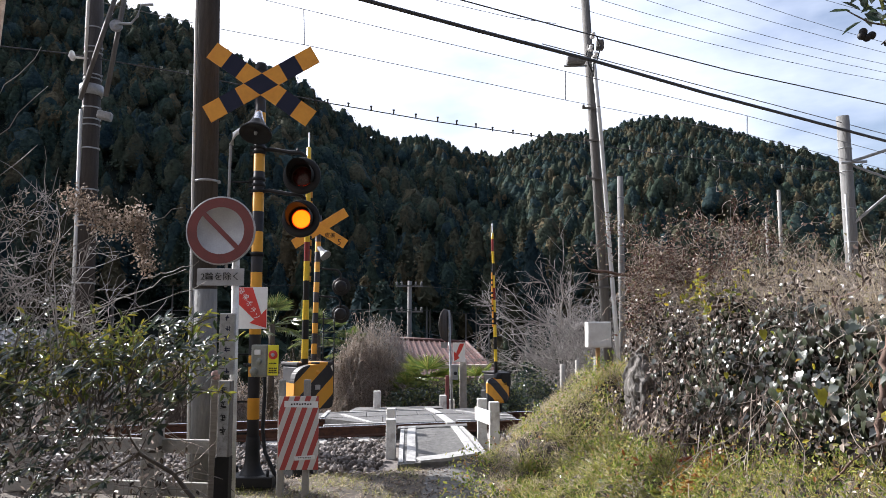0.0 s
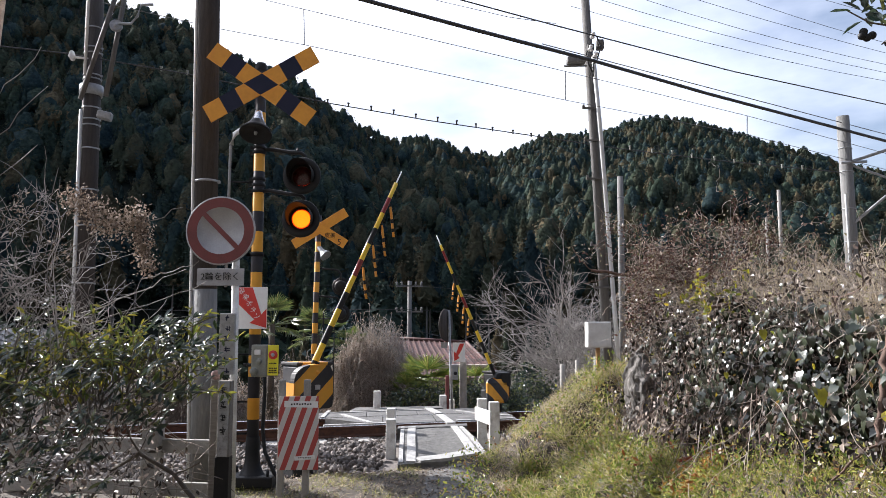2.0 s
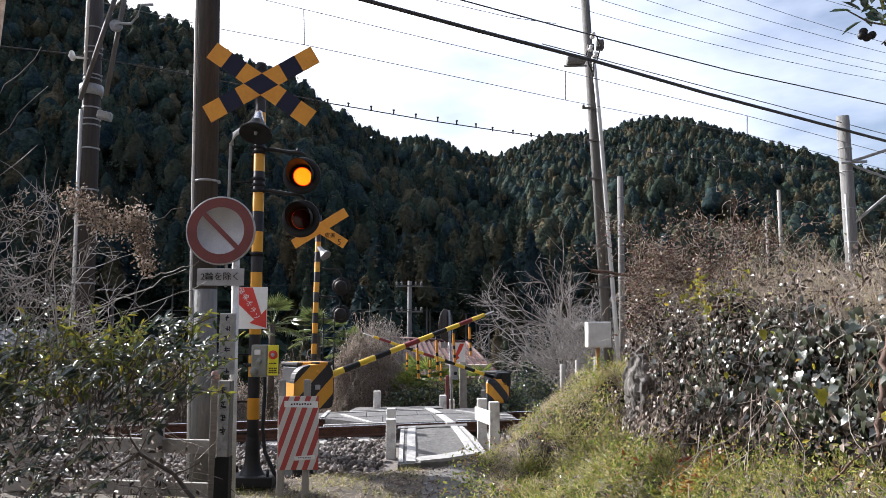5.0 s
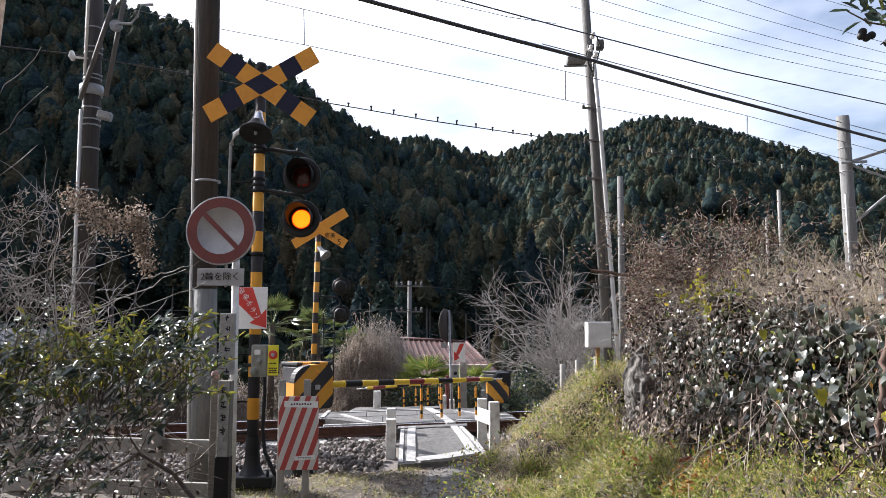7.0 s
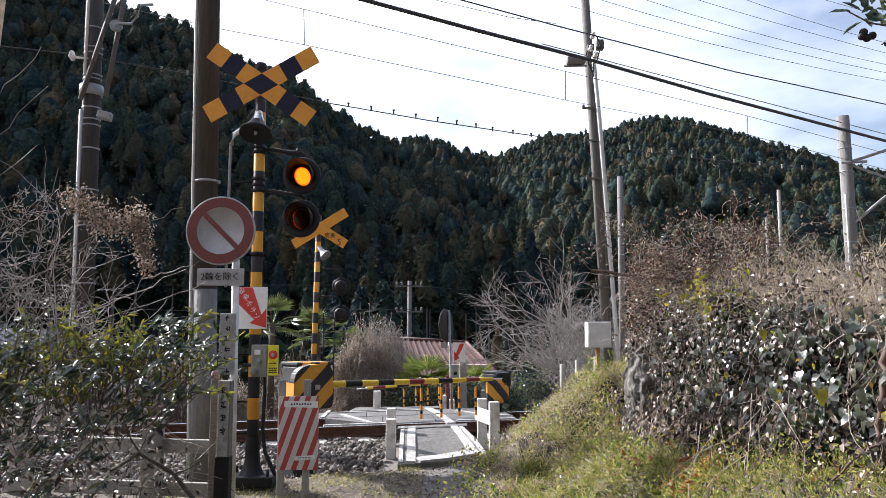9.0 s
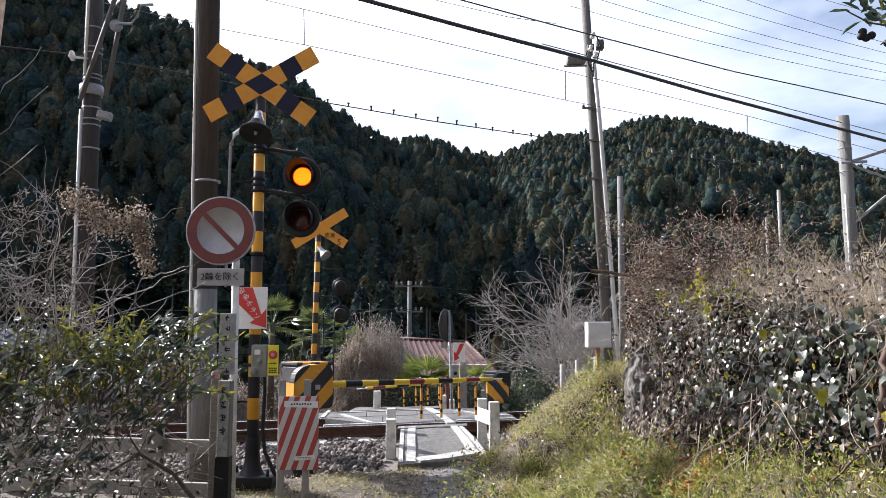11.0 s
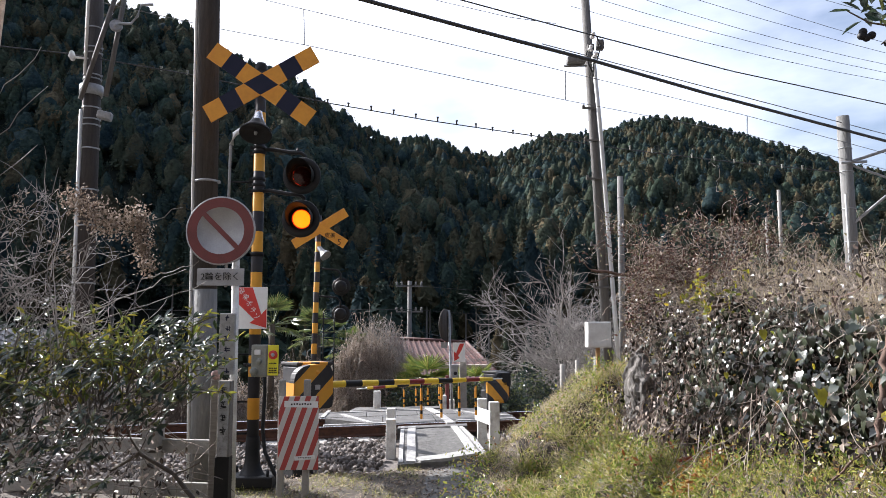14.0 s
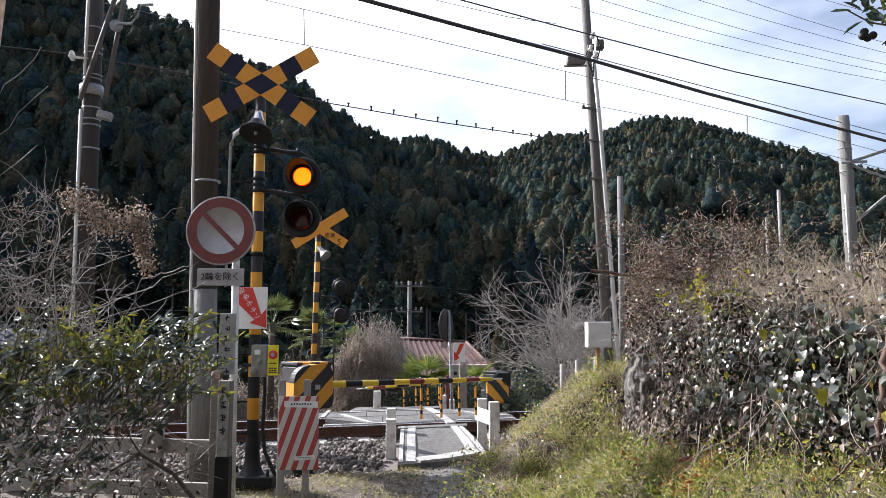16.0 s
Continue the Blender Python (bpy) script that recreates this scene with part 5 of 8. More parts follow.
lathe(bm, [(0.0, 0.02), (0.03, 0.02), (0.034, 0.0)], (0.23, 13.89, 0.56), (0, -1, 0), 14)
part("button", bm, M["black"], cab)
bm = bmesh.new()
box(bm, 0.08, 13.9, -0.1, 0.07, 0.06, 1.25, bevel=0.01)
part("stake", bm, M["faded_red"], cab, "dull red wooden stake")


# ---- poles ----
def banded_pole(name, a, b, r0, r1, mat, bands, label, category="utility pole"):
    ob = thing(name, label=label, category=category)
    bm = bmesh.new()
    cyl(bm, a, b, r0, r1, n=28)
    part("shaft", bm, mat, ob)
    a, b = Vector(a), Vector(b)
    for z in bands:
        k = (z - a.z) / (b.z - a.z)
        c, r = a.lerp(b, k), r0 + (r1 - r0) * k
        bm = bmesh.new()
        lathe(bm, [(r, -0.012), (r + 0.006, -0.012), (r + 0.006, 0.012), (r, 0.012)], c, b - a, 28)
        box(bm, c.x + r + 0.01, c.y, c.z, 0.03, 0.03, 0.03)
        part("band", bm, M["galv"], ob)
    return ob


p1 = banded_pole("utility_pole", (-2.432, 7.5, 1.7), (-2.63, 7.5, 9.5), 0.1184, 0.105, M["pole"], (2.82,), "thick brown-grey utility pole beside the signal")
bm = bmesh.new()
cyl(bm, (-2.38, 7.5, -0.35), (-2.432, 7.5, 1.7), 0.124, 0.1205, n=28)
part("shaft_base", bm, M["pole_grey"], p1, "paler lower shaft")
bm = bmesh.new()
tube(bm, [(-2.51, 7.46, -0.3), (-2.545, 7.46, 1.0), (-2.61, 7.46, 4.0), (-2.72, 7.46, 8.5)], 0.018, 8)
part("conduit", bm, M["box_white"], p1, "pale cable conduit")

mast = banded_pole("catenary_mast", (-5.80, 12.0, -0.6), (-6.02, 12.0, 9.0), 0.15, 0.135, M["mast"],
                   (2.10, 2.35, 3.05, 3.65, 4.35, 4.75, 4.85, 5.05, 5.55, 5.62, 6.0, 6.1, 6.45), "dark banded catenary mast with braces and a floodlight", "catenary mast")
bm = bmesh.new()
tube(bm, [(-5.96, 11.88, -0.5), (-5.99, 11.88, 2.5), (-6.04, 11.88, 5.0)], 0.03, 8)
tube(bm, [(-6.0, 11.86, 5.6), (-6.03, 11.86, 9.0)], 0.025, 8)
part("conduit", bm, M["box_white"], mast, "white conduit on the mast")
for a, b in (((-6.02, 11.8, 5.15), (-5.42, 11.8, 7.35)), ((-5.60, 11.8, 5.2), (-5.32, 11.8, 7.4))):
    bm = bmesh.new()
    tube(bm, [a, b], 0.042, 4)
    part("brace", bm, M["pole_mid"], mast)
bm = bmesh.new()
lathe(bm, [(0.0, 0.03), (0.03, 0.04), (0.035, 0.02), (0.08, 0.02), (0.10, 0.03), (0.10, 0.018), (0.085, 0.0), (0.10, -0.018), (0.10, -0.03), (0.0, -0.03)], (-5.45, 11.7, 6.38), (0.3, -1, 0.2), 24)
tube(bm, [(-5.4, 11.7, 6.42), (-5.2, 11.7, 6.42), (-5.1, 11.7, 6.55), (-5.05, 11.7, 6.75), (-4.85, 11.7, 6.75)], 0.025, 6)
part("pulley", bm, M["galv"], mast)
bm = bmesh.new()
box(bm, -5.56, 11.72, 4.84, 0.22, 0.16, 0.13, bevel=0.02, turn=pose(0, 0, 0, 0, 12, 10).to_3x3())
part("floodlight", bm, M["galv"], mast, "white floodlight")
bm = bmesh.new()
cyl(bm, (-5.9, 11.9, 5.88), (-6.2, 11.8, 5.88), 0.02, n=8)
lathe(bm, [(0.0, 0.05), (0.03, 0.045), (0.035, 0.02), (0.085, 0.0), (0.092, -0.015), (0.05, -0.02), (0.03, -0.05), (0.0, -0.055)], (-6.21, 11.8, 5.9), (-1, 0.08, 0.0), 20)
part("insulator", bm, M["porcelain"], mast)

bm = bmesh.new()
lathe(bm, [(0.145, -0.09), (0.185, -0.085), (0.19, 0.0), (0.185, 0.085), (0.145, 0.09)], (-5.945, 12.0, 5.36), (0, 0, 1), 24)
part("collar", bm, M["galv"], mast, "wide grey collar clamp")

p3 = banded_pole("utility_pole", (2.93, 13.0, 0.0), (2.60, 13.0, 8.6), 0.088, 0.076, M["pole_mid"], (2.1, 2.85, 4.05, 4.75, 5.35), "slim leaning grey pole with a conduit and fittings")
bm = bmesh.new()
tube(bm, [(3.05, 12.86, 0.6), (2.98, 12.86, 2.0), (2.83, 12.86, 5.0), (2.74, 12.86, 6.3)], 0.038, 10)
part("conduit", bm, M["box_white"], p3, "thick pale conduit")
bm = bmesh.new()
cyl(bm, (2.62, 12.9, 6.15), (2.2, 12.85, 6.12), 0.02, n=8)
box(bm, 2.42, 12.85, 6.22, 0.34, 0.2, 0.12, bevel=0.03)
part("street_light", bm, M["pole_grey"], p3, "grey lamp head on a short arm")
bm = bmesh.new()
box(bm, 2.85, 12.8, 6.5, 0.13, 0.14, 0.18, bevel=0.02)
box(bm, 2.68, 12.8, 6.45, 0.12, 0.12, 0.12, bevel=0.02)
part("junction_box", bm, M["pole_mid"], p3)
for z in (5.35, 4.75, 4.05, 2.85, 2.1):
    bm = bmesh.new()
    box(bm, 2.86 - 0.035 * z, 12.9, z, 0.30, 0.04, 0.03)
    lathe(bm, [(0.0, 0.04), (0.025, 0.035), (0.018, 0.01), (0.03, 0.0), (0.0, -0.01)], (2.86 - 0.035 * z - 0.13, 12.88, z + 0.02), (0, 0, 1), 10)
    part("cleat", bm, M["pole_mid"], p3)
for x_, z_ in ((2.70, 6.62), (2.66, 6.38), (2.74, 6.25)):
    bm = bmesh.new()
    lathe(bm, [(0.0, 0.09), (0.03, 0.085), (0.045, 0.05), (0.025, 0.03), (0.05, 0.0), (0.03, -0.03), (0.0, -0.035)], (x_, 12.72, z_), (0.3, -0.2, 1), 14)
    part("insulator", bm, M["porcelain"], p3)
bm = bmesh.new()
tube(bm, [(2.70, 12.72, 6.7), (2.78, 12.7, 6.62), (2.84, 12.7, 6.42), (2.78, 12.7, 6.2), (2.70, 12.72, 6.1), (2.72, 12.8, 5.9)], 0.012, 6)
tube(bm, [(2.66, 12.72, 6.45), (2.58, 12.7, 6.3), (2.62, 12.72, 6.12), (2.70, 12.8, 6.0)], 0.012, 6)
part("cable_loop", bm, M["wire"], p3)

box_thing = thing("meter_box", label="pale grey metal equipment box on a wooden stake", category="equipment box")
bm = bmesh.new()
box(bm, 2.62, 12.5, 1.27, 0.40, 0.25, 0.43, bevel=0.015)
part("case", bm, M["box_white"], box_thing)
bm = bmesh.new()
box(bm, 2.62, 12.37, 1.27, 0.37, 0.012, 0.40, bevel=0.004)
part("door", bm, M["box_white"], box_thing)
bm = bmesh.new()
box(bm, 2.62, 12.55, 0.5, 0.06, 0.06, 1.2)
part("stake", bm, surface("orange_wood", (0.42, 0.24, 0.10), (0.3, 0.17, 0.07), 0.05, 0.8, bump=0.3), box_thing)

banded_pole("steel_pole", (4.10, 17.0, -0.6), (4.18, 17.0, 5.0), 0.075, 0.07, M["pole_grey"], (2.6, 3.6, 4.5), "slim pale grey steel pole")
p5 = banded_pole("catenary_mast", (8.52, 15.2, -0.4), (8.52, 15.2, 5.9), 0.14, 0.125, M["pole_grey"], (3.2, 3.9, 4.7, 5.2), "grey concrete catenary mast with a bracket arm", "catenary mast")
bm = bmesh.new()
tube(bm, [(8.45, 15.1, 4.85), (10.6, 15.6, 5.6)], 0.035, 8)
tube(bm, [(8.5, 15.1, 4.85), (10.6, 15.6, 4.3)], 0.025, 8)
tube(bm, [(8.3, 15.0, 4.85), (8.9, 15.1, 4.9)], 0.03, 8)
tube(bm, [(8.5, 15.1, 3.55), (10.5, 15.3, 5.1)], 0.03, 8)
part("bracket_arm", bm, M["galv"], p5)
bm = bmesh.new()
tube(bm, [(8.40, 15.08, 1.0), (8.40, 15.08, 4.2)], 0.02, 6)
part("conduit", bm, M["box_white"], p5)

for x, y, z0, z1, r in ((2.1, 13.2, -0.3, 0.75, 0.045), (2.42, 13.5, -0.3, 0.82, 0.04), (2.72, 13.3, -0.3, 0.88, 0.045), (4.86, 10.5, 0.8, 3.35, 0.028), (4.66, 10.5, 0.8, 2.95, 0.022)):
    ob = thing("stake", pose(x, y, 0), "weathered grey stake standing in the undergrowth", "stake", "stakes in the undergrowth")
    bm = bmesh.new()
    cyl(bm, (0, 0, z0), (0.02, 0, z1), r, r * 0.9, n=10)
    part("shaft", bm, M["concrete"], ob)

cane = thing("stake", label="tall pale bamboo cane leaning at the edge of the bushes", category="stake")
bm = bmesh.new()
ringed(bm, [-0.3 + 0.33 * i for i in range(15)], [0.0125 + 0.0015 * (i % 2) for i in range(15)], [0] * 14, "z", 10)
part("shaft", bm, M["tan_twig"], cane)
cane.matrix_basis = pose(-2.142, 3.2, 0.0, 0, 2.6, 0)

up = thing("utility_pole", label="far utility pole with two crossarms and insulators", category="utility pole")
bm = bmesh.new()
cyl(bm, (-2.5, 55, -4), (-2.5, 55, 5.5), 0.19, 0.15, n=12)
part("shaft", bm, M["pole_grey"], up)
for z in (5.1, 3.2):
    bm = bmesh.new()
    box(bm, -2.5, 54.8, z, 2.0, 0.1, 0.1)
    for k in (-0.9, -0.55, 0.45, 0.85):
        lathe(bm, [(0.02, 0.3), (0.1, 0.25), (0.05, 0.15), (0.1, 0.1), (0.04, 0.0)], (-2.5 + k, 54.8, z + 0.05), (0.3 * k, 0, 1), 8)
    part("crossarm", bm, M["pole_grey"], up)


# ---- wires ----
def wire(pts, r, mat, label, name="overhead_wire", sag=0.0):
    pts = np.array(pts, float)
    if len(pts) == 2 and sag:
        t = np.linspace(0, 1, 14)[:, None]
        pts = pts[0] * (1 - t) + pts[1] * t - np.array([[0, 0, 4 * sag]]) * t * (1 - t)
    ob = part(name, tubes_np(name, [pts], [(r, r)], 6), M[mat])
    return tagged(ob, label, "cable", "overhead wires")


def WIRES():
    """The overhead wires, their hangers and clips."""
    wire([(-1.69, 9.3, 5.85), (-1.09, 9.7, 5.87), (0.48, 10.6, 5.83), (2.44, 11.9, 5.88), (4.97, 13.4, 5.8), (9.65, 15.6, 5.48), (11.96, 16.6, 5.32)], 0.03, "wire", "thick black overhead cable")
    wire([(-0.204, 10.5, 6.391), (1.91, 11.8, 6.424), (3.722, 12.65, 6.344), (5.512, 13.4, 6.225), (9.341, 15, 6.107), (11.612, 16, 6.094)], 0.011, "wire", "thin black overhead wire")
    wire([(-3.23, 10.4, 6.35), (-2.14, 10.76, 6.23), (2.1, 12.15, 5.76), (5.7, 13.36, 5.35), (8.93, 14.46, 4.91)], 0.005, "wire_pale", "messenger wire over the track")
    wire([(-4.82, 9.88, 5.92), (-3.33, 10.37, 5.75), (-2.12, 10.76, 5.66), (2.11, 12.16, 5.25), (5.72, 13.37, 4.98), (8.9, 14.46, 4.58)], 0.005, "wire_pale", "contact wire over the track")
    wire([(-7.51, 9.5, 5.29), (-6.28, 11.8, 5.94), (-4.49, 12.4, 5.81), (-2.11, 13.0, 5.48), (-0.26, 13.6, 5.33), (1.74, 14.1, 5.18), (3.5, 14.5, 5.03), (5.73, 15, 4.9), (8.42, 15.2, 4.69)], 0.01, "wire", "bundled wire with small clips")
    wire([(6.96, 38.1, 19.19), (11.00, 39.7, 18.83), (15.32, 41.3, 18.48), (19.92, 42.9, 18.15), (24.75, 44.4, 17.82), (29.92, 46.0, 17.58)], 0.014, "wire_pale", "thin distant power line")
    wire([(7.65, 38.4, 20.02), (11.59, 39.9, 19.59), (15.78, 41.4, 19.17), (20.28, 43.0, 18.82), (24.99, 44.5, 18.45), (29.96, 46.0, 18.12)], 0.014, "wire_pale", "thin distant power line")
    wire([(10.77, 39.6, 20.52), (14.26, 40.9, 20.08), (17.93, 42.2, 19.67), (21.74, 43.4, 19.26), (25.77, 44.7, 18.94), (30.00, 46.0, 18.67)], 0.014, "wire_pale", "thin distant power line")
    wire([(13.87, 40.7, 21.12), (16.88, 41.8, 20.80), (19.97, 42.8, 20.43), (23.22, 43.9, 20.10), (26.55, 44.9, 19.72), (30.05, 46.0, 19.39)], 0.014, "wire_pale", "thin distant power line")
    wire([(17.16, 41.9, 21.77), (19.59, 42.7, 21.36), (22.09, 43.5, 20.98), (24.67, 44.3, 20.63), (27.38, 45.2, 20.36), (30.11, 46.0, 20.09)], 0.014, "wire_pale", "thin distant power line")
    wire([(22.85, 43.7, 22.57), (24.30, 44.2, 22.44), (25.73, 44.6, 22.27), (27.23, 45.1, 22.13), (28.69, 45.5, 21.94), (30.24, 46.0, 21.79)], 0.014, "wire_pale", "thin distant power line")
    wire([(1.69, 12, 6.19), (9.72, 15.7, 5.66)], 0.008, "wire_pale", "thin distant power line")
    wire([(-34.08, 50, 5.22), (-24.19, 52, 4.98), (-2.53, 54.7, 5.17), (14.08, 58, 4.07)], 0.018, "wire", "thin distant power line")
    wire([(-33.94, 50, 3.49), (-18.11, 52, 3.18), (-2.52, 54.7, 3.37), (14.03, 58, 2.3)], 0.018, "wire", "thin distant power line")
    wire([(-2.02, 54, 1.81), (3.93, 60, 0.38)], 0.03, "wire", "thin distant power line")
    wire([(-0.48, 12, 7.06), (1.12, 12, 6.67), (1.94, 12, 6.55)], 0.005, "wire_pale", "thin black overhead wire")
    wire([(-2.14, 10.76, 6.23), (-2.12, 10.76, 5.66)], 0.009, "wire_pale", "thin hanger between the track wires", "wire_hanger")
    wire([(2.1, 12.15, 5.76), (2.09, 12.15, 5.25)], 0.009, "wire_pale", "thin hanger between the track wires", "wire_hanger")
    wire([(5.7, 13.36, 5.35), (5.68, 13.36, 4.97)], 0.009, "wire_pale", "thin hanger between the track wires", "wire_hanger")
    clips = [(-4.9, 12.3, 5.84), (-4.48, 12.41, 5.81), (-2.11, 13.01, 5.49), (-1.74, 13.1, 5.45), (-1.33, 13.19, 5.42), (-0.92, 13.29, 5.38), (-0.51, 13.38, 5.33), (-0.1, 13.48, 5.3), (0.26, 13.56, 5.26), (0.63, 13.64, 5.22), (0.95, 13.71, 5.17), (1.35, 13.8, 5.14), (1.71, 13.87, 5.1), (3.73, 14.29, 4.96), (4.2, 14.39, 4.92), (4.63, 14.47, 4.91), (5.05, 14.56, 4.86), (5.54, 14.65, 4.83), (5.98, 14.74, 4.8), (6.55, 14.84, 4.77), (7.05, 14.94, 4.74), (7.51, 15.02, 4.73)]
    for c in clips:
        bm = bmesh.new()
        box(bm, c[0], c[1], c[2] + 0.02, 0.028, 0.03, 0.075, bevel=0.006)
        box(bm, c[0], c[1], c[2] + 0.055, 0.042, 0.04, 0.025, bevel=0.006)
        tagged(part("wire_clip", bm, M["wire"] if -2.2 < c[0] < 3.6 else M["box_grey"]), "small clip on the bundled wire", "wire clip", "wire clips")


WIRES()


# ---- house beyond the track ----
house = thing("house", label="low house with a dull red ribbed metal roof", category="house")
bm = bmesh.new()
box(bm, -0.2, 26.6, -1.2, 3.6, 4.6, 3.1)
part("wall", bm, M["wall"], house)
A, B, C, D = Vector((-2.1, 28.6, 1.2)), Vector((0.85, 27.6, 1.02)), Vector((1.75, 23.4, 0.0)), Vector((-1.6, 23.2, -0.05))
bm = bmesh.new()
n_rib = 15
for i in range(n_rib):
    k0, k1 = i / n_rib, (i + 0.82) / n_rib
    k2 = (i + 1) / n_rib
    up_v = Vector((0, -0.15, 0.05))
    a0, a1, a2 = A.lerp(B, k0), A.lerp(B, k1), A.lerp(B, k2)
    d0, d1, d2 = D.lerp(C, k0), D.lerp(C, k1), D.lerp(C, k2)
    e = Vector((0, -0.02, 0.05))
    vs = [bm.verts.new(p) for p in (a0, a1, d1, d0)]
    bm.faces.new(vs)
    vs = [bm.verts.new(p) for p in (a1 + e, a2 + e, d2 + e, d1 + e)]
    bm.faces.new(vs)
    bm.faces.new([bm.verts.new(p) for p in (a1, a1 + e, d1 + e, d1)])
    bm.faces.new([bm.verts.new(p) for p in (a2, d2, d2 + e, a2 + e)])
roof = part("roof", bm, M["roof"], house, "ribbed dull red metal roof")
bm = bmesh.new()
tube(bm, [A + Vector((-0.1, 0, 0.06)), B + Vector((0.1, 0, 0.06))], 0.06, 6)
tube(bm, [B + Vector((0.02, 0, 0.06)), C + Vector((0.05, 0, 0.06))], 0.05, 6)
part("ridge_cap", bm, M["roof"], roof)


# ---- tiled shed beyond the track ----
shed = thing("shed", label="low shed with a grey tiled roof and pale walls", category="shed")
bm = bmesh.new()
box(bm, -12.9, 19.1, -0.40, 4.6, 2.0, 1.8)
part("wall", bm, M["wall"], shed)
bm = bmesh.new()
box(bm, -11.05, 18.07, -0.2, 0.62, 0.06, 1.15, bevel=0.01)
part("door", bm, M["box_white"], shed)
M["tile"] = surface("grey_glazed_tile", (0.11, 0.115, 0.125), (0.075, 0.08, 0.088), 0.3, 0.32, bump=0.1, per_object=0.25)
bm = bmesh.new()
slab(bm, [(-15.4, 17.7), (-10.25, 17.7), (-10.25, 20.3), (-15.4, 20.3)], 0.0, 0.05)
bmesh.ops.rotate(bm, cent=(0, 17.7, 0), matrix=Matrix.Rotation(radians(20), 3, "X"), verts=bm.verts)
bmesh.ops.translate(bm, vec=(0, 0, 0.46), verts=bm.verts)
shed_roof = part("roof", bm, M["pole_mid"], shed)
bm = bmesh.new()
ring = [[bm.verts.new((0.145 * (k / 4 - 0.5) * 2, y, 0.055 * cos(k * pi / 2.4) + lift)) for k in range(5)] for y, lift in ((0.0, 0.03), (0.26, 0.0))]
for k in range(4):
    bm.faces.new((ring[0][k], ring[0][k + 1], ring[1][k + 1], ring[1][k]))
    bm.faces.new([bm.verts.new(v.co + Vector((0, 0, dz))) for v, dz in ((ring[0][k], 0), (ring[0][k], -0.025), (ring[0][k + 1], -0.025), (ring[0][k + 1], 0))])
tile_me = bpy.data.meshes.new("tile")
bm.to_mesh(tile_me)
bm.free()
tile_me.materials.append(M["tile"])
for i in range(13):
    for j in range(11):
        ob = new("tile", tile_me)
        ob.parent = shed_roof
        ob.matrix_basis = pose(0, 17.7, 0.46) @ pose(0, 0, 0, 20, 0, 0) @ pose(-10.42 - 0.29 * i, -0.03 + 0.235 * j, 0.10)

# ---- plants beyond the track ----
def plant(name, label, category, group=""):
    return thing(name, label=label, category=category, group=group)


def bare_shrub(x, y, z, height, stems, seed, mat, label, lean=0.5, droop=0.0, level=3, r=0.03, kids=5, wild=0.2, spread=0.8):
    rng = np.random.default_rng(seed)
    paths, radii = [], []
    for _ in range(stems):
        a = rng.uniform(0, 2 * pi)
        d = np.array([cos(a) * lean, sin(a) * lean, 1.0]) + rng.normal(0, 0.15, 3)
        grow(rng, np.array([x, y, z]) + rng.normal(0, 0.12, 3) * [1, 1, 0], d, height * rng.uniform(0.55, 0.8), r, level, wild, droop, kids, spread, 0.58, paths, radii)
    ob = plant("bare_shrub", label, "shrub")
    part("stemwork", tubes_np("stemwork", [p for p, q in zip(paths, radii) if q[0] > r * 0.4], [(q[0], q[1]) for q in radii if q[0] > r * 0.4], 5), M[mat], ob)
    thin = [(p, q) for p, q in zip(paths, radii) if q[0] <= r * 0.4]
    part("twig_web", tubes_np("twig_web", [p for p, q in thin], [(max(q[0], 0.005), max(q[1], 0.003)) for p, q in thin], 3), M[mat], ob)
    return ob, thin


bare_shrub(3.35, 20.0, -1.2, 3.5, 8, 31, "pale_twig", "leafless grey shrub with dense twigs beyond the track", 0.7, 0.0, 3, 0.032, 7, 0.13, 0.62)
bare_shrub(4.3, 21.0, -1.2, 3.9, 7, 32, "pale_twig", "leafless grey shrub with dense twigs beyond the track", 0.6, 0.0, 3, 0.045, 7, 0.13, 0.62)
bare_shrub(2.3, 21.5, -1.4, 2.4, 5, 33, "pale_twig", "leafless grey shrub with dense twigs beyond the track", 0.8, 0.0, 3, 0.028, 5, 0.13, 0.62)


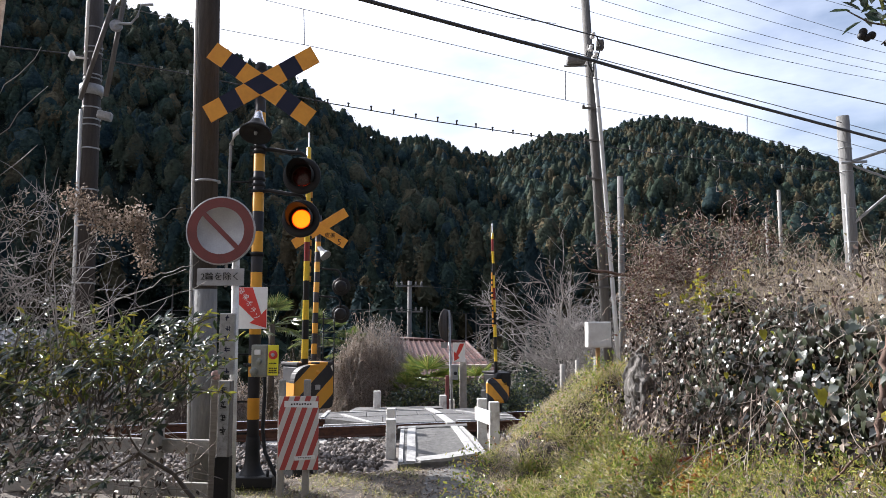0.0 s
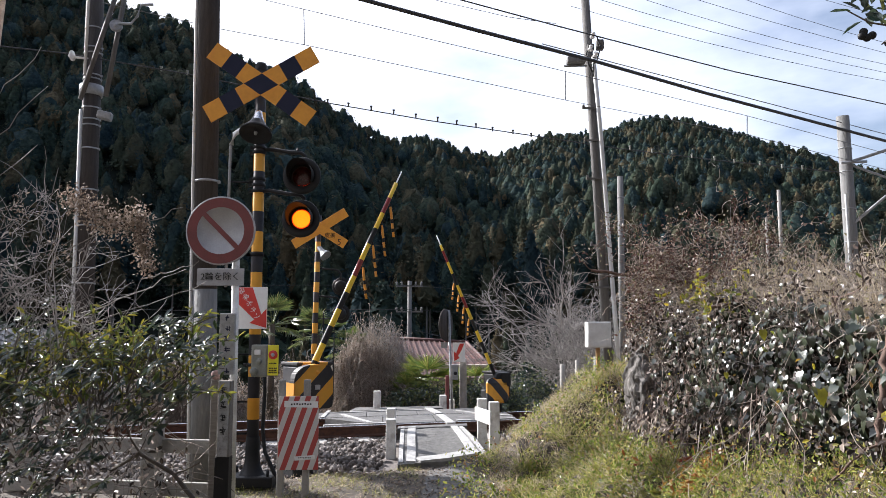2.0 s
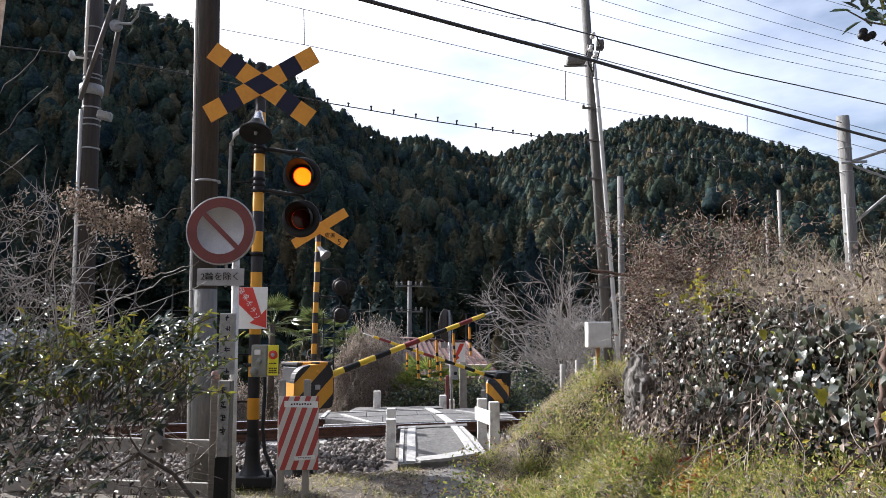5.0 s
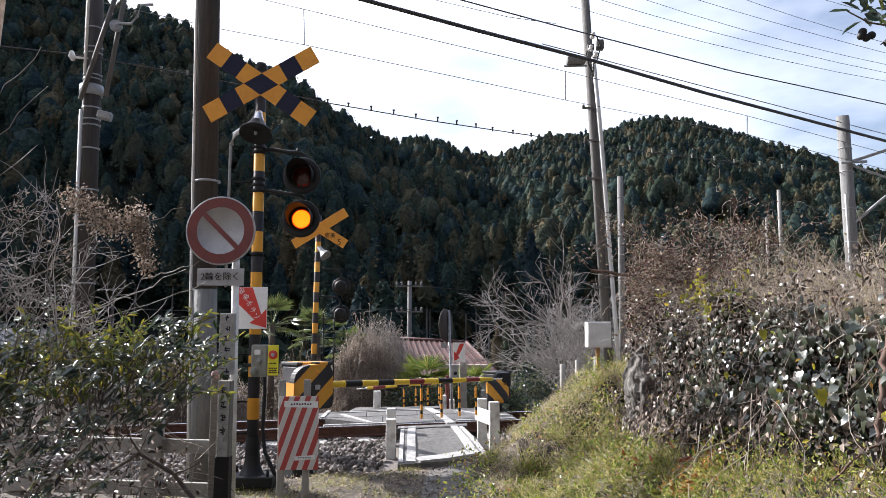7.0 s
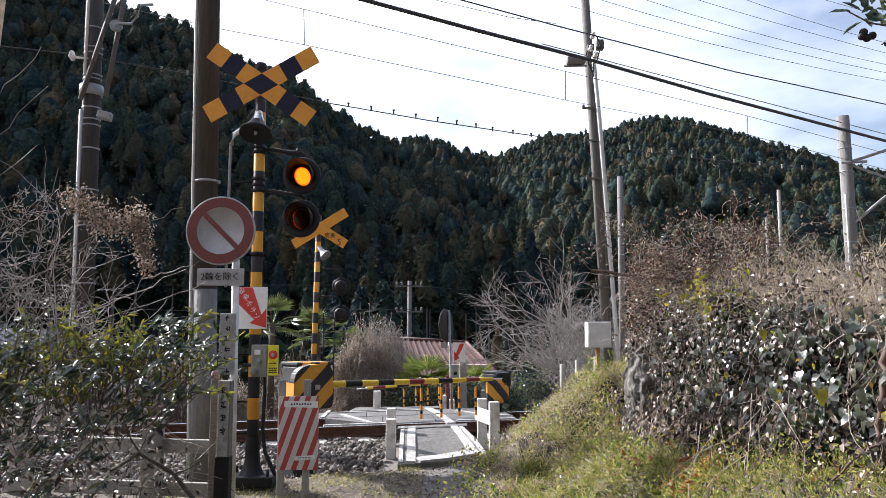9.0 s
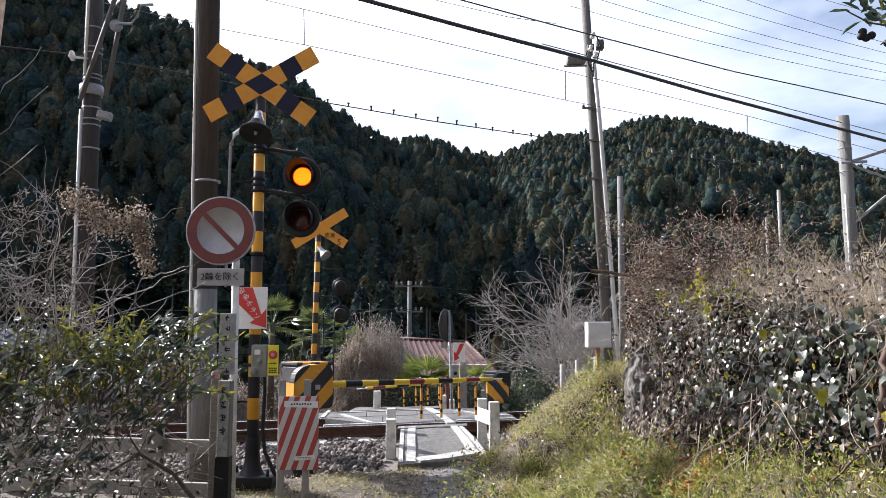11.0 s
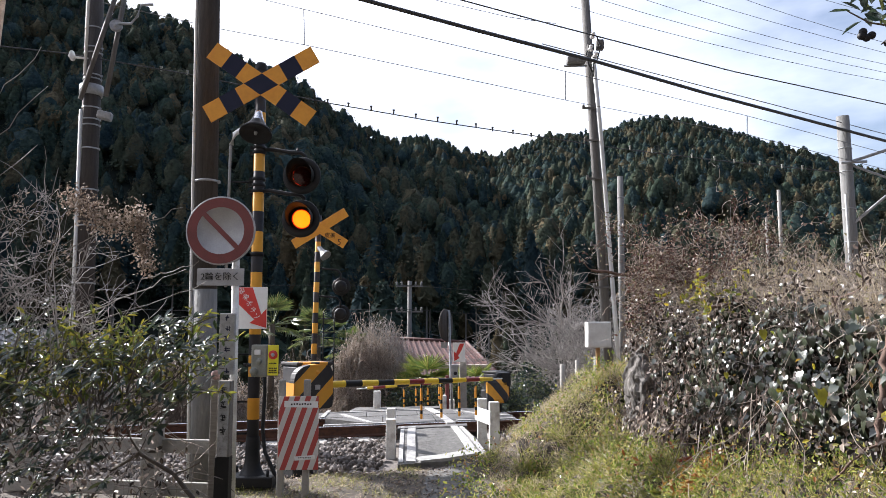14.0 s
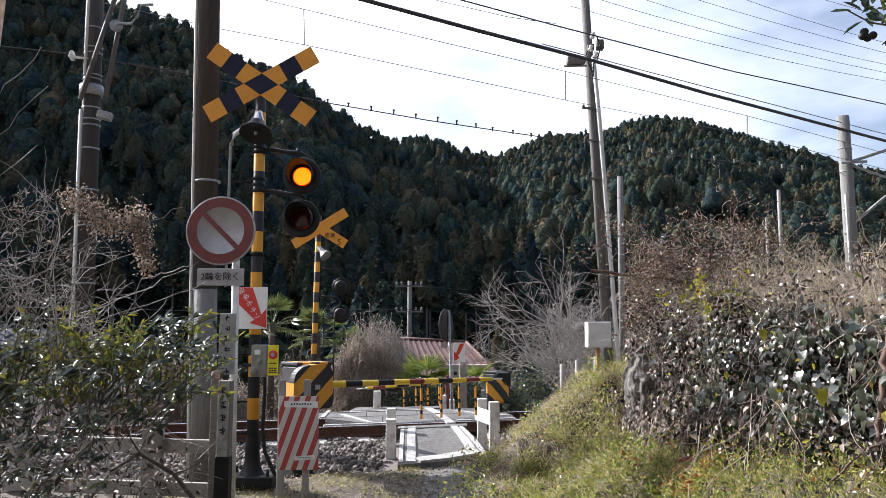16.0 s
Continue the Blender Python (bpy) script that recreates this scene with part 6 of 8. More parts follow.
def weeping(x, y, z, h, w, count, seed, mat, label):
    """A mound of arching, hanging dry stems."""
    rng = np.random.default_rng(seed)
    paths = []
    for _ in range(count):
        a, k = rng.uniform(0, 2 * pi), rng.uniform(0.1, 1) ** 0.6
        rr, hh = w * k, h * sqrt(1.001 - 0.75 * k * k) * rng.uniform(0.6, 1.0)
        t = np.linspace(0, 1, 9)
        out = rr * (0.15 + 0.85 * t ** 1.2)
        up_ = hh * np.sin(np.minimum(t * 1.5, 1) * pi / 2) * (1 - 0.85 * np.clip((t - 0.35) / 0.65, 0, 1) ** 1.4 * rng.uniform(0.35, 1.1))
        pth = np.stack([x + np.cos(a) * out, y + np.sin(a) * out, z + up_], 1)
        curl = np.cumsum(rng.normal(0, 0.10, pth.shape), 0)
        curl = (curl - curl[-1] * t[:, None]) * 1.2
        paths.append(pth + curl + 0.05 * np.sin(t * rng.uniform(5, 14) + rng.uniform(0, 6))[:, None] * rng.normal(0, 1, 3))
    ob = plant("dry_bush", label, "bush")
    part("stemwork", tubes_np("stemwork", paths, [(0.008, 0.003)] * count, 3), M[mat], ob)
    rng2 = np.random.default_rng(seed + 1)
    ends = np.concatenate([p[4:] for p in paths])
    ends = ends[rng2.choice(len(ends), min(len(ends), count * 5), replace=False)]
    part("dry_foliage", leaf_mesh("dry_foliage", ends, rng2.normal(0, 1, ends.shape) + [0, 0, -1], rng2.normal(0, 1, ends.shape), rng2.uniform(0.03, 0.085, len(ends)), 0.4), M["dry_leaf"], ob)
    return ob


weeping(-1.85, 17.5, -1.0, 2.75, 1.02, 1900, 41, "tan_twig", "tangled brown dry bush with hanging stems")
weeping(-1.9, 21.5, -1.2, 3.55, 1.75, 1100, 42, "pale_twig", "pale grey leafless bush behind the crossing")
weeping(-3.6, 18.5, -1.0, 2.0, 1.5, 500, 43, "dry_twig", "dry grey undergrowth behind the signal")
weeping(-6.2, 17.0, -0.9, 2.1, 1.3, 700, 44, "tan_twig", "tangled brown dry bush beside the track")
weeping(-8.3, 17.4, -0.9, 1.7, 1.2, 500, 45, "pale_twig", "tangled grey dry bush beside the track")
weeping(-4.7, 16.4, -0.9, 1.3, 0.9, 400, 46, "tan_twig", "tangled brown dry bush beside the track")


def fan_palm(x, y, z, height, fans, seed, label, r=0.6, mat="palm"):
    rng = np.random.default_rng(seed)
    ob = plant("fan_palm", label, "palm")
    bm = bmesh.new()
    cyl(bm, (x, y, z), (x, y, z + height), 0.09, 0.075, n=10)
    part("trunk", bm, M["bark"], ob)
    for i in range(fans):
        a = i * 2.4 + rng.uniform(-0.3, 0.3)
        e = rng.uniform(-0.4, 1.2)
        d = np.array([cos(a) * cos(e), sin(a) * cos(e), sin(e)])
        top = np.array([x, y, z + height])
        hub = top + d * r * rng.uniform(0.7, 1.0)
        s = np.cross(d, [0, 0, 1.0])
        s /= np.linalg.norm(s)
        u = np.cross(s, d)
        ks = np.linspace(-1.25, 1.25, 17)[:, None]
        way = d * np.cos(ks) + s * np.sin(ks) + np.array([0, 0, -0.12])
        fan = part("fan", leaf_mesh("fan", np.tile(hub, (17, 1)), way, np.tile(u, (17, 1)), r * rng.uniform(0.62, 0.8, 17), 0.085, 0.5, 0.12), M[mat], ob)
        part("stalk", tubes_np("stalk", [np.array([top - [0, 0, 0.05], hub])], [(0.012, 0.008)], 4), M[mat], fan)
    return ob


fan_palm(-4.05, 17.5, -0.8, 2.35, 22, 51, "green fan palm behind the crossing signal", 0.55)
fan_palm(-3.3, 19.5, -0.9, 2.2, 18, 52, "green fan palm behind the crossing signal", 0.55)
fan_palm(-2.75, 20.5, -1.0, 1.9, 14, 53, "yellowing fan palm among dry bushes", 0.5)
fan_palm(-0.35, 17.6, -1.1, 1.1, 24, 54, "low bright fan palm beside the far path", 0.68, "palm_bright")
fan_palm(-0.75, 17.2, -1.0, 0.75, 16, 56, "low bright fan palm beside the far path", 0.5, "palm_bright")
fan_palm(0.75, 18.6, -1.1, 1.05, 12, 55, "low bright fan palm beside the far path", 0.5, "palm_bright")


def leafy_mound(name, spots, size, wide, mat, seed, label, category, up_bias=0.7, twig_mat="bark", twigs=300):
    """Leaves held on short twigs over a set of points."""
    rng = np.random.default_rng(seed)
    n = len(spots)
    way = rng.normal(0, 1, (n, 3)) + [0, 0, 0.1]
    upv = rng.normal(0, 0.6, (n, 3)) + [0, 0, up_bias]
    ob = plant(name, label, category)
    part("foliage", leaf_mesh("foliage", spots, way, upv, size * rng.uniform(0.6, 1.25, n), wide), M[mat], ob)
    if twigs:
        base = spots[rng.choice(n, twigs)]
        paths = [wander(rng, b - [0, 0, 0.02], rng.normal(0, 1, 3) + [0, 0, -0.9], rng.uniform(0.2, 0.5), 5, 0.25) for b in base]
        part("twig_web", tubes_np("twig_web", paths, [(0.004, 0.007)] * twigs, 3), M[twig_mat], ob)
    return ob


def blob(rng, n, c, r, hollow=0.55):
    d = unit(rng.normal(0, 1, (n, 3)))
    k = (hollow + (1 - hollow) * rng.uniform(0, 1, n))[:, None] * (1 + 0.22 * np.sin(d * 5 + c[0]).sum(1, keepdims=True) / 2)
    return np.array(c) + d * k * np.array(r)


rng = np.random.default_rng(61)
hedge = np.concatenate([blob(rng, 2600, (x, y, z), r) for x, y, z, r in ((2.0, 17.2, -0.25, (0.9, 0.6, 0.75)), (1.3, 16.4, -0.35, (0.6, 0.5, 0.6)), (-0.5, 16.6, -0.4, (0.8, 0.5, 0.65)), (0.6, 16.9, -0.3, (0.7, 0.5, 0.6)))])
leafy_mound("hedge", hedge, 0.085, 0.5, "evergreen", 62, "dark green hedge beyond the track", "hedge")


def small_conifer(x, y, z, h, seed):
    v, f = conifer_shapes(np.random.default_rng(seed), 420, 0.08)
    ob = plant("conifer", "young cedar below the mountain", "conifer", "young cedars")
    v = v * [h * 1.15, h * 1.15, h]
    part("crown", mesh_np("crown", v + [x, y, z], f), M["forest"], ob)
    bm = bmesh.new()
    cyl(bm, (x, y, z - 0.5), (x, y, z + h * 0.7), 0.18, 0.06, n=8)
    part("trunk", bm, M["trunk"], ob)


for x, y, h, k in ((-6.9, 62, 8.6, 1), (-4.9, 61, 9.0, 2), (-3.4, 63, 8.2, 3), (-15.0, 60, 9.0, 4), (-9.6, 66, 8.5, 5), (-19, 62, 9.5, 6)):
    small_conifer(x, y, -3.2, h, 70 + k)


# ---- bushes on this side of the track ----
rng = np.random.default_rng(81)


def leafy_shrub(rng, targets, bases, leaf, per_node, mat, label, name="evergreen_bush"):
    """Stems from the bases to the targets, with whorls of leaves near their ends."""
    paths, lp, lw = [], [], []
    for q in targets:
        b = bases[np.argmin(np.abs(bases - q).sum(1) + rng.uniform(0, 0.5, len(bases)))]
        t = np.linspace(0.62, 1, 6)[:, None]
        bow = np.array([0, 0, 0.18]) * np.sin(t * pi)
        pth = b * (1 - t) + q * t + bow + np.cumsum(rng.normal(0, 0.02, (6, 3)), 0)
        paths.append(pth)
        d = pth[-1] - pth[-2]
        d /= np.linalg.norm(d)
        for k, c in ((5, per_node), (4, per_node // 2)):
            for _ in range(c):
                lp.append(pth[k] - d * rng.uniform(0, 0.05))
                lw.append(rng.normal(0, 0.75, 3) + d * 0.5 + [0, 0, 0.15])
    ob = plant(name, label, "bush")
    tagged(part("stemwork", tubes_np("stemwork", paths, [(0.004, 0.002)] * len(paths), 4), M["bark"], ob), kind="stuff")
    lp, lw = np.array(lp), np.array(lw)
    lie_n = np.array([[-0.37, -0.56, 0.72]])
    lw = lw - 0.85 * (lw * lie_n).sum(1, keepdims=True) * lie_n
    part("foliage", leaf_mesh("foliage", lp, lw, rng.normal(0, 0.3, lp.shape) + [-0.37, -0.56, 0.72], leaf * rng.uniform(0.6, 1.3, len(lp)), 0.38, 0.2, 0.1), M[mat], ob)
    return ob


tx, ty, tz = rng.uniform(-3.5, -1.55, 1700), rng.uniform(4.6, 5.8, 1700), rng.uniform(-0.2, 1.42, 1700)
lim = np.where(tz > 0.85, -1.62 - 0.5 * np.clip(tz - 1.2, 0, 1), np.where(tz > 0.6, -1.98, -2.28) - 0.12 * np.sin(tz * 9))
ok = (tx * 5.3 / ty < lim) & (wave(tx * 2 + tz, tz * 2.2 + ty, 0.33) > 0.0) & ((ty < 5.25) | (rng.uniform(0, 1, 1700) < 0.45)) & (tz < 1.22 + 0.16 * np.sin(tx * 6))
ok &= (tz > 0.55) | (rng.uniform(0, 1, 1700) < 0.42)
ok &= rng.uniform(0, 1, 1700) < np.where((tx * 5.3 / ty > -2.5) & (tz < 1.05), 0.5, 0.85)
targets = np.stack([tx, ty, tz], 1)[ok]
bases = np.stack([rng.uniform(-3.3, -2.1, 40), rng.uniform(4.9, 5.7, 40), np.full(40, -0.2)], 1)
leafy_shrub(rng, targets, bases, 0.076, 9, "evergreen", "glossy dark evergreen bush beside the fence")

# dry leaves in the bush; their pale colour also stands for glints on its foliage
litter = np.stack([rng.uniform(-3.4, -1.95, 1500), rng.uniform(4.4, 6.2, 1500), rng.uniform(-0.25, 0.75, 1500)], 1)
litter = litter[wave(litter[:, 0] * 2, litter[:, 2] * 2, 0.4) > -0.1]
tangle = plant("withered_tangle", "pale withered leaves and stems caught in the bush", "dead leaves")
part("foliage", leaf_mesh("foliage", litter, rng.normal(0, 1, litter.shape), rng.normal(0, 0.7, litter.shape) + [0, -0.3, 0.7], rng.uniform(0.03, 0.07, len(litter)), 0.5, 0.3, 0.3), M["withered"], tangle)
tagged(part("stemwork", tubes_np("stemwork", [wander(rng, q, rng.normal(0, 1, 3) + [0.3, 0, 0.3], rng.uniform(0.3, 0.7), 6, 0.2) for q in litter[:170]], [(0.004, 0.002)] * 170, 3), M["dry_twig"], tangle), kind="stuff")

# dead branch propped against the fence
limb = plant("dead_branch", "bent brown dead branch propped beside the fence", "branch")
part("stem", tubes_np("stem", [np.array([[-1.69, 5.2, 0.09], [-1.87, 5.25, 0.27], [-2.13, 5.3, 0.40], [-2.34, 5.35, 0.28], [-2.5, 5.4, 0.08], [-2.62, 5.45, -0.2]])], [(0.016, 0.010)], 7), M["bark"], limb)
for side in ([[-2.13, 5.3, 0.40], [-2.2, 5.3, 0.5], [-2.24, 5.28, 0.62], [-2.36, 5.25, 0.78]], [[-1.87, 5.25, 0.27], [-1.78, 5.2, 0.30], [-1.66, 5.15, 0.36]]):
    part("side_branch", tubes_np("side_branch", [np.array(side)], [(0.008, 0.004)], 6), M["bark"], limb)

# arching leaf sprays above the bush
paths, lp, lw = [], [], []
for k in range(95):
    base = np.array([rng.uniform(-3.1, -1.85), rng.uniform(4.9, 5.5), rng.uniform(0.7, 1.1)])
    pth = wander(rng, base, np.array([rng.normal(0.3, 0.5), rng.normal(0, 0.3), 0.9]), rng.uniform(0.25, 0.5), 6, 0.12, 0.12)
    paths.append(pth)
    for q in pth[2:]:
        for _ in range(3):
            lp.append(q + rng.normal(0, 0.01, 3))
            lw.append(rng.normal(0, 0.8, 3) + [0.3, 0, 0.2])
spray = plant("leafy_shoots", "young yellow-green shoots above the bush", "bush")
tagged(part("stemwork", tubes_np("stemwork", paths, [(0.006, 0.003)] * len(paths), 4), M["bark"], spray), kind="stuff")
lp = np.array(lp)
part("foliage", leaf_mesh("foliage", lp, np.array(lw), np.tile([[0.0, -0.2, 1.0]], (len(lp), 1)) + rng.normal(0, 0.3, lp.shape), rng.uniform(0.05, 0.085, len(lp)), 0.36), M["shoot"], spray)

# leafless vine-hung shrub behind the bush
paths, radii = [], []
for k in range(16):
    base = np.array([rng.uniform(-3.5, -2.4), rng.uniform(5.3, 6.0), 0.4])
    grow(rng, base, np.array([rng.normal(0.25, 0.35), rng.normal(0, 0.2), 1.0]), rng.uniform(0.9, 1.5), 0.007, 2, 0.2, 0.0, 5, 0.75, 0.55, paths, radii)
for a, b, s_ in (((-2.72, 5.55, 1.38), (-2.02, 5.75, 1.76), 0.12), ((-2.30, 5.6, 1.66), (-1.93, 5.75, 1.80), 0.03), ((-2.75, 5.5, 1.25), (-1.88, 5.85, 1.62), -0.05),
                ((-2.42, 5.5, 2.0), (-1.97, 5.5, 2.2), 0.04), ((-3.6, 5.0, 2.0), (-2.9, 5.2, 3.05), -0.05), ((-3.6, 5.0, 2.3), (-2.95, 5.2, 3.35), -0.05),
                ((-3.5, 5.0, 1.9), (-2.95, 5.2, 2.6), 0.0), ((-3.3, 5.5, 1.5), (-2.42, 5.5, 2.12), -0.1), ((-3.35, 5.4, 1.3), (-2.60, 5.5, 1.85), -0.1), ((-3.2, 5.5, 1.0), (-2.95, 5.5, 2.5), -0.08)):
    t = np.linspace(0, 1, 10)[:, None]
    pth = np.array(a) * (1 - t) + np.array(b) * t - np.array([[0, 0, 4 * s_ * 0.25]]) * t * (1 - t) + rng.normal(0, 0.012, (10, 3))
    paths.append(pth)
    radii.append((0.0065, 0.003))
keep = [i for i, p in enumerate(paths) if np.all(p[:, 0] / p[:, 1] < -0.315)]
paths, radii = [paths[i] for i in keep], [radii[i] for i in keep]
fine_p, fine_r = [], []
for k in range(9):
    base = np.array([rng.uniform(-3.75, -3.05), rng.uniform(5.2, 6.0), rng.uniform(0.7, 1.2)])
    grow(rng, base, np.array([rng.normal(0.12, 0.35), rng.normal(0, 0.2), 1.0]), rng.uniform(0.7, 1.15), 0.006, 3, 0.22, 0.0, 5, 0.8, 0.55, fine_p, fine_r)
for p, r in zip(fine_p, fine_r):
    if np.all(p[:, 0] / p[:, 1] < -0.46) and p[:, 2].max() < 2.5:
        paths.append(p)
        radii.append((r[0] * 0.7, r[1] * 0.7))
shrub = plant("bare_shrub", "leafless grey shrub overgrown by a withered vine", "shrub")
part("stemwork", tubes_np("stemwork", paths, [(max(a, 0.0026), max(b, 0.0017)) for a, b in radii], 3), M["pale_twig"], shrub)
vine = []
cx = np.array([[-2.87, 5.5, 2.28], [-2.68, 5.5, 2.19], [-2.555, 5.5, 2.06], [-2.41, 5.5, 2.06], [-2.30, 5.5, 2.15], [-2.28, 5.5, 1.94], [-2.21, 5.5, 1.70]])
for i, (a, b) in enumerate(zip(cx, cx[1:])):
    n_ = int(2000 * np.linalg.norm(b - a)) + 60
    t = rng.uniform(0, 1, n_)[:, None]
    vine.append(a * (1 - t) + b * t + rng.normal(0, 0.035 if i > 3 else 0.055, (n_, 3)))
vine.append(rng.normal(0, 1, (60, 3)) * [0.06, 0.1, 0.06] + [-3.2, 5.4, 2.15])
vine.append(rng.normal(0, 1, (70, 3)) * [0.06, 0.1, 0.1] + [-2.85, 5.4, 1.85])
vine = np.concatenate(vine)
part("withered_foliage", leaf_mesh("withered_foliage", vine, rng.normal(0, 1, vine.shape) + [0, 0, -0.6], rng.normal(0, 1, vine.shape), rng.uniform(0.010, 0.026, len(vine)), 0.75, 0.5, 0.5), M["dry_leaf"], shrub, "clustered withered tan leaves")

# ---- overgrown bank beside the path ----
def bank_points(rng, n, y0, y1, d0, d1, lift0, lift1):
    y = rng.uniform(y0, y1, n)
    d = rng.uniform(d0, d1, n)
    x = bank_edge(y) + d
    lump = 0.5 + 0.5 * wave(y * 1.5 + 1, x * 1.8 + y, 0.24)
    lift = rng.uniform(lift0, lift1, n) * (0.25 + 1.9 * lump)
    return np.stack([x - 0.6 * lift, y, land(x, y) + lift], 1)


def ivy_mesh(name, p, way, up, size, wide=0.9, fold=0.3, curl=0.15):
    """Heart-shaped leaves at p, folded along the midrib."""
    n = len(p)
    size = np.broadcast_to(size, (n,))[:, None]
    way = unit(way)
    side = unit(np.cross(way, up))
    up = np.cross(side, way)
    def at(u, w, h):
        return p + size * (way * u + side * w * wide + up * h)
    pts = [at(0, 0, 0), at(0.45, 0, 0.02), at(1, 0, -curl), at(-0.12, 0.27, fold * 0.2), at(0.2, 0.48, fold * 0.3), at(0.62, 0.31, fold * 0.16 - curl * 0.4),
           at(-0.12, -0.27, fold * 0.2), at(0.2, -0.48, fold * 0.3), at(0.62, -0.31, fold * 0.16 - curl * 0.4)]
    v = np.stack(pts, 1).reshape(-1, 3)
    b = np.arange(n)[:, None] * 9
    f = np.concatenate([b + np.array([q]) for q in ([0, 1, 4, 3], [1, 2, 5, 4], [0, 6, 7, 1], [1, 7, 8, 2])])
    return mesh_np(name, v, f, True)


def hang_leaves(parent, name, q, size, wide, mat, rng, shape=leaf_mesh, spread=0.36, swing=0.6, fold=0.3):
    n = len(q)
    part(name, shape(name, q, rng.normal(0, swing, (n, 3)) + [-0.25, -0.2, -0.9], rng.normal(0, spread, (n, 3)) + [-0.85, -0.3, 0.4], size, wide, fold, 0.2), M[mat], parent)


def clear_of_rock(q):
    """True away from the bare rock in the bank."""
    return (np.abs(q[:, 1] - 7.2) > 0.55) | (q[:, 0] > 2.25) | (q[:, 2] > 1.05)


def patches(q, size, cut_):
    """True where the uneven cover of the bank lies."""
    return wave(q[:, 1] + 0.5 * q[:, 0], q[:, 2] * 1.1 - 0.4 * q[:, 1], size) + 0.5 * wave(q[:, 1] * 1.7 + 2, q[:, 2] * 1.4, size * 0.6) > cut_


# inner leaves coloured as the shade of the recesses, then the large glossy ones
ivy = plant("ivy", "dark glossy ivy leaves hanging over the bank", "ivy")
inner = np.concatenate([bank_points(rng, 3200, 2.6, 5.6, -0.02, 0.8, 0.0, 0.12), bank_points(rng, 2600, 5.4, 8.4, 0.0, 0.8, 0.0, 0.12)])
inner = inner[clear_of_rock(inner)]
hang_leaves(ivy, "inner_foliage", inner, rng.uniform(0.03, 0.06, len(inner)), 0.8, "ivy_shade", rng, ivy_mesh, 0.8)
q = np.concatenate([bank_points(rng, 4200, 2.7, 5.2, 0.08, 0.85, 0.06, 0.2), bank_points(rng, 1500, 4.8, 7.9, 0.05, 0.75, 0.05, 0.18)])
q = q[(q[:, 2] > 0.62 + 0.12 * np.sin(q[:, 1] * 4)) & patches(q, 0.16, -0.18) & clear_of_rock(q)]
near = q[:, 1] < 5.0
q = np.concatenate([q[near], q[~near]])
hang_leaves(ivy, "foliage", q[300:], np.where(q[300:, 1] < 5, rng.uniform(0.022, 0.062, len(q) - 300), rng.uniform(0.026, 0.056, len(q) - 300)), 0.85, "ivy", rng, ivy_mesh, 0.32, 0.42, 0.2)
leaf_shapes = []
for k in range(6):
    me = ivy_mesh("leaf", np.zeros((1, 3)), np.array([[0.0, 0, -1]]), np.array([[-0.85, -0.3, 0.4]]), 1.0, 0.8 + 0.05 * k, 0.15 + 0.06 * k, 0.06 + 0.05 * k)
    me.materials.append(M["ivy_single"])
    leaf_shapes.append(me)
for k, c in enumerate(q[:300]):
    ob = new("leaf", leaf_shapes[k % 6])
    u = rng.uniform(0.036, 0.082)
    ob.matrix_basis = Matrix.Translation(c + np.array([-0.05, -0.02, 0.02])) @ Euler(rng.normal(0, 0.28, 3)).to_matrix().to_4x4() @ Matrix.Diagonal((u, u, u, 1))
    ob.parent = ivy

# small withered leaves, denser towards the crossing
bank_vine = plant("bank_vines", "matted withered vine leaves covering the bank", "vines")
q = np.concatenate([bank_points(rng, 14000, 5.0, 8.9, -0.08, 0.95, 0.02, 0.2), bank_points(rng, 4200, 2.8, 5.4, -0.1, 0.9, 0.02, 0.2)])
q = q[(patches(q, 0.12, -0.05) | (rng.uniform(0, 1, len(q)) < 0.05)) & (clear_of_rock(q) | (rng.uniform(0, 1, len(q)) < 0.2))]
foot = bank_points(rng, 1500, 2.3, 5.6, -0.9, 0.15, 0.0, 0.06)
hang_leaves(bank_vine, "foliage", q, rng.uniform(0.02, 0.05, len(q)), 0.75, "withered", rng, leaf_mesh, 0.42)
hang_leaves(bank_vine, "foliage", foot, rng.uniform(0.013, 0.03, len(foot)), 0.6, "withered", rng, leaf_mesh, 0.8)
# hanging stems: thin curtains over the lower face, a few thick ones
paths, radii = [], []
for q in np.concatenate([bank_points(rng, 420, 2.6, 8.6, 0.05, 0.9, 0.05, 0.24), bank_points(rng, 380, 3.6, 6.4, -0.1, 0.3, 0.05, 0.2)]):
    paths.append(wander(rng, q, rng.normal(0, 0.3, 3) + [-0.25, 0, -0.9], rng.uniform(0.2, 0.65), 7, 0.2, 0.08))
    radii.append((0.0024, 0.0012))
for q in bank_points(rng, 70, 3.0, 8.4, 0.3, 1.0, 0.12, 0.28):
    paths.append(wander(rng, q, rng.normal(0, 0.7, 3) + [-0.3, 0, -0.1], rng.uniform(0.3, 0.8), 10, 0.42, 0.02))
    radii.append((0.0028, 0.0014))
tagged(part("stemwork", tubes_np("stemwork", paths[::3], radii[::3], 3), M["brown_twig"], bank_vine), kind="stuff")
tagged(part("stemwork", tubes_np("stemwork", paths[1::3], radii[1::3], 3), M["brown_twig"], bank_vine), kind="stuff")
tagged(part("stemwork", tubes_np("stemwork", paths[2::3], radii[2::3], 3), M["tan_twig"], bank_vine), kind="stuff")
woody = plant("woody_vine", "thick brown woody vine climbing the bank", "vine")
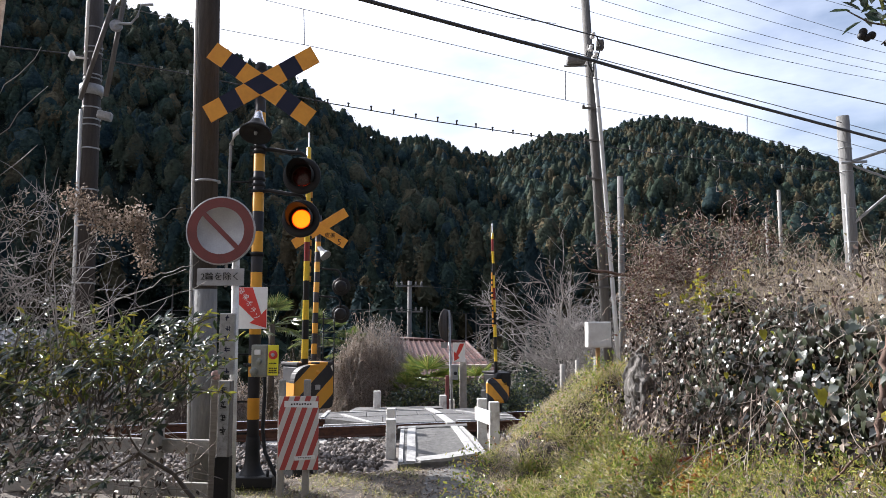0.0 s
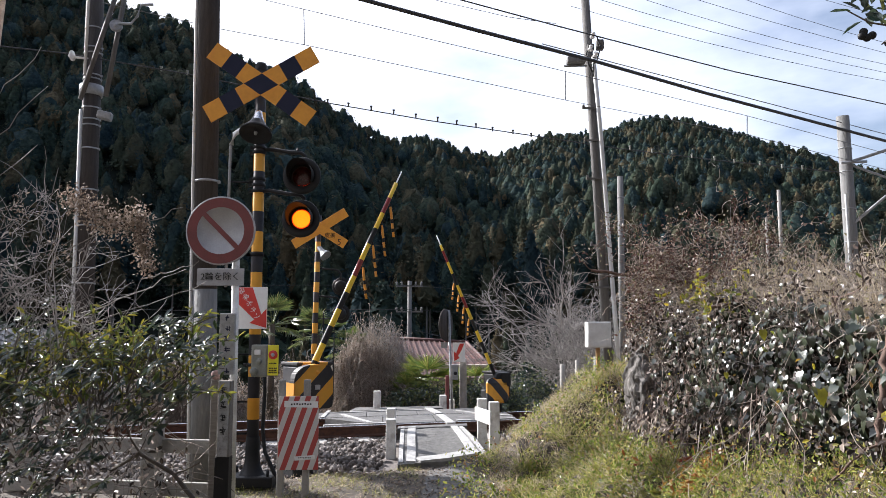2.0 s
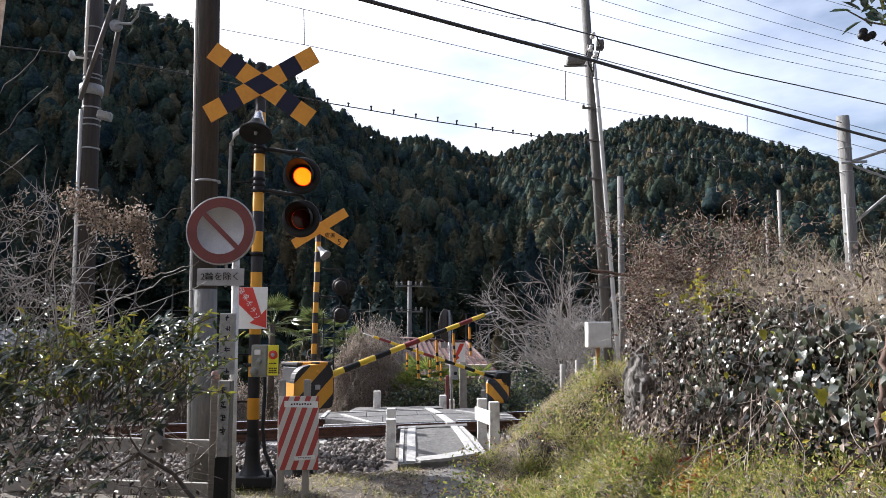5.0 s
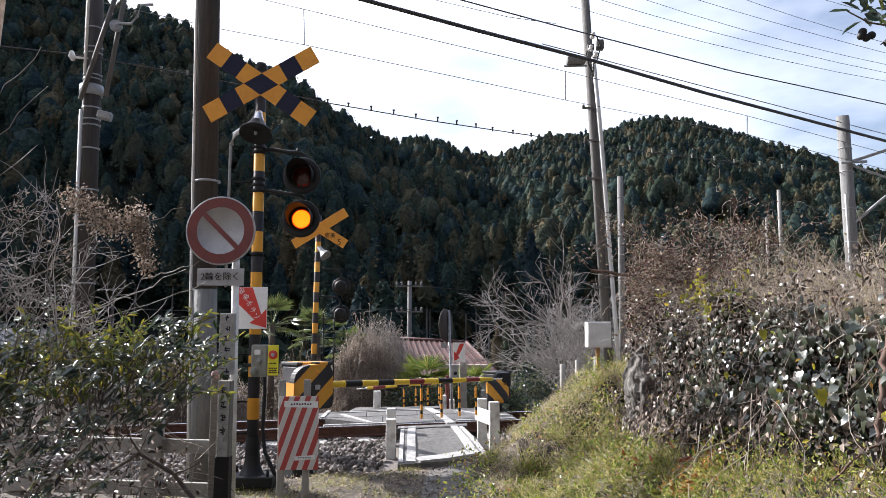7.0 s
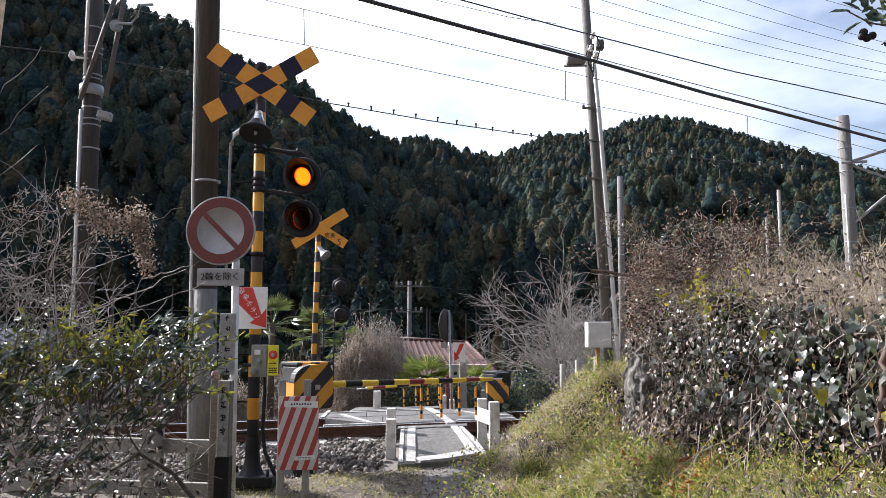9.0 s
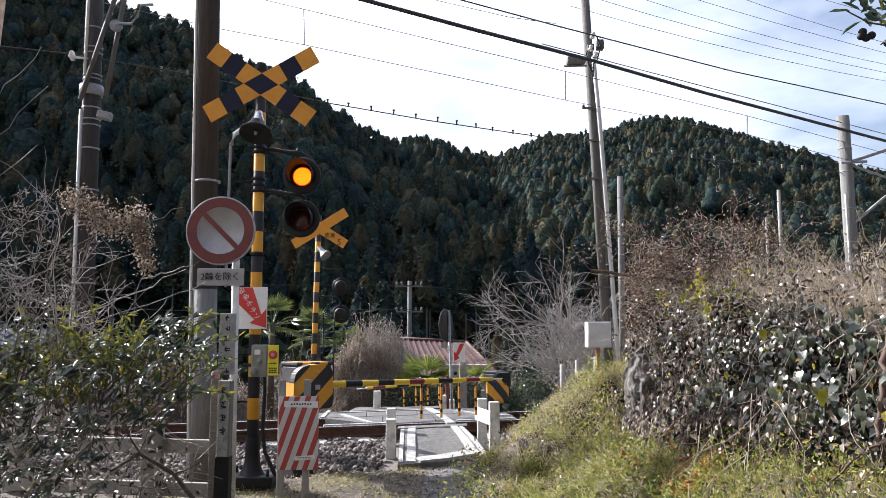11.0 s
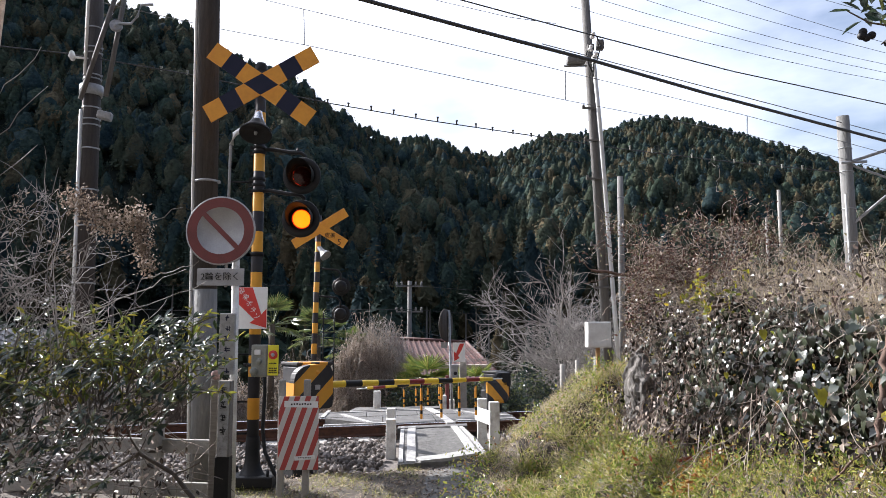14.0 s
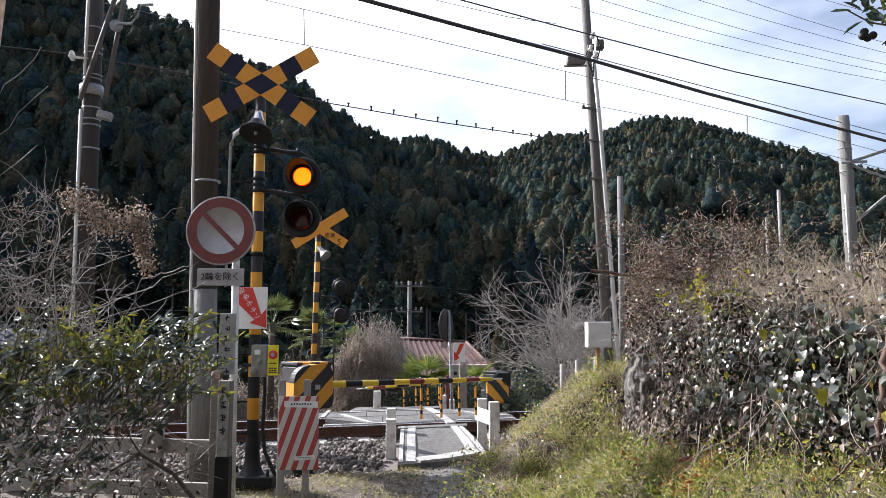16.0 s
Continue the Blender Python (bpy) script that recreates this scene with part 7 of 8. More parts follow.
for pts_, r_ in (([(2.02, 3.2, 1.36), (1.93, 3.2, 1.18), (1.865, 3.18, 0.95), (1.84, 3.16, 0.78), (1.76, 3.14, 0.60), (1.66, 3.1, 0.42)], 0.016),
                 ([(1.99, 3.3, 1.32), (1.95, 3.25, 1.0), (1.88, 3.2, 0.86), (1.83, 3.15, 0.66)], 0.009),
                 ([(2.02, 3.15, 0.98), (1.90, 3.15, 0.82), (1.76, 3.15, 0.74), (1.62, 3.15, 0.62)], 0.007)):
    t_ = np.linspace(0, len(pts_) - 1, 4 * len(pts_))
    pth = np.stack([np.interp(t_, range(len(pts_)), [c[k] for c in pts_]) for k in range(3)], 1) + rng.normal(0, 0.008, (len(t_), 3))
    part("vine_stem", tubes_np("vine_stem", [pth], [(r_, r_ * 0.7)], 7), M["brown_twig"], woody)
dead = plant("dead_branch", "bent brown dead branches caught in the vines", "branch")
for pts_, r_ in (([(1.62, 8.0, 1.95), (1.95, 7.95, 1.90), (2.3, 7.9, 1.86), (2.62, 7.8, 1.80), (2.95, 7.6, 1.66)], 0.017), ([(2.3, 7.9, 1.86), (2.5, 7.7, 1.70), (2.62, 7.6, 1.60)], 0.009),
                 ([(1.62, 8.0, 1.95), (1.5, 8.0, 2.05), (1.42, 8.0, 2.2)], 0.006), ([(2.0, 5.6, 1.42), (2.25, 5.5, 1.50), (2.5, 5.4, 1.54)], 0.013), ([(1.95, 7.95, 1.90), (1.75, 7.95, 1.86), (1.55, 8.0, 1.80)], 0.006)):
    t_ = np.linspace(0, len(pts_) - 1, 4 * len(pts_))
    pth = np.stack([np.interp(t_, range(len(pts_)), [c[k] for c in pts_]) for k in range(3)], 1) + rng.normal(0, 0.008, (len(t_), 3))
    part("stem", tubes_np("stem", [pth], [(r_, r_ * 0.6)], 6), M["brown_twig"], dead)

# brush on top of the bank: dry stems, straw, withered leaves
brush = plant("dry_brush", "tangled grey dry stems and straw on top of the bank", "brush")
paths, radii = [], []
for q in np.concatenate([bank_points(rng, 420, 3.6, 8.6, 0.8, 2.4, 0.0, 0.1), bank_points(rng, 120, 6.2, 8.8, 0.5, 1.5, 0.0, 0.2), bank_points(rng, 700, 5.5, 11.0, 1.8, 5.0, 0.0, 0.1)]):
    paths.append(wander(rng, q, rng.normal(0, 0.6, 3) + [-0.1, 0, 0.65], rng.uniform(0.2, 0.55), 7, 0.35, 0.12))
    radii.append((0.0027, 0.0012))
part("stemwork", tubes_np("stemwork", paths, radii, 3), M["dry_twig"], brush)
stalks = [wander(rng, q, rng.normal(0, 0.32, 3) + [0, 0, 1.0], rng.uniform(0.15, 0.42), 6, 0.16, 0.06) for q in np.concatenate([bank_points(rng, 1100, 3.4, 7.2, 0.45, 1.8, 0.0, 0.12), bank_points(rng, 350, 6.0, 10.5, 1.6, 4.5, 0.0, 0.1)])]
tagged(part("dry_haulm", tubes_np("dry_haulm", stalks, [(0.0028, 0.0012)] * len(stalks), 3), M["tan_twig"], brush, "erect pale dry stalks"), kind="stuff")
arching = [wander(rng, q, rng.normal(0, 0.6, 3) + [-0.6, -0.2, 0.25], rng.uniform(0.25, 0.6), 9, 0.25, 0.22) for q in bank_points(rng, 240, 3.2, 7.6, 0.45, 1.0, 0.05, 0.2)]
tagged(part("dry_haulm", tubes_np("dry_haulm", arching, [(0.003, 0.0014)] * len(arching), 3), M["tan_twig"], brush, "arching pale dry stalks"), kind="stuff")
q = np.concatenate([bank_points(rng, 7500, 3.4, 7.6, 0.55, 2.0, 0.0, 0.2), bank_points(rng, 2000, 3.8, 8.8, 0.5, 2.6, 0.0, 0.22), bank_points(rng, 2600, 5.5, 11.5, 2.0, 5.5, 0.0, 0.12)])
part("straw", leaf_mesh("straw", q, rng.normal(0, 0.7, q.shape) + [0, 0, 0.7], rng.normal(0, 1, q.shape), rng.uniform(0.04, 0.13, len(q)), 0.05, 0.3, 0.3), M["straw"], brush)
q = np.concatenate([bank_points(rng, 2600, 3.8, 8.9, 0.5, 2.2, 0.02, 0.25), bank_points(rng, 2200, 5.5, 11.0, 1.8, 5.0, 0.0, 0.2)])
part("withered_foliage", leaf_mesh("withered_foliage", q, rng.normal(0, 1, q.shape), rng.normal(0, 1, q.shape) + [0, 0, 0.5], rng.uniform(0.025, 0.06, len(q)), 0.6, 0.3, 0.3), M["withered"], brush)
q = bank_points(rng, 200, 4.5, 8.5, 0.4, 1.8, 0.1, 0.25)
part("green_foliage", leaf_mesh("green_foliage", q, rng.normal(0, 1, q.shape), rng.normal(0, 0.6, q.shape) + [0, 0, 0.8], rng.uniform(0.03, 0.06, len(q)), 0.42, 0.3, 0.2), M["grass"], brush)

thicket = plant("thorn_thicket", "red-brown thorny thicket heaped over the bank", "thicket")
paths, radii = [], []
for k in range(42):
    base = np.array([rng.uniform(2.4, 3.45), rng.uniform(7.4, 8.8), 0])
    base[2] = land(base[0], base[1])
    grow(rng, base, np.array([rng.normal(-0.1, 0.45), rng.normal(0, 0.3), 1.0]), rng.uniform(0.7, 1.25), 0.009, 2, 0.2, 0.07, 4, 0.7, 0.55, paths, radii)
for k in range(4):
    base = np.array([rng.uniform(2.1, 2.5), rng.uniform(8.0, 8.6), rng.uniform(1.5, 1.85)])
    grow(rng, base, np.array([-1.0, rng.normal(0, 0.3), rng.normal(0.15, 0.2)]), rng.uniform(0.5, 0.9), 0.008, 2, 0.14, 0.0, 4, 0.6, 0.5, paths, radii)
keep = [i for i, p in enumerate(paths) if np.all((p[:, 0] / p[:, 1] > 0.238) | (p[:, 2] > 1.9)) and p[:, 2].max() < 2.7 - 0.5 * max(0.0, p[:, 0].max() - 3.1)]
paths, radii = [paths[i] for i in keep], [radii[i] for i in keep]
tagged(part("stemwork", tubes_np("stemwork", paths[: len(paths) // 2], [(max(a * 0.8, 0.0024), max(b * 0.8, 0.0015)) for a, b in radii[: len(paths) // 2]], 3), M["brown_twig"], thicket), kind="stuff")
tagged(part("stemwork", tubes_np("stemwork", paths[len(paths) // 2:], [(max(a * 0.8, 0.0024), max(b * 0.8, 0.0015)) for a, b in radii[len(paths) // 2:]], 3), M["dry_twig"], thicket), kind="stuff")
ends = np.concatenate([p[3:] for p in paths])
ends = ends[(ends[:, 0] / ends[:, 1] > 0.25) | (ends[:, 2] > 2.1)]
ends = ends[rng.choice(len(ends), 11000)] + rng.normal(0, 0.05, (11000, 3))
curls = [wander(rng, q, rng.normal(0, 1, 3), rng.uniform(0.3, 0.7), 14, 0.5, 0.02) for q in ends[:330] if q[2] > 1.3]
tagged(part("curled_vines", tubes_np("curled_vines", curls, [(0.0026, 0.0014)] * len(curls), 3), M["tan_twig"], thicket, "curled pale vine stems"), kind="stuff")
part("foliage", leaf_mesh("foliage", ends, rng.normal(0, 1, ends.shape), rng.normal(0, 1, ends.shape) + [0, 0, 0.5], rng.uniform(0.016, 0.044, len(ends)), 0.55, 0.3, 0.3),
     foliage("thicket_leaves", [(0.06, 0.030, 0.024), (0.13, 0.06, 0.045), (0.07, 0.045, 0.032), (0.40, 0.31, 0.25), (0.10, 0.11, 0.03)], 0.34, 0.3, 0.3), thicket)

# climbing shoots with yellow-green leaves, and single yellowed leaves
rng_s = np.random.default_rng(301)
climber = plant("climbing_shoots", "yellow-green leafy shoots climbing through the dry vines", "vine")
paths, lp = [], []
for k in range(22):
    base = np.array([rng_s.uniform(1.78, 2.2), rng_s.uniform(5.2, 6.0), rng_s.uniform(1.38, 1.62)])
    pth = wander(rng_s, base, rng_s.normal(0, 0.5, 3) + [-0.1, -0.2, 0.5], rng_s.uniform(0.1, 0.28), 6, 0.2, 0.1)
    paths.append(pth)
    lp.extend(pth[1:] + rng_s.normal(0, 0.008, pth[1:].shape))
lp = np.array(lp)
tagged(part("stemwork", tubes_np("stemwork", paths, [(0.002, 0.0012)] * len(paths), 3), M["brown_twig"], climber), kind="stuff")
part("foliage", leaf_mesh("foliage", lp, rng_s.normal(0, 0.8, lp.shape) + [-0.2, -0.2, 0.2], rng_s.normal(0, 0.5, lp.shape) + [-0.5, -0.3, 0.6], rng_s.uniform(0.028, 0.06, len(lp)), 0.5, 0.2, 0.2), M["yellowing"], climber)
for x, y, z, u in ((1.771, 3.50, 0.963, 0.080), (1.775, 4.10, 1.247, 0.060), (1.674, 4.40, 1.001, 0.040)):
    p = np.array([[x, y, z]])
    part("yellow_leaf", ivy_mesh("yellow_leaf", p, np.array([[0.1, 0.0, -1.0]]), np.array([[-0.6, -0.75, 0.25]]), u, 0.8, 0.15, 0.1), M["yellowing"], climber, "large yellowed leaf")
rusty = plant("withered_fern", "rust-brown withered fern at the foot of the bank", "fern")
lp = np.stack([rng_s.normal(1.5, 0.1, 130), rng_s.normal(4.5, 0.12, 130), np.zeros(130)], 1)
lp[:, 2] = land(lp[:, 0], lp[:, 1]) + rng_s.uniform(0.03, 0.16, 130)
part("foliage", leaf_mesh("foliage", lp, rng_s.normal(0, 0.8, lp.shape) + [-0.3, -0.2, 0.2], rng_s.normal(0, 0.4, lp.shape) + [-0.4, -0.4, 0.7], rng_s.uniform(0.03, 0.065, 130), 0.38, 0.2, 0.3), M["rusty_leaf"], rusty)

# rock face showing under the vines
rock = bmesh.new()
bmesh.ops.create_icosphere(rock, subdivisions=5, radius=1, matrix=Matrix.Translation((1.93, 7.35, 0.48)) @ Matrix.Diagonal((0.16, 0.26, 0.62, 1)))
for v in rock.verts:
    v.co += 0.06 * noise.noise_vector(v.co * 2.3) + 0.06 * noise.noise_vector(Vector((v.co.x * 9, v.co.y * 9, v.co.z * 2.5))) + 0.04 * noise.noise_vector(v.co * 19)
tagged(part("rock_outcrop", rock, M["rock"]), "dark grey rock showing at the foot of the bank", "rock")

# yellowed and fresh green leaves showing among the ivy
creeper = plant("yellow_creeper", "scattered yellow and olive leaves on the bank", "creeper")
q = np.concatenate([bank_points(rng, 60, 2.8, 5.5, -0.1, 0.7, 0.08, 0.22), bank_points(rng, 80, 5.0, 8.6, 0.0, 0.7, 0.08, 0.2)])
part("foliage", leaf_mesh("foliage", q, rng.normal(0, 0.7, q.shape) + [-0.2, -0.1, -0.5], rng.normal(0, 0.5, q.shape) + [-0.6, -0.4, 0.6], rng.uniform(0.035, 0.07, len(q)), 0.5, 0.2, 0.2), foliage("yellowed_leaves", [(0.10, 0.13, 0.02), (0.24, 0.25, 0.03), (0.45, 0.36, 0.04), (0.36, 0.20, 0.04)], 0.4, 0.6, 0.5), creeper)


rusty = plant("rusty_seedling", "rust-red leaves of a seedling at the bank's foot", "seedling")
q = np.concatenate([bank_points(rng, 26, 4.5, 5.3, -0.45, 0.0, 0.05, 0.14), bank_points(rng, 10, 4.1, 4.4, -0.55, -0.4, 0.06, 0.16)])
part("foliage", leaf_mesh("foliage", q, rng.normal(0, 0.7, q.shape) + [-0.2, 0, 0.4], rng.normal(0, 0.5, q.shape) + [-0.5, -0.5, 0.6], rng.uniform(0.04, 0.075, len(q)), 0.42, 0.2, 0.2), foliage("rusty_leaves", [(0.22, 0.03, 0.02), (0.34, 0.10, 0.03), (0.40, 0.20, 0.05)], 0.4, 0.6, 0.45), rusty)


def fern(x, y, lift, fronds, seed):
    rng = np.random.default_rng(seed)
    ob = plant("fern", "small yellow-green fern growing at the foot of the bank", "fern", "ferns on the bank")
    base = np.array([x, y, float(land(x, y)) + lift])
    for k in range(fronds):
        a = rng.uniform(0, 2 * pi)
        t = np.linspace(0, 1, 12)[:, None]
        L = rng.uniform(0.1, 0.17)
        rib = base + L * t * np.array([cos(a) * 0.7 - 0.25, sin(a) * 0.7 - 0.25, 0.75]) - np.array([0, 0, 0.5]) * L * t ** 2
        d = unit(np.gradient(rib, axis=0))
        s = unit(np.cross(d, [0, 0, 1.0]))
        size = 0.036 * np.sin(np.linspace(0.35, 1, 12) * pi * 0.95) + 0.012
        p = np.concatenate([rib, rib])
        way = np.concatenate([s + d * 0.5, -s + d * 0.5])
        part("frond", leaf_mesh("frond", p, way, np.tile([[-0.2, -0.1, 1.0]], (24, 1)), np.concatenate([size, size]), 0.3, 0.1, 0.15), M["shoot"], ob)
    return ob


for x, y, lift, k in ((1.32, 4.6, 0.1, 7), (1.7, 5.2, 0.12, 6), (1.25, 5.6, 0.08, 6), (1.1, 5.0, 0.05, 5)):
    fern(x, y, lift, k, int(x * 100 + y * 10))


def verge_stone(x, y, r, seed):
    bm = bmesh.new()
    bmesh.ops.create_icosphere(bm, subdivisions=3, radius=1, matrix=Matrix.Translation((x, y, float(land(x, y)))) @ Matrix.Rotation(seed, 4, "Z") @ Matrix.Diagonal((r, r * 0.7, r * 0.55, 1)))
    for v in bm.verts:
        v.co += 0.35 * r * noise.noise_vector(v.co / r * 0.9 + Vector((seed, 0, 0))) + 0.12 * r * noise.noise_vector(v.co / r * 3)
    return tagged(part("stone", bm, M["rock"]), "half-buried dark stone at the edge of the path", "stone", "stones beside the path")


for k, (x, y, r) in enumerate(((0.53, 6.35, 0.10), (0.66, 6.15, 0.12), (0.60, 5.85, 0.09), (0.78, 6.0, 0.08), (0.47, 6.75, 0.05), (0.73, 5.65, 0.1), (0.56, 5.6, 0.06))):
    verge_stone(x, y, r, k * 1.7)

# ---- grass and litter on the verge ----
def tuft_points(rng, n, y0, y1, x0, x1):
    x, y = rng.uniform(x0, x1, n), rng.uniform(y0, y1, n)
    return np.stack([x, y, land(x, y)], 1)


def blades(name, p, length, wide, mat, label, lay=0.6):
    rng = np.random.default_rng(len(p))
    ob = part(name, leaf_mesh(name, p, rng.normal(0, lay, p.shape) * [1, 1, 0.3] + [0, 0, 0.8], rng.normal(0, 0.8, p.shape) + [-0.6, -0.3, 0.4], length * rng.uniform(0.5, 1.3, len(p)), wide, 0.3, 0.35), M[mat])
    return tagged(ob, label, "grass", kind="stuff")


y = rng.uniform(3.0, 11.0, 40000)
d = rng.uniform(-1.9, 0.1, 40000)
x = bank_edge(y) + d
ok = (x > 0.50 + 0.1 * np.sin(y * 3)) & (wave(x, y, 0.22) + 0.5 * wave(x + 5, y, 0.11) > -0.05) & ((y > 4.4) | (d < -0.4) | (rng.uniform(0, 1, len(y)) < 0.6))
blades("verge_grass", np.stack([x, y, land(x, y)], 1)[ok], 0.075, 0.065, "grass", "short yellow-green winter grass on the verge")
y = rng.uniform(2.7, 9.6, 9000)
x = bank_edge(y) + rng.uniform(-1.2, 0.05, 9000)
ok = (x > 0.55) & (wave(x + 1, y, 0.16) > -0.3) & ((y > 4.4) | (x < bank_edge(y) - 0.4) | (rng.uniform(0, 1, len(y)) < 0.75))
lift = rng.uniform(0, 0.14, 9000) * np.clip(0.25 + wave(x * 1.3 + 2, y, 0.27), 0.05, 1)
q = np.concatenate([np.stack([x, y, land(x, y) + 0.01 + lift], 1)[ok], bank_points(rng, 1800, 4.6, 6.2, -0.7, 0.1, 0.0, 0.12)])
pts, ways = [], []
for k in range(150):
    cy = rng.uniform(4.4, 9.8)
    cx_ = float(bank_edge(cy)) + rng.uniform(-1.1, 0.05)
    n_ = int(rng.integers(30, 70))
    pts.append(tuft_points(rng, n_, cy - 0.05, cy + 0.05, cx_ - 0.05, cx_ + 0.05))
    ways.append(rng.normal(0, 0.6, (n_, 3)) * [1, 1, 0.2] + [-0.2, -0.1, 0.75])
pts, ways = np.concatenate(pts), np.concatenate(ways)
tagged(part("grass_tussocks", leaf_mesh("grass_tussocks", pts, ways, rng.normal(0, 0.4, pts.shape) + [-0.4, -0.2, 0.8], rng.uniform(0.08, 0.22, len(pts)), 0.035, 0.3, 0.55), M["grass"]), "arching tufts of pale green and yellow grass", "grass", kind="stuff")
verge = plant("verge_weeds", "low green weeds on the verge", "weeds")
q = np.concatenate([q[wave(q[:, 0] + 3, q[:, 1], 0.24) > -0.1], bank_points(rng, 1500, 4.0, 6.0, -0.75, 0.0, 0.02, 0.12), bank_points(rng, 3000, 2.9, 4.6, -1.1, 0.05, 0.0, 0.12), bank_points(rng, 3000, 2.8, 4.2, -0.7, 0.05, 0.0, 0.07)])
high = bank_points(rng, 8000, 6.0, 9.9, -1.7, 0.0, 0.0, 0.13)
q = np.concatenate([q, high[wave(high[:, 0] * 1.4 + 1, high[:, 1] * 1.2, 0.26) > 0.0]])
part("foliage", leaf_mesh("foliage", q, rng.normal(0, 1, q.shape) + [0, 0, 0.5], rng.normal(0, 0.45, q.shape) + [-0.5, -0.3, 0.7], rng.uniform(0.018, 0.048, len(q)) * np.clip(q[:, 1] / 6.5, 0.55, 1), 0.48, 0.2, 0.25), foliage("weed_leaves", [(0.07, 0.115, 0.022), (0.13, 0.19, 0.032), (0.22, 0.27, 0.045), (0.34, 0.35, 0.07), (0.50, 0.44, 0.18), (0.28, 0.12, 0.05)], 0.28, 0.4, 0.5), verge)
near_bank = bank_points(np.random.default_rng(302), 3200, 2.8, 4.5, -0.9, 0.05, 0.0, 0.01)
blades("verge_grass", near_bank, 0.07, 0.06, "grass", "short yellow-green winter grass at the foot of the bank")
a = tuft_points(rng, 7500, 5.4, 8.1, -3.0, -0.25)
a = a[(wave(a[:, 0], a[:, 1], 0.3) > -0.25)]
blades("path_grass", a, 0.06, 0.06, "grass", "sparse winter grass beside the path")
a = tuft_points(rng, 7000, 5.0, 8.6, -1.8, 1.05)
a = a[np.abs(a[:, 0] - 0.1) > 0.25 + 0.15 * rng.uniform(-1, 1, len(a))]
blades("path_straw", a, 0.055, 0.08, "straw", "dry straw and litter along the path", 2.0)
a = tuft_points(rng, 9000, 4.6, 10.5, 0.45, 2.4)
a = a[(a[:, 0] < bank_edge(a[:, 1]) + 0.1) & (wave(a[:, 0] * 1.2 + 4, a[:, 1], 0.3) > -0.15)]
blades("verge_thatch", a + [0, 0, 0.03], 0.13, 0.032, "straw", "matted dry thatch between the grass", 1.3)
blades("bank_straw", tuft_points(rng, 4200, 2.5, 5.2, 0.75, 2.1), 0.07, 0.04, "straw", "short dry straw at the foot of the bank", 0.9)
a = tuft_points(rng, 6500, 7.0, 11.2, 0.55, 2.7)
blades("verge_straw", a, 0.12, 0.045, "straw", "pale dry grass beside the ramp", 0.7)

a = tuft_points(rng, 1500, 5.5, 8.5, -0.75, 0.95)
stones("path_gravel", a + [0, 0, 0.02], rng.uniform(0.004, 0.012, len(a)), "loose gravel scattered over the path")["category"] = "gravel"
a = tuft_points(rng, 1700, 5.5, 8.4, -1.6, 1.1)
part_l = leaf_mesh("leaf_litter", a + [0, 0, 0.02], rng.normal(0, 1, a.shape) * [1, 1, 0.2], rng.normal(0, 0.3, a.shape) + [0, 0, 1], rng.uniform(0.02, 0.05, len(a)), 0.5, 0.3, 0.3)
tagged(part("leaf_litter", part_l, M["dry_leaf"]), "fallen dry leaves beside the path", "leaf litter", kind="stuff")

# ---- twig hanging in close to the camera ----
DX, DZ = 0.055, 0.10
twig = plant("hanging_twig", "dark leafy twig with round berries hanging in close", "branch")
part("stem", tubes_np("stem", [np.array([[1.35 + DX, 2.0, 2.02 + DZ], [1.25 + DX, 2.0, 1.98 + DZ], [1.16 + DX, 2.0, 1.995 + DZ], [1.10 + DX, 2.0, 2.03 + DZ]]), np.array([[1.25 + DX, 2.0, 1.98 + DZ], [1.19 + DX, 2.0, 1.93 + DZ]]), np.array([[1.3 + DX, 2.0, 2.0 + DZ], [1.22 + DX, 2.0, 2.06 + DZ]])], [(0.004, 0.002)] * 3, 5), M["bark"], twig)
lp = np.array([[1.11 + DX, 2.0, 2.03 + DZ], [1.14 + DX, 2.0, 2.03 + DZ], [1.17 + DX, 2.0, 2.05 + DZ], [1.2 + DX, 2.0, 2.06 + DZ], [1.19 + DX, 2.0, 2.0 + DZ], [1.22 + DX, 2.0, 2.05 + DZ], [1.14 + DX, 2.0, 2.0 + DZ]])
part("foliage", leaf_mesh("foliage", lp, np.array([[-1, 0, 0.15], [-0.6, 0.2, 0.7], [0.2, 0.1, 1], [0.6, 0, 0.6], [0.5, 0.2, 0.4], [1, 0, 0.2], [-0.5, 0.3, -0.2]]), np.tile([[0.1, -0.5, 1.0]], (7, 1)), 0.06, 0.45), M["evergreen"], twig)
tw = np.random.default_rng(7)
more = np.column_stack([tw.uniform(1.19, 1.33, 30), tw.uniform(1.95, 2.05, 30), tw.uniform(2.10, 2.19, 30)])
part("foliage", leaf_mesh("foliage", more, tw.normal(0, 1, more.shape) * [1, 0.4, 0.7], tw.normal(0, 0.4, more.shape) + [0.1, -0.6, 0.8], tw.uniform(0.03, 0.055, 30), 0.5), M["evergreen"], twig)
for x, z in ((1.158, 1.955), (1.172, 1.95), (1.163, 1.967), (1.187, 1.957), (1.232, 1.935)):
    bm = bmesh.new()
    bmesh.ops.create_icosphere(bm, subdivisions=3, radius=0.0115, matrix=Matrix.Translation((x + DX * 0.6, 2.0, z + DZ)))
    part("berry", bm, M["black"], twig)


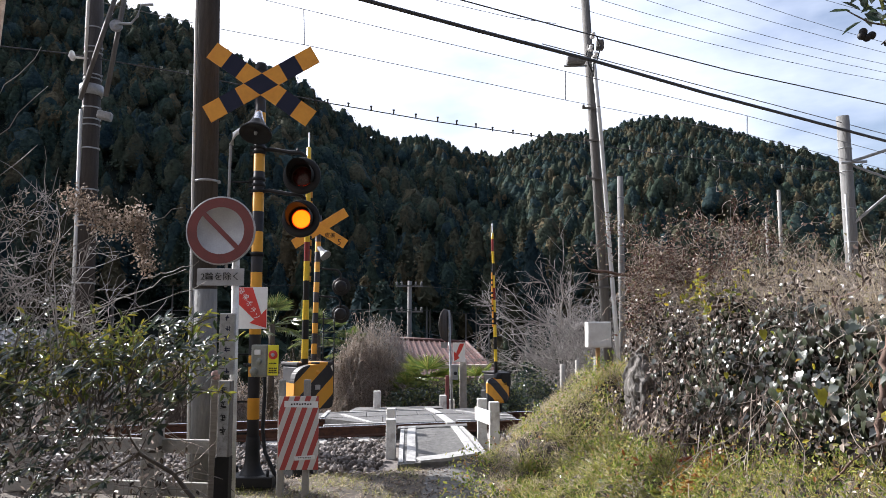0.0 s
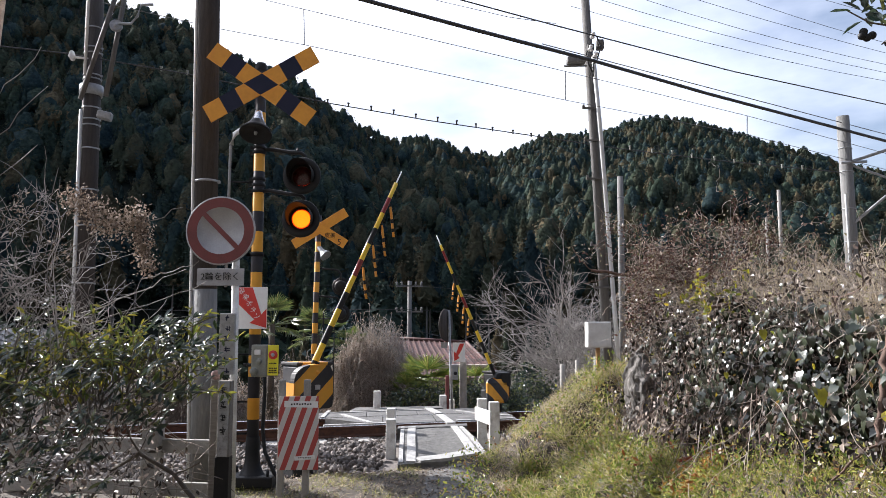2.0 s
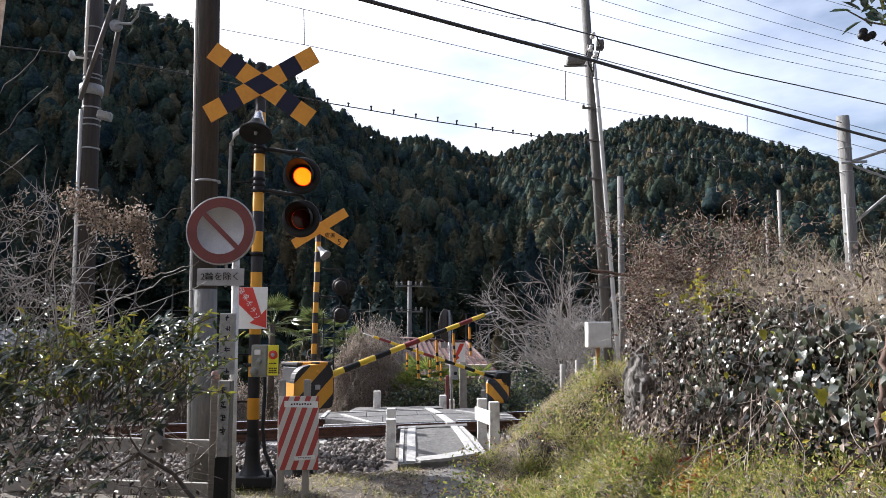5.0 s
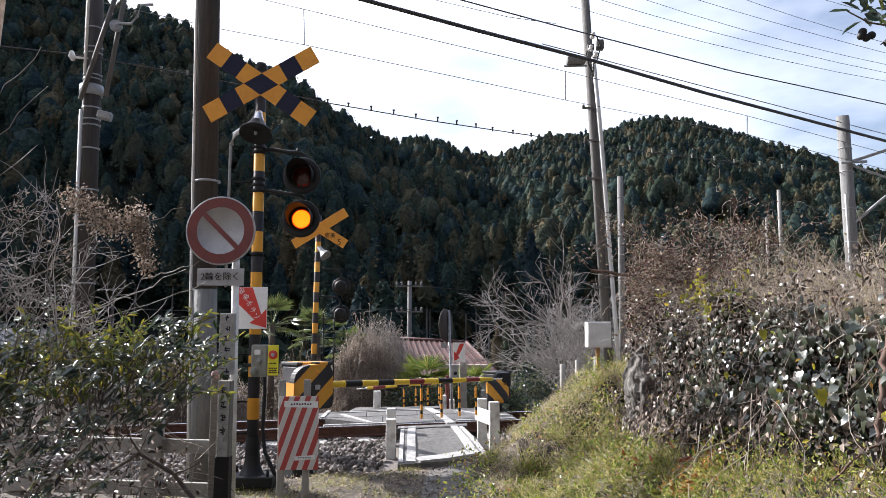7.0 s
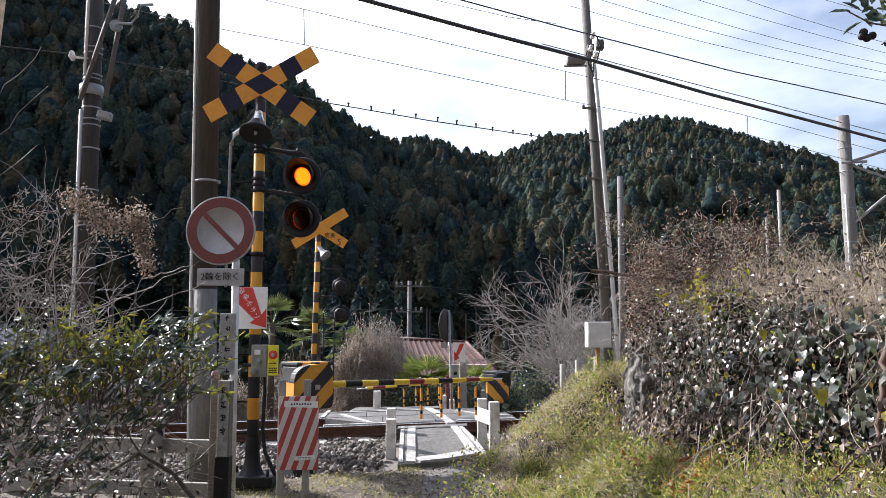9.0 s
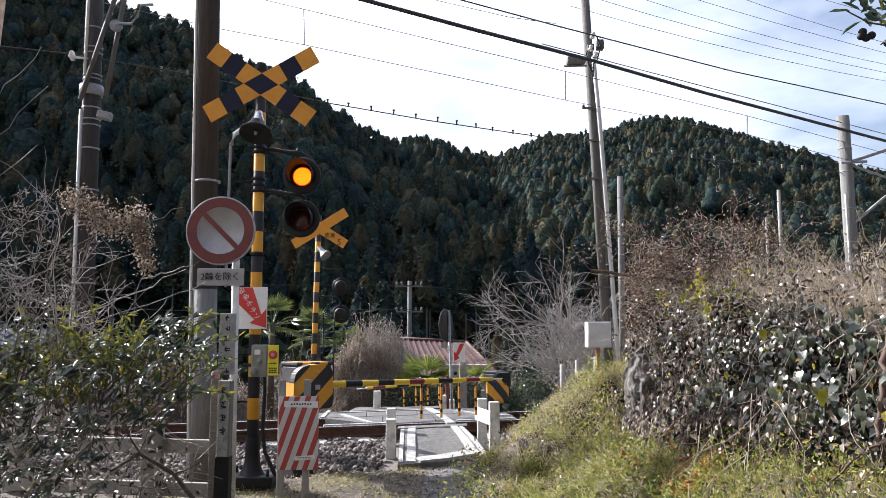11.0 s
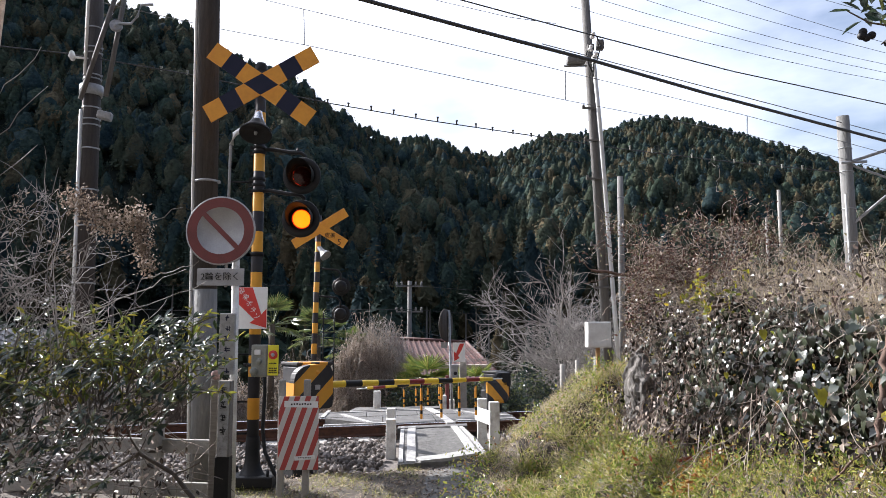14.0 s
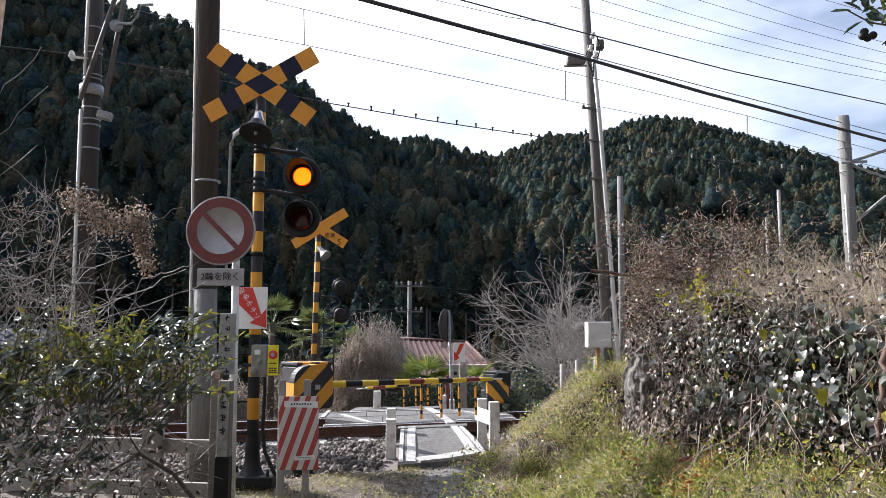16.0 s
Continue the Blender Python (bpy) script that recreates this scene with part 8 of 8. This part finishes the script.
# ---- what moves: the two gate arms with their rods, and the flashing lenses ----
LOWERING = [(0.0, 89.6), (0.3, 88.5), (0.5, 86.5), (1.0, 78.5), (1.5, 71.2), (2.0, 63.5), (2.5, 55.8), (3.0, 48.0), (3.5, 40.4), (4.2, 29.5), (4.7, 21.8), (5.2, 14.2), (5.7, 6.5), (6.0, 1.8), (6.2, -0.6), (6.3, -0.9)]
SWING = [(0.0, 0), (0.4, 2), (0.7, 8), (1.0, 9), (1.5, 6), (2.0, 7), (3.0, 5), (4.2, 3), (5.5, 3), (6.0, 1), (6.4, -2), (6.8, 1), (7.2, 0)]


def gate_motion(gate, lag=0.0):
    ob, arm, rods = gate
    z = 0.712 if ob is NEAR[0] else 0.54
    rows = [(t, pose(0, 0, z) @ pose(0, 0, 0, 0, -(a + lag), 0)) for t, a in LOWERING]
    walk(arm, rows + [(16.0, rows[-1][1])])
    ts, an = [r[0] for r in LOWERING], [r[1] for r in LOWERING]
    for d, rod in rods:
        rr = []
        for t in sorted(set(ts) | {s[0] for s in SWING}):
            a = float(np.interp(t, ts, an)) - float(np.interp(t, [s[0] for s in SWING], [s[1] for s in SWING]))
            rr.append((t, pose(d, 0, -0.035) @ pose(0, 0, 0, 0, a, 0)))
        walk(rod, rr + [(16.0, rr[-1][1])])


def lens_motion(lens, lit_first):
    at = pose(0, 0.031, 0)
    angle = 0.0 if lit_first else 180.0
    rows = [(0.0, at @ pose(0, 0, 0, 0, 0, angle))]
    k = 0
    while 0.145 + 0.596 * k < 15.9:
        t = 0.145 + 0.596 * k
        for i, dt in enumerate((-0.02, -0.0067, 0.0067, 0.02)):
            rows.append((t + dt, at @ pose(0, 0, 0, 0, 0, angle + 60.0 * i)))
        angle += 180.0
        k += 1
    rows.append((16.0, at @ pose(0, 0, 0, 0, 0, angle)))
    walk(lens, rows)


def motions():
    gate_motion(NEAR, 0.55)
    gate_motion(FAR, -0.9)
    walk(twig, [(t, pose(x, 0, z)) for t, x, z in ((0.0, 0, 0), (2.0, 0.001, 0), (4.0, 0.002, 0.001), (6.5, -0.002, 0), (8.0, 0.001, 0), (9.0, 0.001, -0.001), (12.0, -0.002, 0), (16.0, 0.003, 0))])
    lens_motion(LENSES[0], False)
    lens_motion(LENSES[1], True)


motions()
